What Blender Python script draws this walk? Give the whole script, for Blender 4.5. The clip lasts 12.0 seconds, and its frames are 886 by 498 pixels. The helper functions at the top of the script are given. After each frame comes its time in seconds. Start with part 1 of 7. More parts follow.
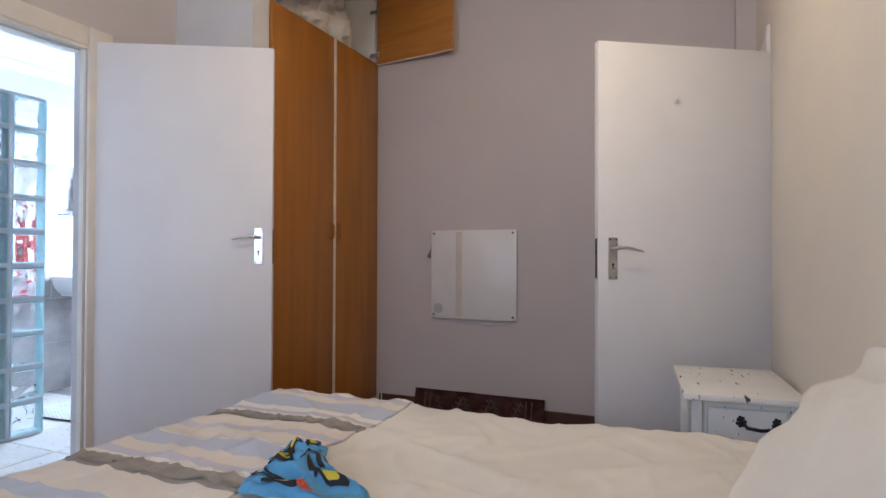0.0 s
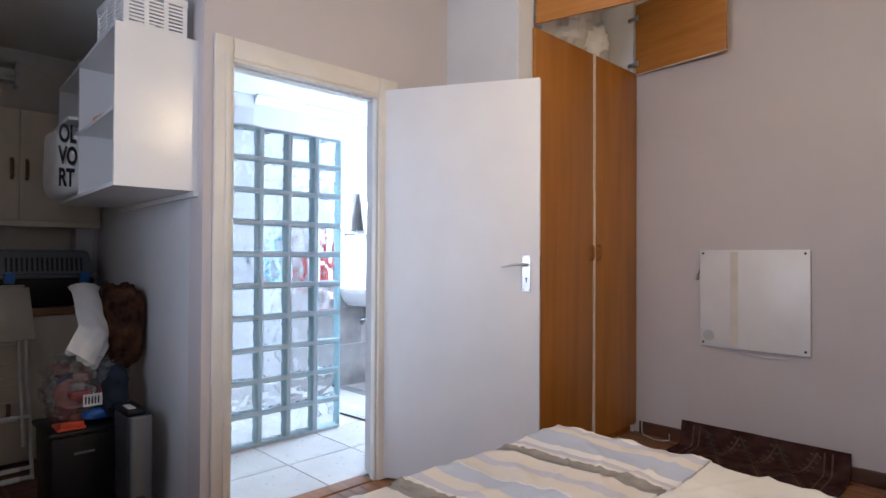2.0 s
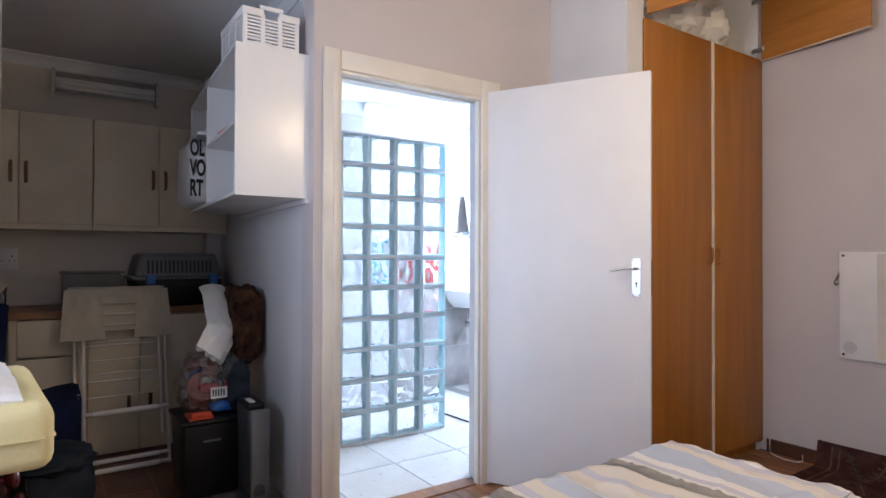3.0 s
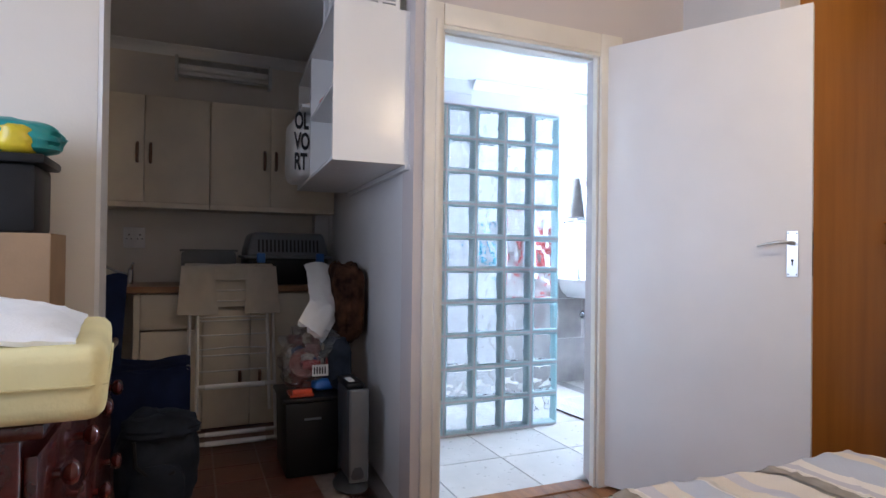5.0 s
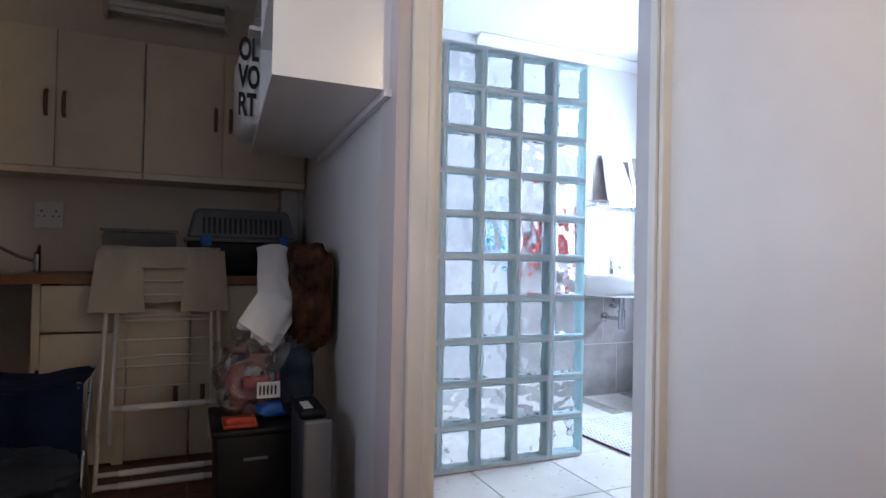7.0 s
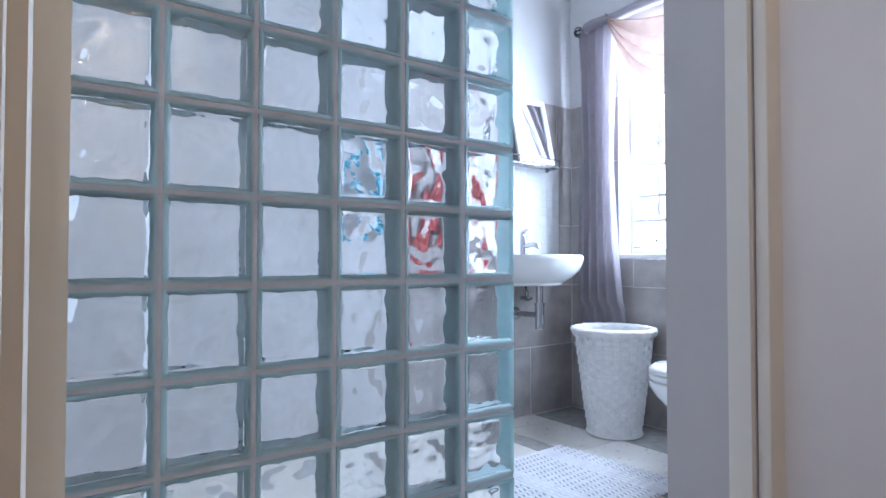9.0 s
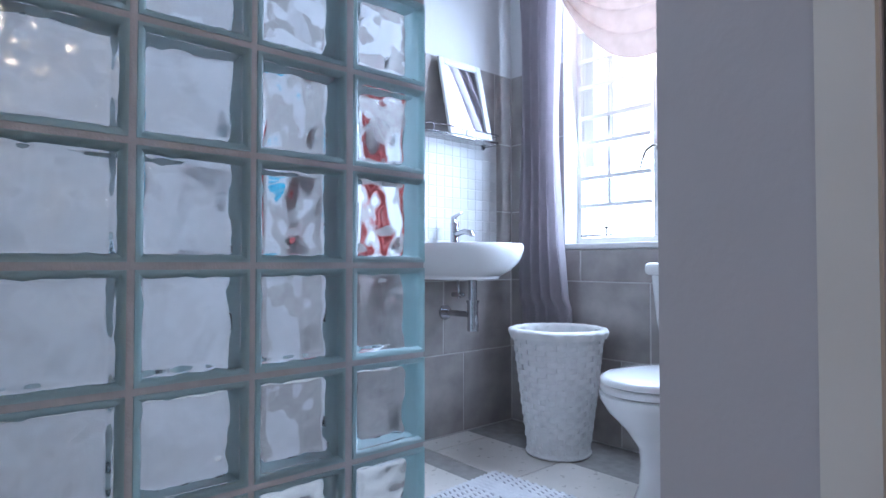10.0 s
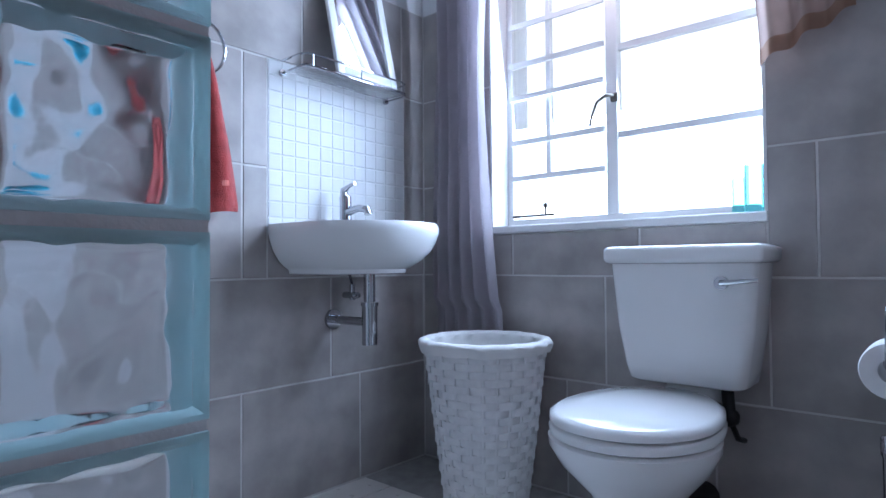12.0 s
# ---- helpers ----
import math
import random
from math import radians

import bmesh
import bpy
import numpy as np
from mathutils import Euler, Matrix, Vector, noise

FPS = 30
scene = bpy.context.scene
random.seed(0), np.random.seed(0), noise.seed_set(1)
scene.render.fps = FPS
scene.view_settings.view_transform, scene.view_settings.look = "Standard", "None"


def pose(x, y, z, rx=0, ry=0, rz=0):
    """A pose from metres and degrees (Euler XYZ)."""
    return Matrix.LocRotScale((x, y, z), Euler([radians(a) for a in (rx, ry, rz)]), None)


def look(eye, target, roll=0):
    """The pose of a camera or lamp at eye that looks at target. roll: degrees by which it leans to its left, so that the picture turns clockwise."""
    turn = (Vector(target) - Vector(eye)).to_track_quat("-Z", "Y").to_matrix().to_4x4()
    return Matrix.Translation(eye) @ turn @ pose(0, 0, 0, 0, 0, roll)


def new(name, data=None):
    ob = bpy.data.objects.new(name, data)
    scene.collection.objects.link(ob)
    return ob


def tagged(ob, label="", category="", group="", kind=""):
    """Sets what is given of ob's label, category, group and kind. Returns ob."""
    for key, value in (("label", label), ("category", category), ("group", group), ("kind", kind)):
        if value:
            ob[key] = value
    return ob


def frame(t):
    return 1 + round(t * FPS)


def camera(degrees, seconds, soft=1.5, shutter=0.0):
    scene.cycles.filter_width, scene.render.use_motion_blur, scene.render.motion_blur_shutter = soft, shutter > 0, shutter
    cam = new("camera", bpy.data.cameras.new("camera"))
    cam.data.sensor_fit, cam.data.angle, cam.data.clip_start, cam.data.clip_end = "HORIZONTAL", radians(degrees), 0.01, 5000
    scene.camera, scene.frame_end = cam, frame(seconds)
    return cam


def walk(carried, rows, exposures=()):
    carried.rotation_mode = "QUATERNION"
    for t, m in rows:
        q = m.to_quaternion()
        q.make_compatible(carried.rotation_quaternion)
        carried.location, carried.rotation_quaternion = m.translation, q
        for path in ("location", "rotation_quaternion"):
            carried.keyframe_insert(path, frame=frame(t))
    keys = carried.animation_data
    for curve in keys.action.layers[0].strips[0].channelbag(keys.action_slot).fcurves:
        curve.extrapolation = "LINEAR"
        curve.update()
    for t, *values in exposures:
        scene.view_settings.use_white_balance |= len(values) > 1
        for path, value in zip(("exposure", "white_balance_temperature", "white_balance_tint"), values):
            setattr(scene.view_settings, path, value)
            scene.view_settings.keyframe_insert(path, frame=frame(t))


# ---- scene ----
cam = camera(74.3, 12.0)
PATH = [
    (0, (3.742, -2.409, 1.117), (2.961, -0.568, 1.142), 0.2),
    (0.5, (3.693, -2.432, 1.135), (2.815, -0.635, 1.159), 0.2),
    (1, (3.632, -2.455, 1.168), (2.577, -0.756, 1.196), 0.2),
    (1.5, (3.582, -2.477, 1.21), (2.34, -0.909, 1.239), 0.2),
    (2, (3.561, -2.478, 1.256), (2.141, -1.07, 1.279), 0.3),
    (2.5, (3.553, -2.471, 1.268), (2.002, -1.208, 1.289), 0.3),
    (3, (3.555, -2.442, 1.273), (1.902, -1.316, 1.295), 0.2),
    (3.2, (3.55, -2.427, 1.28), (1.869, -1.344, 1.304), -0.1),
    (5, (3.34, -2.288, 1.147), (1.503, -1.498, 1.165), 0.7),
    (5.5, (3.19, -2.25, 1.131), (1.351, -1.464, 1.146), 0.8),
    (6, (2.978, -2.164, 1.11), (1.141, -1.371, 1.129), 1.0),
    (6.5, (2.769, -2.05, 1.099), (0.935, -1.253, 1.113), 1.0),
    (6.7, (2.701, -2.01, 1.078), (0.864, -1.22, 1.1), 1.1),
    (8.3, (1.715, -1.565, 0.965), (-0.02, -0.568, 1.004), 0.5),
    (8.5, (1.611, -1.463, 0.947), (-0.1, -0.427, 0.987), 0.3),
    (9, (1.388, -1.288, 0.896), (-0.23, -0.113, 0.943), 0.0),
    (9.5, (1.224, -1.07, 0.85), (-0.348, 0.166, 0.897), 0.2),
    (10, (1.061, -0.871, 0.849), (-0.444, 0.445, 0.897), 0.0),
    (10.5, (0.904, -0.696, 0.829), (-0.522, 0.706, 0.88), -0.1),
    (11, (0.743, -0.534, 0.831), (-0.624, 0.924, 0.882), -0.4),
    (11.5, (0.648, -0.417, 0.817), (-0.687, 1.072, 0.872), -0.4),
    (12, (0.591, -0.304, 0.802), (-0.722, 1.204, 0.855), -0.4),
]
EXPOSURES = [(0.0, 0.02, 5780, 12), (1.5, 0.12, 5800, 12), (2.5, 0.38, 5850, 13), (3.2, 0.45, 5850, 13), (5.0, 0.25, 5850, 13), (5.5, 0.22, 5850, 13), (6.5, 0.10, 5900, 13), (8.5, -0.20, 6100, 14), (9.5, -0.76, 6000, 16), (10.5, -1.08, 5800, 17), (12.0, -1.48, 5750, 17)]
walk(cam, [(t, look(eye, target, roll)) for t, eye, target, roll in PATH], EXPOSURES)

# ---- world and lights ----
world = bpy.data.worlds.new("world")
scene.world = world
world.use_nodes = True
wn = world.node_tree.nodes
sky = wn.new("ShaderNodeTexSky")
sky.sky_type, sky.sun_disc, sky.sun_elevation, sky.sun_rotation = "NISHITA", False, radians(40), radians(20)
wn["Background"].inputs["Strength"].default_value = 0.12
world.node_tree.links.new(sky.outputs[0], wn["Background"].inputs["Color"])


def area(name, m, sx, sy, watts, colour, spread=180):
    l = bpy.data.lights.new(name, "AREA")
    l.shape, l.size, l.size_y, l.energy, l.color, l.spread = "RECTANGLE", sx, sy, watts, colour, radians(spread)
    ob = new(name, l)
    ob.matrix_world = m
    return ob


WINDOW_WATTS, BULB_WATTS, ROOM_WATTS = 165, 16, 35
# daylight through the bathroom window, and fill through an added, unseen bedroom window
area("bathroom_daylight", look((-0.27, 1.60, 1.59), (-0.27, 0.60, 1.43)), 0.92, 1.24, WINDOW_WATTS, (0.62, 0.80, 1.0))
area("bedroom_fill_daylight", look((2.55, -3.93, 1.65), (2.55, 0.0, 1.3)), 1.5, 1.2, ROOM_WATTS, (0.76, 0.84, 1.0))
bulb = bpy.data.lights.new("pendant_bulb_light", "POINT")
bulb.energy, bulb.color, bulb.shadow_soft_size = BULB_WATTS, (1.0, 0.79, 0.58), 0.06
new("pendant_bulb_light", bulb).location = (3.05, -0.72, 2.28)

# ---- materials ----
def material(name, colour, rough=0.6, metal=0.0, var=0.06, scale=6.0, bump=0.0, bump_scale=60.0, spec=0.5, second=None, stretch=(1, 1, 1), coat=0.0, sheen=0.0):
    m = bpy.data.materials.new(name)
    m.use_nodes = True
    t = m.node_tree
    n, link = t.nodes, t.links.new
    b = n["Principled BSDF"]
    b.inputs["Roughness"].default_value, b.inputs["Metallic"].default_value = rough, metal
    b.inputs["Specular IOR Level"].default_value, b.inputs["Coat Weight"].default_value = spec, coat
    b.inputs["Sheen Weight"].default_value = sheen
    co = n.new("ShaderNodeTexCoord")
    mp = n.new("ShaderNodeMapping")
    mp.inputs["Scale"].default_value = stretch
    link(co.outputs["Object"], mp.inputs["Vector"])
    big, fine = n.new("ShaderNodeTexNoise"), n.new("ShaderNodeTexNoise")
    big.inputs["Scale"].default_value, big.inputs["Detail"].default_value = scale, 5
    fine.inputs["Scale"].default_value, fine.inputs["Detail"].default_value = bump_scale, 4
    link(mp.outputs[0], big.inputs["Vector"])
    link(mp.outputs[0], fine.inputs["Vector"])
    mix = n.new("ShaderNodeMix")
    mix.data_type = "RGBA"
    c2 = second or tuple(max(0, c * (1 - 2.2 * var)) for c in colour)
    mix.inputs["A"].default_value, mix.inputs["B"].default_value = (*colour, 1), (*c2, 1)
    ramp = n.new("ShaderNodeMapRange")
    ramp.inputs["From Min"].default_value, ramp.inputs["From Max"].default_value = 0.35, 0.70
    link(big.outputs["Fac"], ramp.inputs["Value"])
    link(ramp.outputs[0], mix.inputs["Factor"])
    link(mix.outputs["Result"], b.inputs["Base Color"])
    rr = n.new("ShaderNodeMapRange")
    rr.inputs["To Min"].default_value, rr.inputs["To Max"].default_value = max(0.02, rough - 0.03), min(1, rough + 0.04)
    link(fine.outputs["Fac"], rr.inputs["Value"])
    link(rr.outputs[0], b.inputs["Roughness"])
    if bump:
        bp = n.new("ShaderNodeBump")
        bp.inputs["Strength"].default_value, bp.inputs["Distance"].default_value = bump, 0.004
        link(fine.outputs["Fac"], bp.inputs["Height"])
        link(bp.outputs[0], b.inputs["Normal"])
    return m


def per_piece(m, amount=0.12):
    """Vary the brightness from piece to piece by the object's own random number."""
    t = m.node_tree
    b = t.nodes["Principled BSDF"]
    src = b.inputs["Base Color"].links[0].from_socket
    info, hsv, mr = t.nodes.new("ShaderNodeObjectInfo"), t.nodes.new("ShaderNodeHueSaturation"), t.nodes.new("ShaderNodeMapRange")
    mr.inputs["To Min"].default_value, mr.inputs["To Max"].default_value = 1 - amount, 1 + amount
    t.links.new(info.outputs["Random"], mr.inputs["Value"])
    t.links.new(mr.outputs[0], hsv.inputs["Value"])
    t.links.new(src, hsv.inputs["Color"])
    t.links.new(hsv.outputs[0], b.inputs["Base Color"])
    return m


def sheer(name, colour, through_amount=0.5, clear=0.0):
    """Thin cloth that lets light through; clear: how much is open weave."""
    m = material(name, colour, 0.85, var=0.08, scale=14, bump=0.25, bump_scale=350, spec=0.15)
    t = m.node_tree
    b, out = t.nodes["Principled BSDF"], t.nodes["Material Output"]
    tl, mx = t.nodes.new("ShaderNodeBsdfTranslucent"), t.nodes.new("ShaderNodeMixShader")
    tl.inputs["Color"].default_value = (*colour, 1)
    mx.inputs[0].default_value = through_amount
    t.links.new(b.outputs[0], mx.inputs[1])
    t.links.new(tl.outputs[0], mx.inputs[2])
    last = mx
    if clear:
        tr, m2 = t.nodes.new("ShaderNodeBsdfTransparent"), t.nodes.new("ShaderNodeMixShader")
        m2.inputs[0].default_value = clear
        t.links.new(mx.outputs[0], m2.inputs[1])
        t.links.new(tr.outputs[0], m2.inputs[2])
        last = m2
    t.links.new(last.outputs[0], out.inputs["Surface"])
    return m


def glass(name, colour=(1, 1, 1), rough=0.0, ior=1.45):
    m = bpy.data.materials.new(name)
    m.use_nodes = True
    b = m.node_tree.nodes["Principled BSDF"]
    b.inputs["Base Color"].default_value = (*colour, 1)
    b.inputs["Transmission Weight"].default_value, b.inputs["Roughness"].default_value, b.inputs["IOR"].default_value = 1.0, rough, ior
    return m


def glow(name, colour, strength):
    m = bpy.data.materials.new(name)
    m.use_nodes = True
    b = m.node_tree.nodes["Principled BSDF"]
    b.inputs["Base Color"].default_value = (*colour, 1)
    b.inputs["Emission Color"].default_value, b.inputs["Emission Strength"].default_value = (*colour, 1), strength
    return m


M_WALL = material("wall_paint", (0.59, 0.54, 0.53), 0.75, var=0.02, scale=2.5, bump=0.12, bump_scale=90, spec=0.3)
M_WALL_E = material("wall_paint_cream", (0.70, 0.65, 0.58), 0.7, var=0.02, scale=2.5, bump=0.12, bump_scale=90, spec=0.3)
M_WALL_W = material("wall_paint_white", (0.70, 0.69, 0.69), 0.6, var=0.03, scale=3, bump=0.12, bump_scale=80, spec=0.35)
M_CEIL = material("ceiling_paint", (0.78, 0.78, 0.78), 0.8, var=0.03, scale=2, bump=0.08, bump_scale=60)
M_GLOSS = material("white_gloss_paint", (0.78, 0.77, 0.76), 0.32, var=0.03, scale=5, bump=0.05, bump_scale=25, spec=0.45)
# cream gloss, with the bulb's warm light also put into the colour
M_FRAME = material("cream_gloss_lamp_warmed", (0.77, 0.725, 0.65), 0.34, var=0.04, scale=5, bump=0.06, bump_scale=25, spec=0.45)
M_DOOR = material("door_paint", (0.77, 0.76, 0.77), 0.42, var=0.02, scale=4, bump=0.06, bump_scale=30, spec=0.4)
M_LAMINATE = material("white_laminate", (0.80, 0.79, 0.78), 0.25, var=0.02, scale=4, bump=0.03, bump_scale=40)
M_CUPBOARD = material("cream_cupboard_paint", (0.68, 0.60, 0.47), 0.45, var=0.05, scale=5, bump=0.06, bump_scale=40)
M_VENEER = material("orange_wood_veneer", (0.44, 0.175, 0.028), 0.38, scale=3, bump=0.10, bump_scale=30, second=(0.35, 0.13, 0.020), stretch=(5, 5, 0.35), spec=0.4)
M_VENEER_H = material("orange_wood_veneer_flat", (0.47, 0.20, 0.040), 0.4, scale=5, bump=0.12, bump_scale=30, second=(0.38, 0.15, 0.026), stretch=(0.6, 6, 6), spec=0.4)
M_PALEWOOD = material("pale_edge_strip", (0.82, 0.70, 0.55), 0.5, var=0.1, scale=9)
M_DARKWOOD = material("dark_red_wood", (0.075, 0.013, 0.010), 0.22, var=0.25, scale=8, stretch=(0.6, 4, 4), bump=0.05, coat=0.4)
M_KNOB = material("red_lacquer", (0.085, 0.012, 0.010), 0.16, var=0.1, scale=8, coat=0.5)
M_SKIRT = material("brown_skirting", (0.12, 0.05, 0.026), 0.4, var=0.2, scale=6, stretch=(0.5, 3, 3))
M_PARQUET = per_piece(material("parquet_wood", (0.30, 0.125, 0.045), 0.35, var=0.18, scale=4, stretch=(1, 8, 8), bump=0.08, bump_scale=60), 0.2)
M_TERRA = per_piece(material("terracotta_tile", (0.15, 0.055, 0.035), 0.42, var=0.14, scale=5, bump=0.15, bump_scale=50), 0.18)
M_GROUT_D = material("dark_grout", (0.26, 0.21, 0.18), 0.9, var=0.1, scale=20, bump=0.3)
M_GROUT = material("pale_grout", (0.62, 0.60, 0.58), 0.9, var=0.06, scale=20, bump=0.3)
M_TILE = per_piece(material("wall_tile_taupe", (0.43, 0.39, 0.37), 0.33, var=0.14, scale=7.0, bump=0.10, bump_scale=38, spec=0.45), 0.05)
# taupe tile lightened: brightness behind the glass blocks is put into its colour
M_TILELIFT = per_piece(material("shower_tile_lightened", (0.58, 0.56, 0.56), 0.33, var=0.08, scale=4.5, bump=0.06, bump_scale=45, spec=0.45), 0.05)
M_FTILE = per_piece(material("floor_tile_pale", (0.64, 0.59, 0.54), 0.28, var=0.08, scale=3.5, bump=0.05, bump_scale=30, spec=0.45), 0.05)
M_MOSAIC = per_piece(material("white_mosaic_tile", (0.70, 0.70, 0.70), 0.30, var=0.02, scale=10, spec=0.15), 0.04)
M_GROUT_M = material("mosaic_grout", (0.72, 0.72, 0.72), 0.9, var=0.05, scale=20, bump=0.2)
M_PORCELAIN = material("white_porcelain", (0.83, 0.83, 0.82), 0.10, var=0.015, scale=3, spec=0.5, coat=0.3)
M_CHROME = material("chrome", (0.50, 0.50, 0.52), 0.07, metal=1.0, var=0.04, scale=12)
M_PLATE = material("bright_chrome_plate", (0.62, 0.62, 0.63), 0.30, metal=1.0, var=0.03, scale=12)
M_STEEL = material("brushed_steel", (0.60, 0.60, 0.58), 0.28, metal=1.0, var=0.08, scale=20)
M_BRASSY = material("dull_bronze", (0.16, 0.14, 0.12), 0.4, metal=0.7, var=0.15, scale=30)
M_IRON = material("black_iron", (0.025, 0.024, 0.024), 0.45, metal=0.5, var=0.2, scale=20)
M_BLACK = material("black_plastic", (0.010, 0.010, 0.011), 0.45, var=0.15, scale=10, bump=0.1, bump_scale=150, spec=0.3)
M_GREY = material("grey_plastic", (0.13, 0.14, 0.16), 0.45, var=0.08, scale=10, bump=0.08, bump_scale=120)
M_BLUEP = material("blue_plastic", (0.02, 0.12, 0.42), 0.35, var=0.08, scale=10)
M_MORTAR = material("block_mortar", (0.66, 0.61, 0.61), 0.85, var=0.06, scale=18, bump=0.3, bump_scale=120)
M_BLOCKPANE = glass("glass_block_pane", (0.97, 0.99, 1.0), 0.075)
M_BLOCKEDGE = glass("glass_block_rim", (0.44, 0.59, 0.60), 0.34)
M_BLOCKEDGE.node_tree.nodes["Principled BSDF"].inputs["Transmission Weight"].default_value = 0.48
M_CLEAR = glass("window_glass", (0.97, 0.98, 0.98), 0.12)
M_WHITECLOTH = material("white_cotton", (0.78, 0.77, 0.75), 0.9, var=0.04, scale=5, bump=0.35, bump_scale=220, spec=0.1, sheen=0.2)
M_CREAMCLOTH = material("cream_cotton_duvet", (0.76, 0.71, 0.62), 0.9, var=0.05, scale=4, bump=0.35, bump_scale=200, spec=0.1, sheen=0.2)
M_LILAC = material("lilac_cotton", (0.22, 0.22, 0.50), 0.9, var=0.08, scale=8, bump=0.3, bump_scale=200, spec=0.1)
M_FOAM = material("yellow_mattress_cover", (0.74, 0.66, 0.36), 0.85, var=0.06, scale=5, bump=0.3, bump_scale=120, spec=0.15)
M_NAVY = material("navy_canvas", (0.012, 0.020, 0.062), 0.85, var=0.2, scale=9, bump=0.4, bump_scale=180, spec=0.15)
M_CHARCOAL = material("charcoal_canvas", (0.032, 0.040, 0.056), 0.8, var=0.25, scale=9, bump=0.4, bump_scale=160, spec=0.2)
M_KHAKI = material("beige_canvas", (0.50, 0.45, 0.37), 0.9, var=0.06, scale=6, bump=0.4, bump_scale=200, spec=0.1)
M_RED = material("red_towelling", (0.40, 0.045, 0.05), 0.95, var=0.2, scale=30, bump=0.9, bump_scale=260, spec=0.05, sheen=0.4)
M_CORAL = material("coral_towelling", (0.44, 0.062, 0.056), 0.95, var=0.16, scale=30, bump=0.9, bump_scale=260, spec=0.05, sheen=0.4)
M_LEOPARD = material("brown_patterned_fleece", (0.020, 0.010, 0.008), 0.95, scale=13, second=(0.10, 0.045, 0.024), bump=0.5, bump_scale=120, spec=0.05)
M_RUG = material("dark_red_woven_rug", (0.045, 0.017, 0.016), 0.95, scale=14, second=(0.085, 0.045, 0.038), bump=0.6, bump_scale=160, spec=0.05)
M_RUGGREEN = material("rug_grey_green_wool", (0.085, 0.075, 0.055), 0.95, var=0.2, scale=30, bump=0.5, bump_scale=160, spec=0.05)
M_RUGPALE = material("rug_pattern_wool", (0.15, 0.095, 0.075), 0.95, var=0.2, scale=30, bump=0.5, bump_scale=160, spec=0.05)
M_WICKER = material("white_painted_wicker", (0.80, 0.79, 0.78), 0.5, var=0.05, scale=30, bump=0.2, bump_scale=150)
M_CURTAIN = sheer("grey_lilac_curtain", (0.50, 0.46, 0.49), 0.48)
M_SWAG = sheer("peach_voile", (0.44, 0.31, 0.265), 0.10, 0.06)
M_SWAGHEM = sheer("brown_voile_hem", (0.34, 0.20, 0.14), 0.2, 0.05)
M_CARTON = material("brown_cardboard", (0.32, 0.205, 0.115), 0.85, var=0.08, scale=7, bump=0.15, bump_scale=90)
M_BROWNHANDLE = material("brown_handle", (0.16, 0.075, 0.032), 0.4, var=0.12, scale=30)
M_PUFF = material("turquoise_net", (0.04, 0.45, 0.62), 0.8, var=0.15, scale=40, bump=0.8, bump_scale=120, spec=0.2)
M_BAND = material("pale_coral_band", (0.70, 0.24, 0.20), 0.85, var=0.08, scale=40, bump=0.4, bump_scale=260, spec=0.1)
M_TEAL = material("teal_plastic_wrap", (0.02, 0.30, 0.30), 0.3, var=0.15, scale=14, bump=0.3, bump_scale=40)
M_YELLOW = material("yellow_plastic_wrap", (0.72, 0.55, 0.03), 0.3, var=0.15, scale=14, bump=0.3, bump_scale=40)
M_ORANGE = material("orange_red_plastic", (0.62, 0.075, 0.03), 0.35, var=0.1, scale=14)
M_PINK = material("pink_toy_plastic", (0.36, 0.13, 0.12), 0.45, var=0.2, scale=16)
M_WORKTOP = material("wood_worktop", (0.30, 0.15, 0.065), 0.4, var=0.18, scale=6, stretch=(3, 0.5, 3))
M_MIRROR = material("mirror_silver", (0.92, 0.93, 0.93), 0.02, metal=1.0, var=0.0)
M_BLUEPRINT = material("light_blue_fleece", (0.14, 0.38, 0.62), 0.95, var=0.12, scale=16, bump=0.6, bump_scale=160, spec=0.05)
M_INK = material("black_ink", (0.012, 0.012, 0.014), 0.7, var=0.1)
M_PAPER = material("white_paper", (0.80, 0.80, 0.79), 0.85, var=0.03, scale=30, bump=0.1)
M_SOAP = glass("turquoise_soap", (0.30, 0.86, 0.87), 0.05, 1.33)
M_TUBE = material("fluorescent_tube", (0.82, 0.81, 0.78), 0.3, var=0.02)
M_CABLE = material("white_cable", (0.70, 0.69, 0.66), 0.5)
M_DISTRESS = material("distressed_white_paint", (0.74, 0.73, 0.70), 0.5, scale=9, second=(0.70, 0.69, 0.66), bump=0.2, bump_scale=40)


def distress(m, dark=(0.07, 0.06, 0.055), low=0.655, high=0.685, stretch=(24, 3.2, 9)):
    """Paint rubbed through to dark wood in streaks."""
    t = m.node_tree
    b = t.nodes["Principled BSDF"]
    src = b.inputs["Base Color"].links[0].from_socket
    co, mp, nz = t.nodes.new("ShaderNodeTexCoord"), t.nodes.new("ShaderNodeMapping"), t.nodes.new("ShaderNodeTexNoise")
    mp.inputs["Scale"].default_value = stretch
    nz.inputs["Scale"].default_value, nz.inputs["Detail"].default_value = 2.6, 6
    mr, mx = t.nodes.new("ShaderNodeMapRange"), t.nodes.new("ShaderNodeMix")
    mr.inputs["From Min"].default_value, mr.inputs["From Max"].default_value = low, high
    mx.data_type = "RGBA"
    mx.inputs["B"].default_value = (*dark, 1)
    t.links.new(co.outputs["Object"], mp.inputs[0])
    t.links.new(mp.outputs[0], nz.inputs["Vector"])
    t.links.new(nz.outputs["Fac"], mr.inputs["Value"])
    t.links.new(mr.outputs[0], mx.inputs["Factor"])
    t.links.new(src, mx.inputs["A"])
    t.links.new(mx.outputs["Result"], b.inputs["Base Color"])


distress(M_DISTRESS)


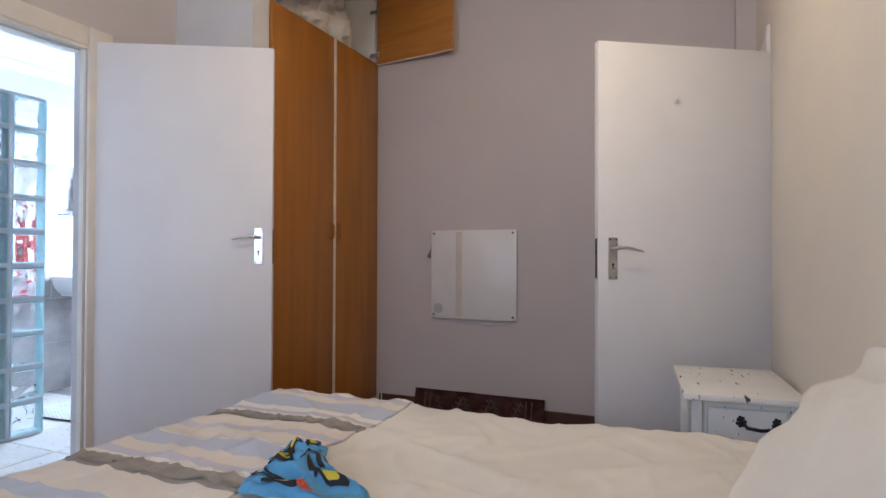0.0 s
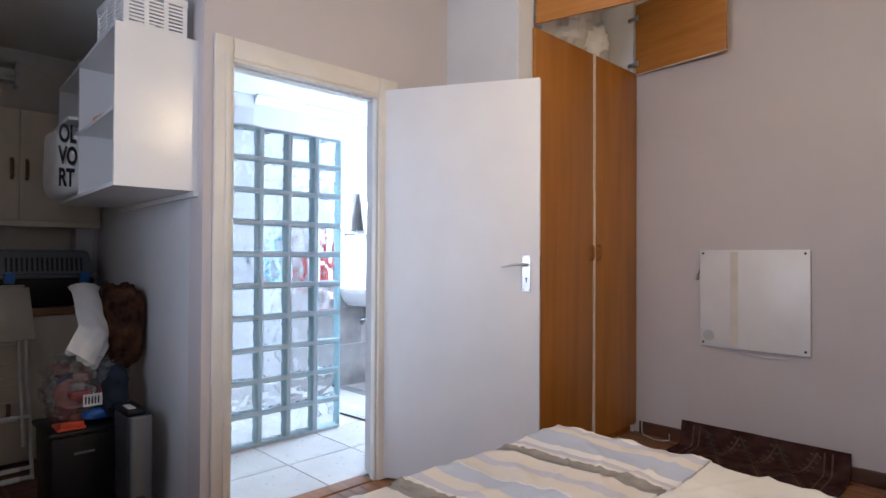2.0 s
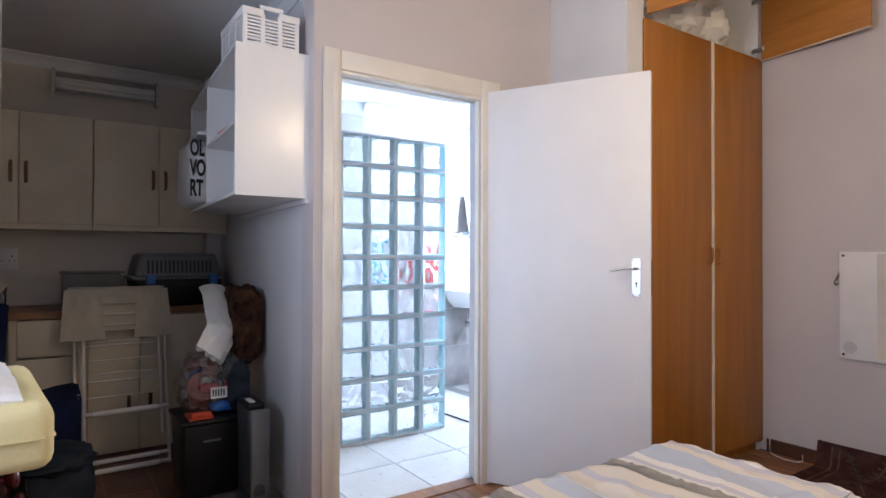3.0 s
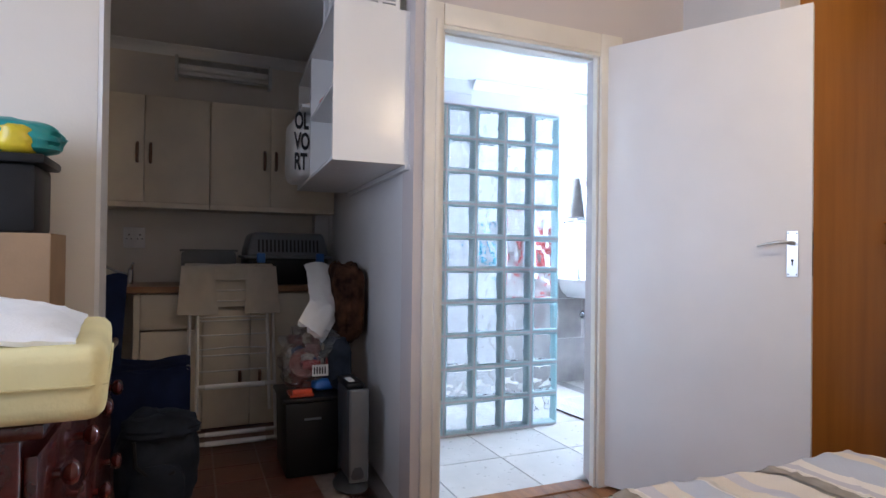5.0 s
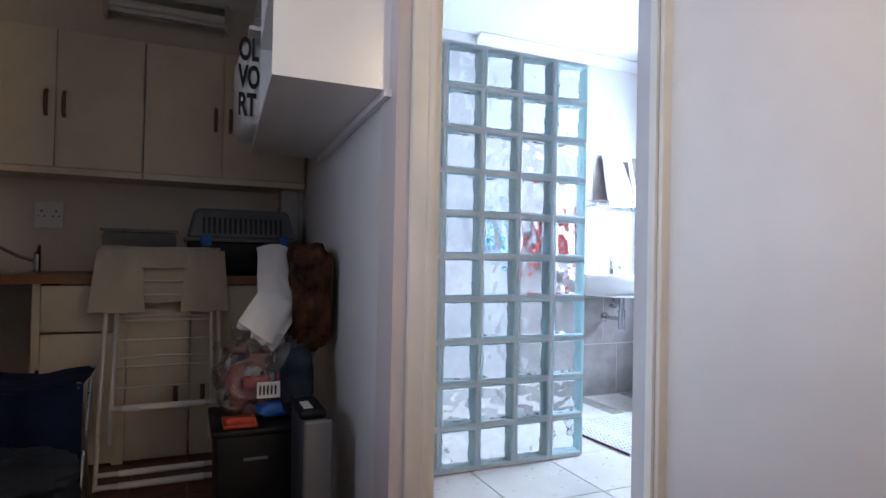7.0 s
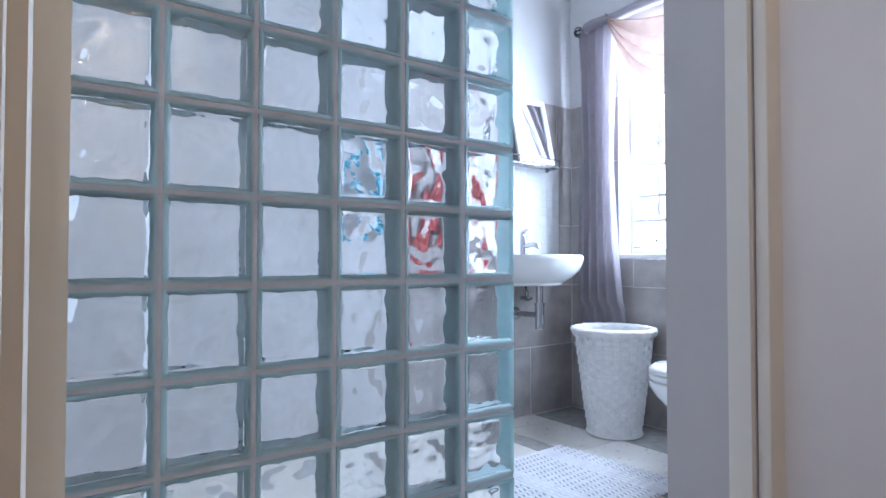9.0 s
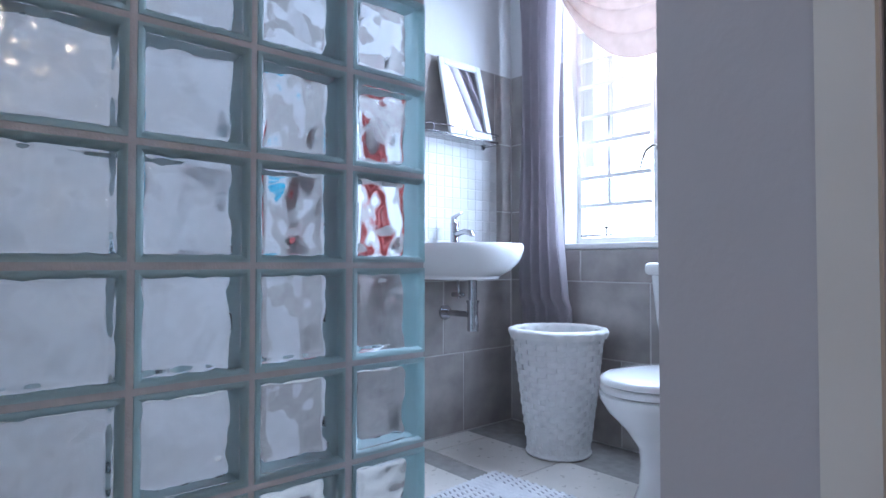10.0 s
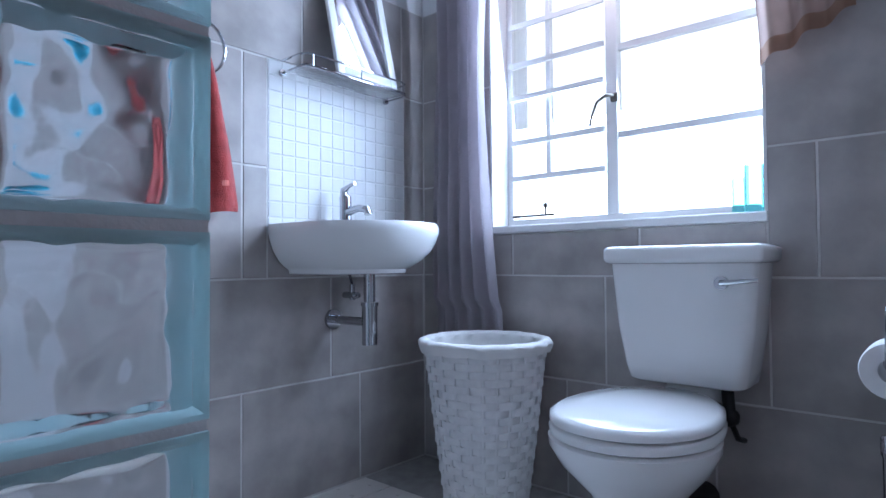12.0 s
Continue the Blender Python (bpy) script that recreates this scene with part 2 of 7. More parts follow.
def film(name, colour, rough, shine):
    """Thin clear plastic: mostly see-through, with crinkled shine."""
    m = bpy.data.materials.new(name)
    m.use_nodes = True
    t = m.node_tree
    n, link = t.nodes, t.links.new
    tr, gl, mx, nz, bp = n.new("ShaderNodeBsdfTransparent"), n.new("ShaderNodeBsdfGlossy"), n.new("ShaderNodeMixShader"), n.new("ShaderNodeTexNoise"), n.new("ShaderNodeBump")
    tr.inputs["Color"].default_value = (*colour, 1)
    gl.inputs["Roughness"].default_value = rough
    mx.inputs[0].default_value = shine
    nz.inputs["Scale"].default_value, nz.inputs["Detail"].default_value = 22, 3
    bp.inputs["Strength"].default_value, bp.inputs["Distance"].default_value = 1.0, 0.02
    link(nz.outputs["Fac"], bp.inputs["Height"])
    link(bp.outputs[0], gl.inputs["Normal"])
    link(tr.outputs[0], mx.inputs[1])
    link(gl.outputs[0], mx.inputs[2])
    link(mx.outputs[0], n["Material Output"].inputs["Surface"])
    return m


M_BAG = film("clear_plastic_bag", (0.93, 0.92, 0.92), 0.18, 0.16)
M_CLEARBOX = film("clear_plastic_box", (0.80, 0.83, 0.86), 0.30, 0.22)
M_MATGREY = material("grey_mat_yarn", (0.26, 0.25, 0.27), 0.9, var=0.1, scale=18, bump=0.6, bump_scale=120, spec=0.1)
M_MAT = material("pale_woven_mat", (0.70, 0.69, 0.70), 0.9, scale=18, second=(0.60, 0.59, 0.61), bump=0.6, bump_scale=120, spec=0.1)


# ---- mesh helpers ----
def bx(bm, x0, x1, y0, y1, z0, z1, bevel=0.0, seg=2):
    r = bmesh.ops.create_cube(bm, size=1.0)
    for v in r["verts"]:
        v.co = Vector(((x0 + x1) / 2 + v.co.x * (x1 - x0), (y0 + y1) / 2 + v.co.y * (y1 - y0), (z0 + z1) / 2 + v.co.z * (z1 - z0)))
    if bevel:
        es = {e for v in r["verts"] for e in v.link_edges}
        bmesh.ops.bevel(bm, geom=list(es), offset=bevel, segments=seg, affect="EDGES", profile=0.5)
    return bm


def box(*a, bevel=0.0, seg=2):
    return bx(bmesh.new(), *a, bevel=bevel, seg=seg)


def tube(bm, pts, r, n=8, closed=False, caps=True):
    """A round bar along points; r may be a list."""
    pts = [Vector(p) for p in pts]
    rings, k = [], len(pts)
    side = None
    for i, p in enumerate(pts):
        a = pts[(i - 1) % k] if (closed or i) else p
        b = pts[(i + 1) % k] if (closed or i < k - 1) else p
        d = (b - a).normalized()
        if side is None:
            side = d.orthogonal().normalized()
        side = (side - d * side.dot(d)).normalized()
        up = d.cross(side)
        rr = r[i] if isinstance(r, (list, tuple)) else r
        rings.append([bm.verts.new(p + (side * math.cos(2 * math.pi * j / n) + up * math.sin(2 * math.pi * j / n)) * rr) for j in range(n)])
    for i in range(k if closed else k - 1):
        a, b = rings[i], rings[(i + 1) % k]
        for j in range(n):
            bm.faces.new((a[j], a[(j + 1) % n], b[(j + 1) % n], b[j]))
    if caps and not closed:
        bm.faces.new(rings[0][::-1])
        bm.faces.new(rings[-1])
    return bm


def lathe(bm, profile, centre=(0, 0, 0), n=32, sx=1.0, sy=1.0, shift=None, caps=True):
    """Rings of (radius, z) round an upright axis; shift(z, a) may move a ring's point."""
    cx, cy, cz = centre
    rings = []
    for r, z in profile:
        ring = []
        for j in range(n):
            a = 2 * math.pi * j / n
            x, y = r * math.cos(a) * sx, r * math.sin(a) * sy
            if shift:
                x, y = shift(x, y, z, a)
            ring.append(bm.verts.new((cx + x, cy + y, cz + z)))
        rings.append(ring)
    for a, b in zip(rings, rings[1:]):
        for j in range(n):
            bm.faces.new((a[j], a[(j + 1) % n], b[(j + 1) % n], b[j]))
    if caps:
        bm.faces.new(rings[0][::-1])
        bm.faces.new(rings[-1])
    return bm


def sheet(bm, f, nu, nv, thick=0.0):
    """A sheet of points f(u, v), u and v from 0 to 1."""
    g = [[bm.verts.new(f(i / nu, j / nv)) for j in range(nv + 1)] for i in range(nu + 1)]
    fs = [bm.faces.new((g[i][j], g[i + 1][j], g[i + 1][j + 1], g[i][j + 1])) for i in range(nu) for j in range(nv)]
    if thick:
        bmesh.ops.recalc_face_normals(bm, faces=fs)
        bmesh.ops.solidify(bm, geom=fs, thickness=thick)
    return bm


def blob(bm, centre, size, n=16, rough=0.12, scale=3.0, seed=0.0, power=2.0, flat=None):
    """A lumpy soft body: a rounded box, power above 2 for squarer."""
    r = bmesh.ops.create_uvsphere(bm, u_segments=2 * n, v_segments=n, radius=1.0)
    c = Vector(centre)
    for v in r["verts"]:
        d = v.co.normalized()
        k = (abs(d.x) ** power + abs(d.y) ** power + abs(d.z) ** power) ** (-1 / power)
        k *= 1 + rough * noise.noise(d * scale + Vector((seed, seed * 1.7, 3.1))) + rough * 0.4 * noise.noise(d * scale * 3.1 + Vector((seed, 5, 1)))
        v.co = c + Vector((d.x * size[0], d.y * size[1], d.z * size[2])) * k
        if flat is not None:
            v.co.z = max(v.co.z, flat)
    return bm


def link_mesh(name, bm, mat, smooth=False):
    bmesh.ops.recalc_face_normals(bm, faces=bm.faces[:])
    me = bpy.data.meshes.new(name)
    bm.to_mesh(me)
    bm.free()
    for m in mat if isinstance(mat, (list, tuple)) else [mat]:
        me.materials.append(m)
    if smooth:
        me.shade_smooth()
        me.set_sharp_from_angle(angle=radians(smooth if smooth is not True else 45))
    return me


def part(name, bm, mat, parent, label="", smooth=False):
    ob = new(name, link_mesh(name, bm, mat, smooth))
    ob.parent = parent
    ob.matrix_parent_inverse = Matrix.Identity(4)
    return tagged(ob, label)


def thing(name, label, category, group="", kind="", at=(0, 0, 0), rz=0):
    ob = new(name)
    ob.empty_display_size = 0.1
    ob.matrix_world = pose(*at, 0, 0, rz)
    return tagged(ob, label, category, group, kind)


def solid(name, bm, mat, label, category, group="", kind="", smooth=False):
    return tagged(new(name, link_mesh(name, bm, mat, smooth)), label, category, group, kind)


def structure(name, bm, mat, label, category, smooth=False):
    return solid(name, bm, mat, label, category, kind="structure", smooth=smooth)


def prism(bm, pts, z0, z1):
    """An upright block on a plan outline."""
    a = [bm.verts.new((x, y, z0)) for x, y in pts]
    b = [bm.verts.new((x, y, z1)) for x, y in pts]
    for i in range(len(pts)):
        j = (i + 1) % len(pts)
        bm.faces.new((a[i], a[j], b[j], b[i]))
    bm.faces.new(a[::-1])
    bm.faces.new(b)
    return bm


# ---- structure ----
H_BED, H_LOW = 3.20, 2.62
XW, XE, YN, YS = 0.97, 4.09, 1.49, -4.00          # bedroom faces
XB, YB, YP = -1.10, 1.515, -1.33                  # bathroom: basin wall, window wall, partition face
YK, XK, YKL = -1.412, -1.28, -3.10                # kitchenette: side wall at the front, back wall, far side
DL, DR, DH = -1.283, -0.432, 2.158                # bathroom door opening


def side_y(x):
    """The kitchenette's side wall runs a little askew: its face at x."""
    return YK + (XW - x) * 0.054




structure("wall_east", bx(box(XE, XE + 0.15, YS - 0.15, 0.80, 0, H_BED), XE, XE + 0.15, 0.80, 1.37, 2.12, H_BED), M_WALL_E, "cream painted plaster wall beside the bed", "wall")
structure("wall_nib", box(3.985, XE + 0.15, 1.372, YN - 0.002, 0, H_BED), M_WALL, "narrow plastered pier beside the bedroom door", "wall")
structure("wall_north", box(XW + 0.0, XE + 0.15, YN, YN + 0.30, 0, H_BED), M_WALL, "lilac grey painted plaster wall", "wall")
bm = bmesh.new()
bx(bm, 0.95, 1.80, YS - 0.15, YS, 0, H_BED)
bx(bm, 3.30, XE, YS - 0.15, YS, 0, H_BED)
bx(bm, 1.80, 3.30, YS - 0.15, YS, 0, 1.05)
bx(bm, 1.80, 3.30, YS - 0.15, YS, 2.25, H_BED)
structure("wall_south", bm, M_WALL_E, "unseen cream painted plaster wall with an added window", "wall")
bm = bmesh.new()
prism(bm, [(XW, DR), (XW, 0.118), (0.785, 0.118), (0.785, -0.365), (0.935, DR)], 0, H_BED)
bx(bm, 0.83, XW, YK, DL, 0, H_BED)
bx(bm, 0.83, XW, DL, DR, DH, H_BED)
structure("wall_west", bm, M_WALL, "painted plaster wall round the bathroom doorway", "wall")
bm = bmesh.new()
bx(bm, 0.83, XW, YS, -2.60, 0, H_BED)
bx(bm, 0.83, XW, -2.60, YK, H_LOW, H_BED)
# the cream here carries the lamp's warm, dimmer light on this pier
structure("wall_west_south", bm, M_WALL_E, "painted pier beside the kitchenette opening, lamp-lit cream put into its colour", "wall")
structure("wall_partition", prism(bmesh.new(), [(XK, side_y(XK)), (0.83, side_y(0.83)), (0.83, YP), (XK, side_y(XK) + 0.09)], 0, H_LOW + 0.1), M_WALL_W, "white painted partition between kitchenette and bathroom", "wall")
structure("wall_wardrobe_side", box(0.66, 1.535, 0.118, 0.245, 0, H_BED), M_WALL_W, "white plastered side of the built-in wardrobe", "wall")
structure("wall_bathroom_east", bx(box(0.645, 0.80, 0.62, YB, 0, H_LOW), 0.80, 0.97, 0.25, YB, 0, H_LOW), M_TILE, "taupe tiled wall beside the toilet", "wall")
structure("wall_basin", box(XB - 0.15, XB - 0.012, YP - 0.1, YB + 0.3, 0, H_LOW), M_WALL_W, "bathroom wall, tiled below and white above", "wall")
WX0, WX1, WZ0, WZ1 = -0.745, 0.205, 0.945, 2.235
bm = bmesh.new()
bx(bm, XB - 0.012, WX0, YB + 0.012, YB + 0.27, 0, H_LOW)
bx(bm, WX1, 0.83, YB + 0.012, YB + 0.27, 0, H_LOW)
bx(bm, WX0, WX1, YB + 0.012, YB + 0.27, 0, WZ0 - 0.03)
bx(bm, WX0, WX1, YB + 0.012, YB + 0.27, WZ1, H_LOW)
structure("wall_window", bm, M_WALL_W, "bathroom outer wall with a steel window", "wall")
structure("wall_kitchen_back", box(XK - 0.15, XK, YKL - 0.15, side_y(XK), 0, H_LOW), M_WALL_E, "kitchenette back wall in dull white paint", "wall")
structure("wall_kitchen_south", box(XK, 0.83, YKL - 0.15, YKL, 0, H_LOW), M_WALL_W, "kitchenette end wall in dull white paint", "wall")
structure("ceiling_bedroom", box(0.83, XE + 0.15, YS - 0.15, YN + 0.3, H_BED, H_BED + 0.1), M_CEIL, "white painted bedroom ceiling", "ceiling")
structure("ceiling_bathroom", box(XB - 0.15, 0.83, YP, YB + 0.3, H_LOW, H_LOW + 0.1), M_CEIL, "white painted bathroom ceiling", "ceiling")
structure("ceiling_kitchen", box(XK - 0.15, 0.83, YKL - 0.15, side_y(XK), H_LOW - 0.004, H_LOW + 0.095), M_CEIL, "white painted kitchenette ceiling", "ceiling")
structure("floor", box(XK - 0.3, XE + 0.3, YS - 0.3, YN + 0.5, -0.12, -0.012), M_GROUT_D, "bedding screed under the floor finishes", "floor")
structure("passage_wall", box(XE + 0.75, XE + 0.85, 0.3, 2.0, 0, 2.4), M_WALL, "plain passage wall beyond the bedroom door", "wall")
structure("passage_ceiling", box(XE + 0.15, XE + 0.85, 0.3, 2.0, 2.4, 2.5), M_CEIL, "plain passage ceiling", "ceiling")
structure("ground", box(-40, 40, YB + 0.3, 60, -0.5, -0.3), M_GROUT, "pale ground outside the window", "ground")


def cornice(name, pts, size, label, mat=M_CEIL):
    """A stepped moulding in the corner of wall and ceiling; pts: (x, y, inward x, inward y)."""
    prof = [(0, 0), (0, -size), (0.12 * size, -size), (0.18 * size, -0.85 * size), (0.30 * size, -0.62 * size), (0.55 * size, -0.34 * size), (0.85 * size, -0.18 * size), (size, -0.12 * size), (size, 0)]
    bm = bmesh.new()
    for (x0, y0), (x1, y1), (ix, iy) in pts:
        a = [bm.verts.new((x0 + ix * p, y0 + iy * p, H_LOW + q - 0.002)) for p, q in prof]
        b = [bm.verts.new((x1 + ix * p, y1 + iy * p, H_LOW + q - 0.002)) for p, q in prof]
        n = len(prof)
        for i in range(n):
            bm.faces.new((a[i], a[(i + 1) % n], b[(i + 1) % n], b[i]))
        bm.faces.new(a)
        bm.faces.new(b[::-1])
    return structure(name, bm, mat, label, "cornice")


cornice("cornice_kitchen", [((XK, YKL), (XK, side_y(XK)), (1, 0)), ((XK + 0.07, side_y(XK + 0.07)), (0.83, side_y(0.83)), (0, -1))], 0.07, "moulded white cornice in the kitchenette")
cornice("cornice_bathroom", [((XB - 0.012, -0.12), (XB - 0.012, YB), (1, 0)), ((XB + 0.06, YB + 0.012), (0.66, YB + 0.012), (0, -1))], 0.07, "moulded white cornice in the bathroom")

# door frames
def architrave(name, x, y0, y1, h, w, proud, label, jamb=0.0, head=0.096, far=0.13):
    bm = bmesh.new()
    bx(bm, x, x + proud, y0 - w, y0, 0, h + head, bevel=0.008)
    bx(bm, x + proud - 0.004, x + proud + 0.008, y0 - w * 0.45, y0 - 0.012, 0, h + 0.02, bevel=0.005)
    bx(bm, x, x + proud, y1, y1 + far, 0, h + head, bevel=0.008)
    bx(bm, x, x + proud - 0.003, y0, y1, h, h + head, bevel=0.008)
    bx(bm, x - 0.02, x + proud - 0.006, y0, y1, h - 0.018, h, bevel=0.005)
    if jamb:
        bx(bm, x - jamb, x - 0.001, y0, y0 + 0.012, 0, h)
        bx(bm, x - 0.034, x - 0.001, y1 - 0.010, y1, 0, h)
        bx(bm, x - jamb, x - 0.001, y0, y1, h - 0.012, h)
        bx(bm, x - 0.085, x - 0.045, y0 + 0.012, y0 + 0.022, 0, h)
        bx(bm, x - 0.085, x - 0.045, y0, y1, h - 0.022, h - 0.012)
    return structure(name, bm, M_FRAME, label, "door frame", smooth=30)


architrave("door_frame_1", XW, DL, DR, DH, 0.088, 0.022, "cream gloss frame of the bathroom doorway, lamp warmth in its colour", 0.143)
bm = bmesh.new()
bx(bm, XE - 0.016, XE, 0.80 - 0.075, 0.80, 0, 2.22, bevel=0.004)
bx(bm, XE - 0.013, XE, 0.80, 1.36, 2.12, 2.20, bevel=0.004)
bx(bm, XE, XE + 0.15, 0.785, 0.80, 0, 2.12)
structure("door_frame_2", bm, M_GLOSS, "white gloss frame of the bedroom doorway", "door frame", smooth=30)
bm = bmesh.new()
bx(bm, 0.79, XW - 0.002, -2.60, -2.585, 0, H_LOW - 0.002)
structure("kitchen_opening_jamb", bm, M_GLOSS, "white painted jamb of the kitchenette opening", "trim")
structure("threshold", box(0.86, 0.965, DL + 0.013, DR - 0.013, -0.01, 0.006, bevel=0.003), M_PARQUET, "worn wooden threshold in the bathroom doorway", "threshold")
bm = bmesh.new()
bx(bm, 1.575, 3.984, YN - 0.02, YN - 0.001, 0, 0.085, bevel=0.005)
structure("baseboard_north", bm, M_SKIRT, "brown stained timber skirting board", "skirting")
structure("baseboard_east", box(XE - 0.02, XE - 0.001, YS, 0.72, 0, 0.085, bevel=0.005), M_SKIRT, "brown stained timber skirting board", "skirting")

# ---- doors ----
def door_leaf(name, at, rz, w, h, label, plate_mat, lift):
    """A flush door leaf, hinged at its origin, reaching along +x; its seen face is at y = 0."""
    d = thing(name, label, "door", at=at, rz=rz)
    part("leaf", box(0.004, w, 0.0, 0.040, 0.012, h, bevel=0.003), M_DOOR, d, smooth=30)
    for side, y, s in (("a", 0.0, -1), ("b", 0.040, 1)):
        bm = bmesh.new()
        bx(bm, w - 0.090, w - 0.046, min(y, y + s * 0.005), max(y, y + s * 0.005), 1.015 + lift, 1.205 + lift, bevel=0.002)
        pl = part("lock_plate", bm, plate_mat, d, "metal lock plate with a keyhole")
        zc = 1.155 + lift
        bm = bmesh.new()
        tube(bm, [(w - 0.068, y + s * 0.004, zc), (w - 0.068, y + s * 0.014, zc)], 0.012, 14)
        tube(bm, [(w - 0.068, y + s * 0.010, zc), (w - 0.068, y + s * 0.045, zc), (w - 0.078, y + s * 0.055, zc + 0.001), (w - 0.11, y + s * 0.056, zc + 0.003), (w - 0.15, y + s * 0.054, zc - 0.004), (w - 0.19, y + s * 0.052, zc - 0.013)], [0.008, 0.008, 0.008, 0.007, 0.006, 0.0045], 10)
        part("lever_handle", bm, M_STEEL, pl, "curved steel lever", smooth=True)
        bm = bmesh.new()
        tube(bm, [(w - 0.068, y + s * 0.0045, 1.083 + lift), (w - 0.068, y + s * 0.0062, 1.083 + lift)], 0.0055, 12)
        bx(bm, w - 0.0705, w - 0.0655, min(y + s * 0.0045, y + s * 0.0062), max(y + s * 0.0045, y + s * 0.0062), 1.062 + lift, 1.082 + lift)
        part("keyhole", bm, M_INK, pl)
        for zz in (1.025 + lift, 1.195 + lift):
            for xx in (w - 0.083, w - 0.053):
                part("screw", tube(bmesh.new(), [(xx, y + s * 0.004, zz), (xx, y + s * 0.0065, zz)], 0.0035, 8), M_IRON, pl)
    part("lock_edge", bx(box(w - 0.001, w + 0.0015, 0.010, 0.030, 1.02 + lift, 1.20 + lift), w, w + 0.004, 0.013, 0.027, 1.13 + lift, 1.15 + lift), M_BRASSY, d)
    for zz in (0.22, h - 0.25):
        bm = tube(bmesh.new(), [(-0.004, -0.002, zz), (-0.004, -0.002, zz + 0.10)], 0.006, 8)
        part("hinge", bm, M_STEEL, d)
    return d


door_leaf("door_1", (0.978, -0.400, 0), math.degrees(math.atan2(0.388, 0.725)), 0.884, 2.190, "white painted flush door standing open into the bedroom", M_PLATE, 0.056)
d2 = door_leaf("door_2", (4.078, 0.765, 0), math.degrees(math.atan2(0.30 - 0.765, 3.335 - 4.078)), 0.872, 2.09, "cream white flush door standing open by the bed", M_STEEL, 0.0)
bm = lathe(bmesh.new(), [(0.010, 0), (0.013, 0.004), (0.010, 0.008), (0.006, 0.018), (0.011, 0.024), (0.009, 0.030)], n=14)
bmesh.ops.rotate(bm, verts=bm.verts, cent=(0, 0, 0), matrix=Matrix.Rotation(radians(-90), 3, "X"))
bmesh.ops.translate(bm, verts=bm.verts, vec=(0.50, 0.040, 1.83))
part("coat_knob", bm, M_GLOSS, d2, "small round white knob", smooth=True)

# ---- wardrobe ----
XD = 1.55
wd = thing("wardrobe", "built-in wardrobe with tall orange-brown wood veneer doors", "wardrobe")
bm = bmesh.new()
bx(bm, 0.985, XD - 0.022, 0.250, 0.268, 0.0, 3.12)
bx(bm, 0.985, XD - 0.022, YN - 0.022, YN - 0.004, 0.0, 3.12)
bx(bm, 0.985, XD - 0.022, 0.268, YN - 0.022, 2.570, 2.588)
bx(bm, 0.985, XD - 0.022, 0.268, YN - 0.022, 0.06, 0.078)
bx(bm, 0.985, XD - 0.022, 0.268, YN - 0.022, 3.102, 3.12)
bx(bm, 0.985, 1.0, 0.268, YN - 0.022, 0.0, 3.102)
part("carcass", bm, M_GLOSS, wd, "white painted inside of the cupboard")
part("plinth", box(XD - 0.06, XD - 0.04, 0.27, YN - 0.024, 0, 0.06), M_VENEER, wd)
for y0, y1, hy in ((0.256, 0.888, 0.850), (0.906, 1.480, 0.945)):
    dr = part("door", box(XD - 0.020, XD, y0, y1, 0.062, 2.575, bevel=0.002), M_VENEER, wd, smooth=30)
    bm = tube(bmesh.new(), [(XD, hy, 1.23), (XD + 0.022, hy, 1.235), (XD + 0.030, hy, 1.25), (XD + 0.030, hy, 1.31), (XD + 0.022, hy, 1.325), (XD, hy, 1.33)], 0.007, 8)
    part("handle", bm, M_VENEER, dr, smooth=True)
part("edge_strip", box(XD - 0.018, XD + 0.009, 0.887, 0.907, 0.062, 2.575, bevel=0.002), M_PALEWOOD, wd, "pale wood cover strip")
# upper doors: both standing open, one swung wide against the far wall
ul = part("upper_door", box(0.0, 0.60, 0.0, 0.018, 0.0, 0.50, bevel=0.002), M_VENEER_H, wd, smooth=30)
ul.location, ul.rotation_euler = (XD + 0.004, 0.258, 2.596), (0, 0, radians(12.0))
part("concealed_hinge", box(-0.060, 0.030, 0.019, 0.036, 0.045, 0.075, bevel=0.004), M_STEEL, ul, smooth=30)
ud = part("upper_door", box(0.0, 0.665, -0.018, 0.0, 0.0, 0.50, bevel=0.002), M_VENEER_H, wd, smooth=30)
ud.location, ud.rotation_euler = (XD + 0.006, YN - 0.018, 2.566), (0, 0, radians(-8.5))
part("pale_edge", box(0.0, 0.667, -0.0185, 0.001, -0.005, -0.0005), M_PALEWOOD, ud)
for zz in (0.07, 0.40):
    bm = bx(bmesh.new(), -0.055, 0.028, -0.034, -0.019, zz - 0.014, zz + 0.014, bevel=0.003)
    tube(bm, [(0.02, -0.027, zz - 0.018), (0.02, -0.027, zz + 0.018)], 0.011, 10)
    part("concealed_hinge", bm, M_STEEL, ud, smooth=30)
bm = bmesh.new()
for i, (cy, cx, r, s) in enumerate(((0.55, 1.28, 0.20, 1), (0.86, 1.30, 0.21, 2), (1.18, 1.27, 0.22, 3), (0.75, 1.36, 0.13, 4), (1.04, 1.37, 0.14, 5))):
    blob(bm, (cx, cy, 2.588 + r * 0.95), (0.18, r, r * 1.05), 14, 0.35, 3.2, s, 2.2, flat=2.590)
solid("folded_duvet", bm, M_CREAMCLOTH, "crumpled cream duvets stuffed on the upper wardrobe shelf", "bedding", smooth=True)

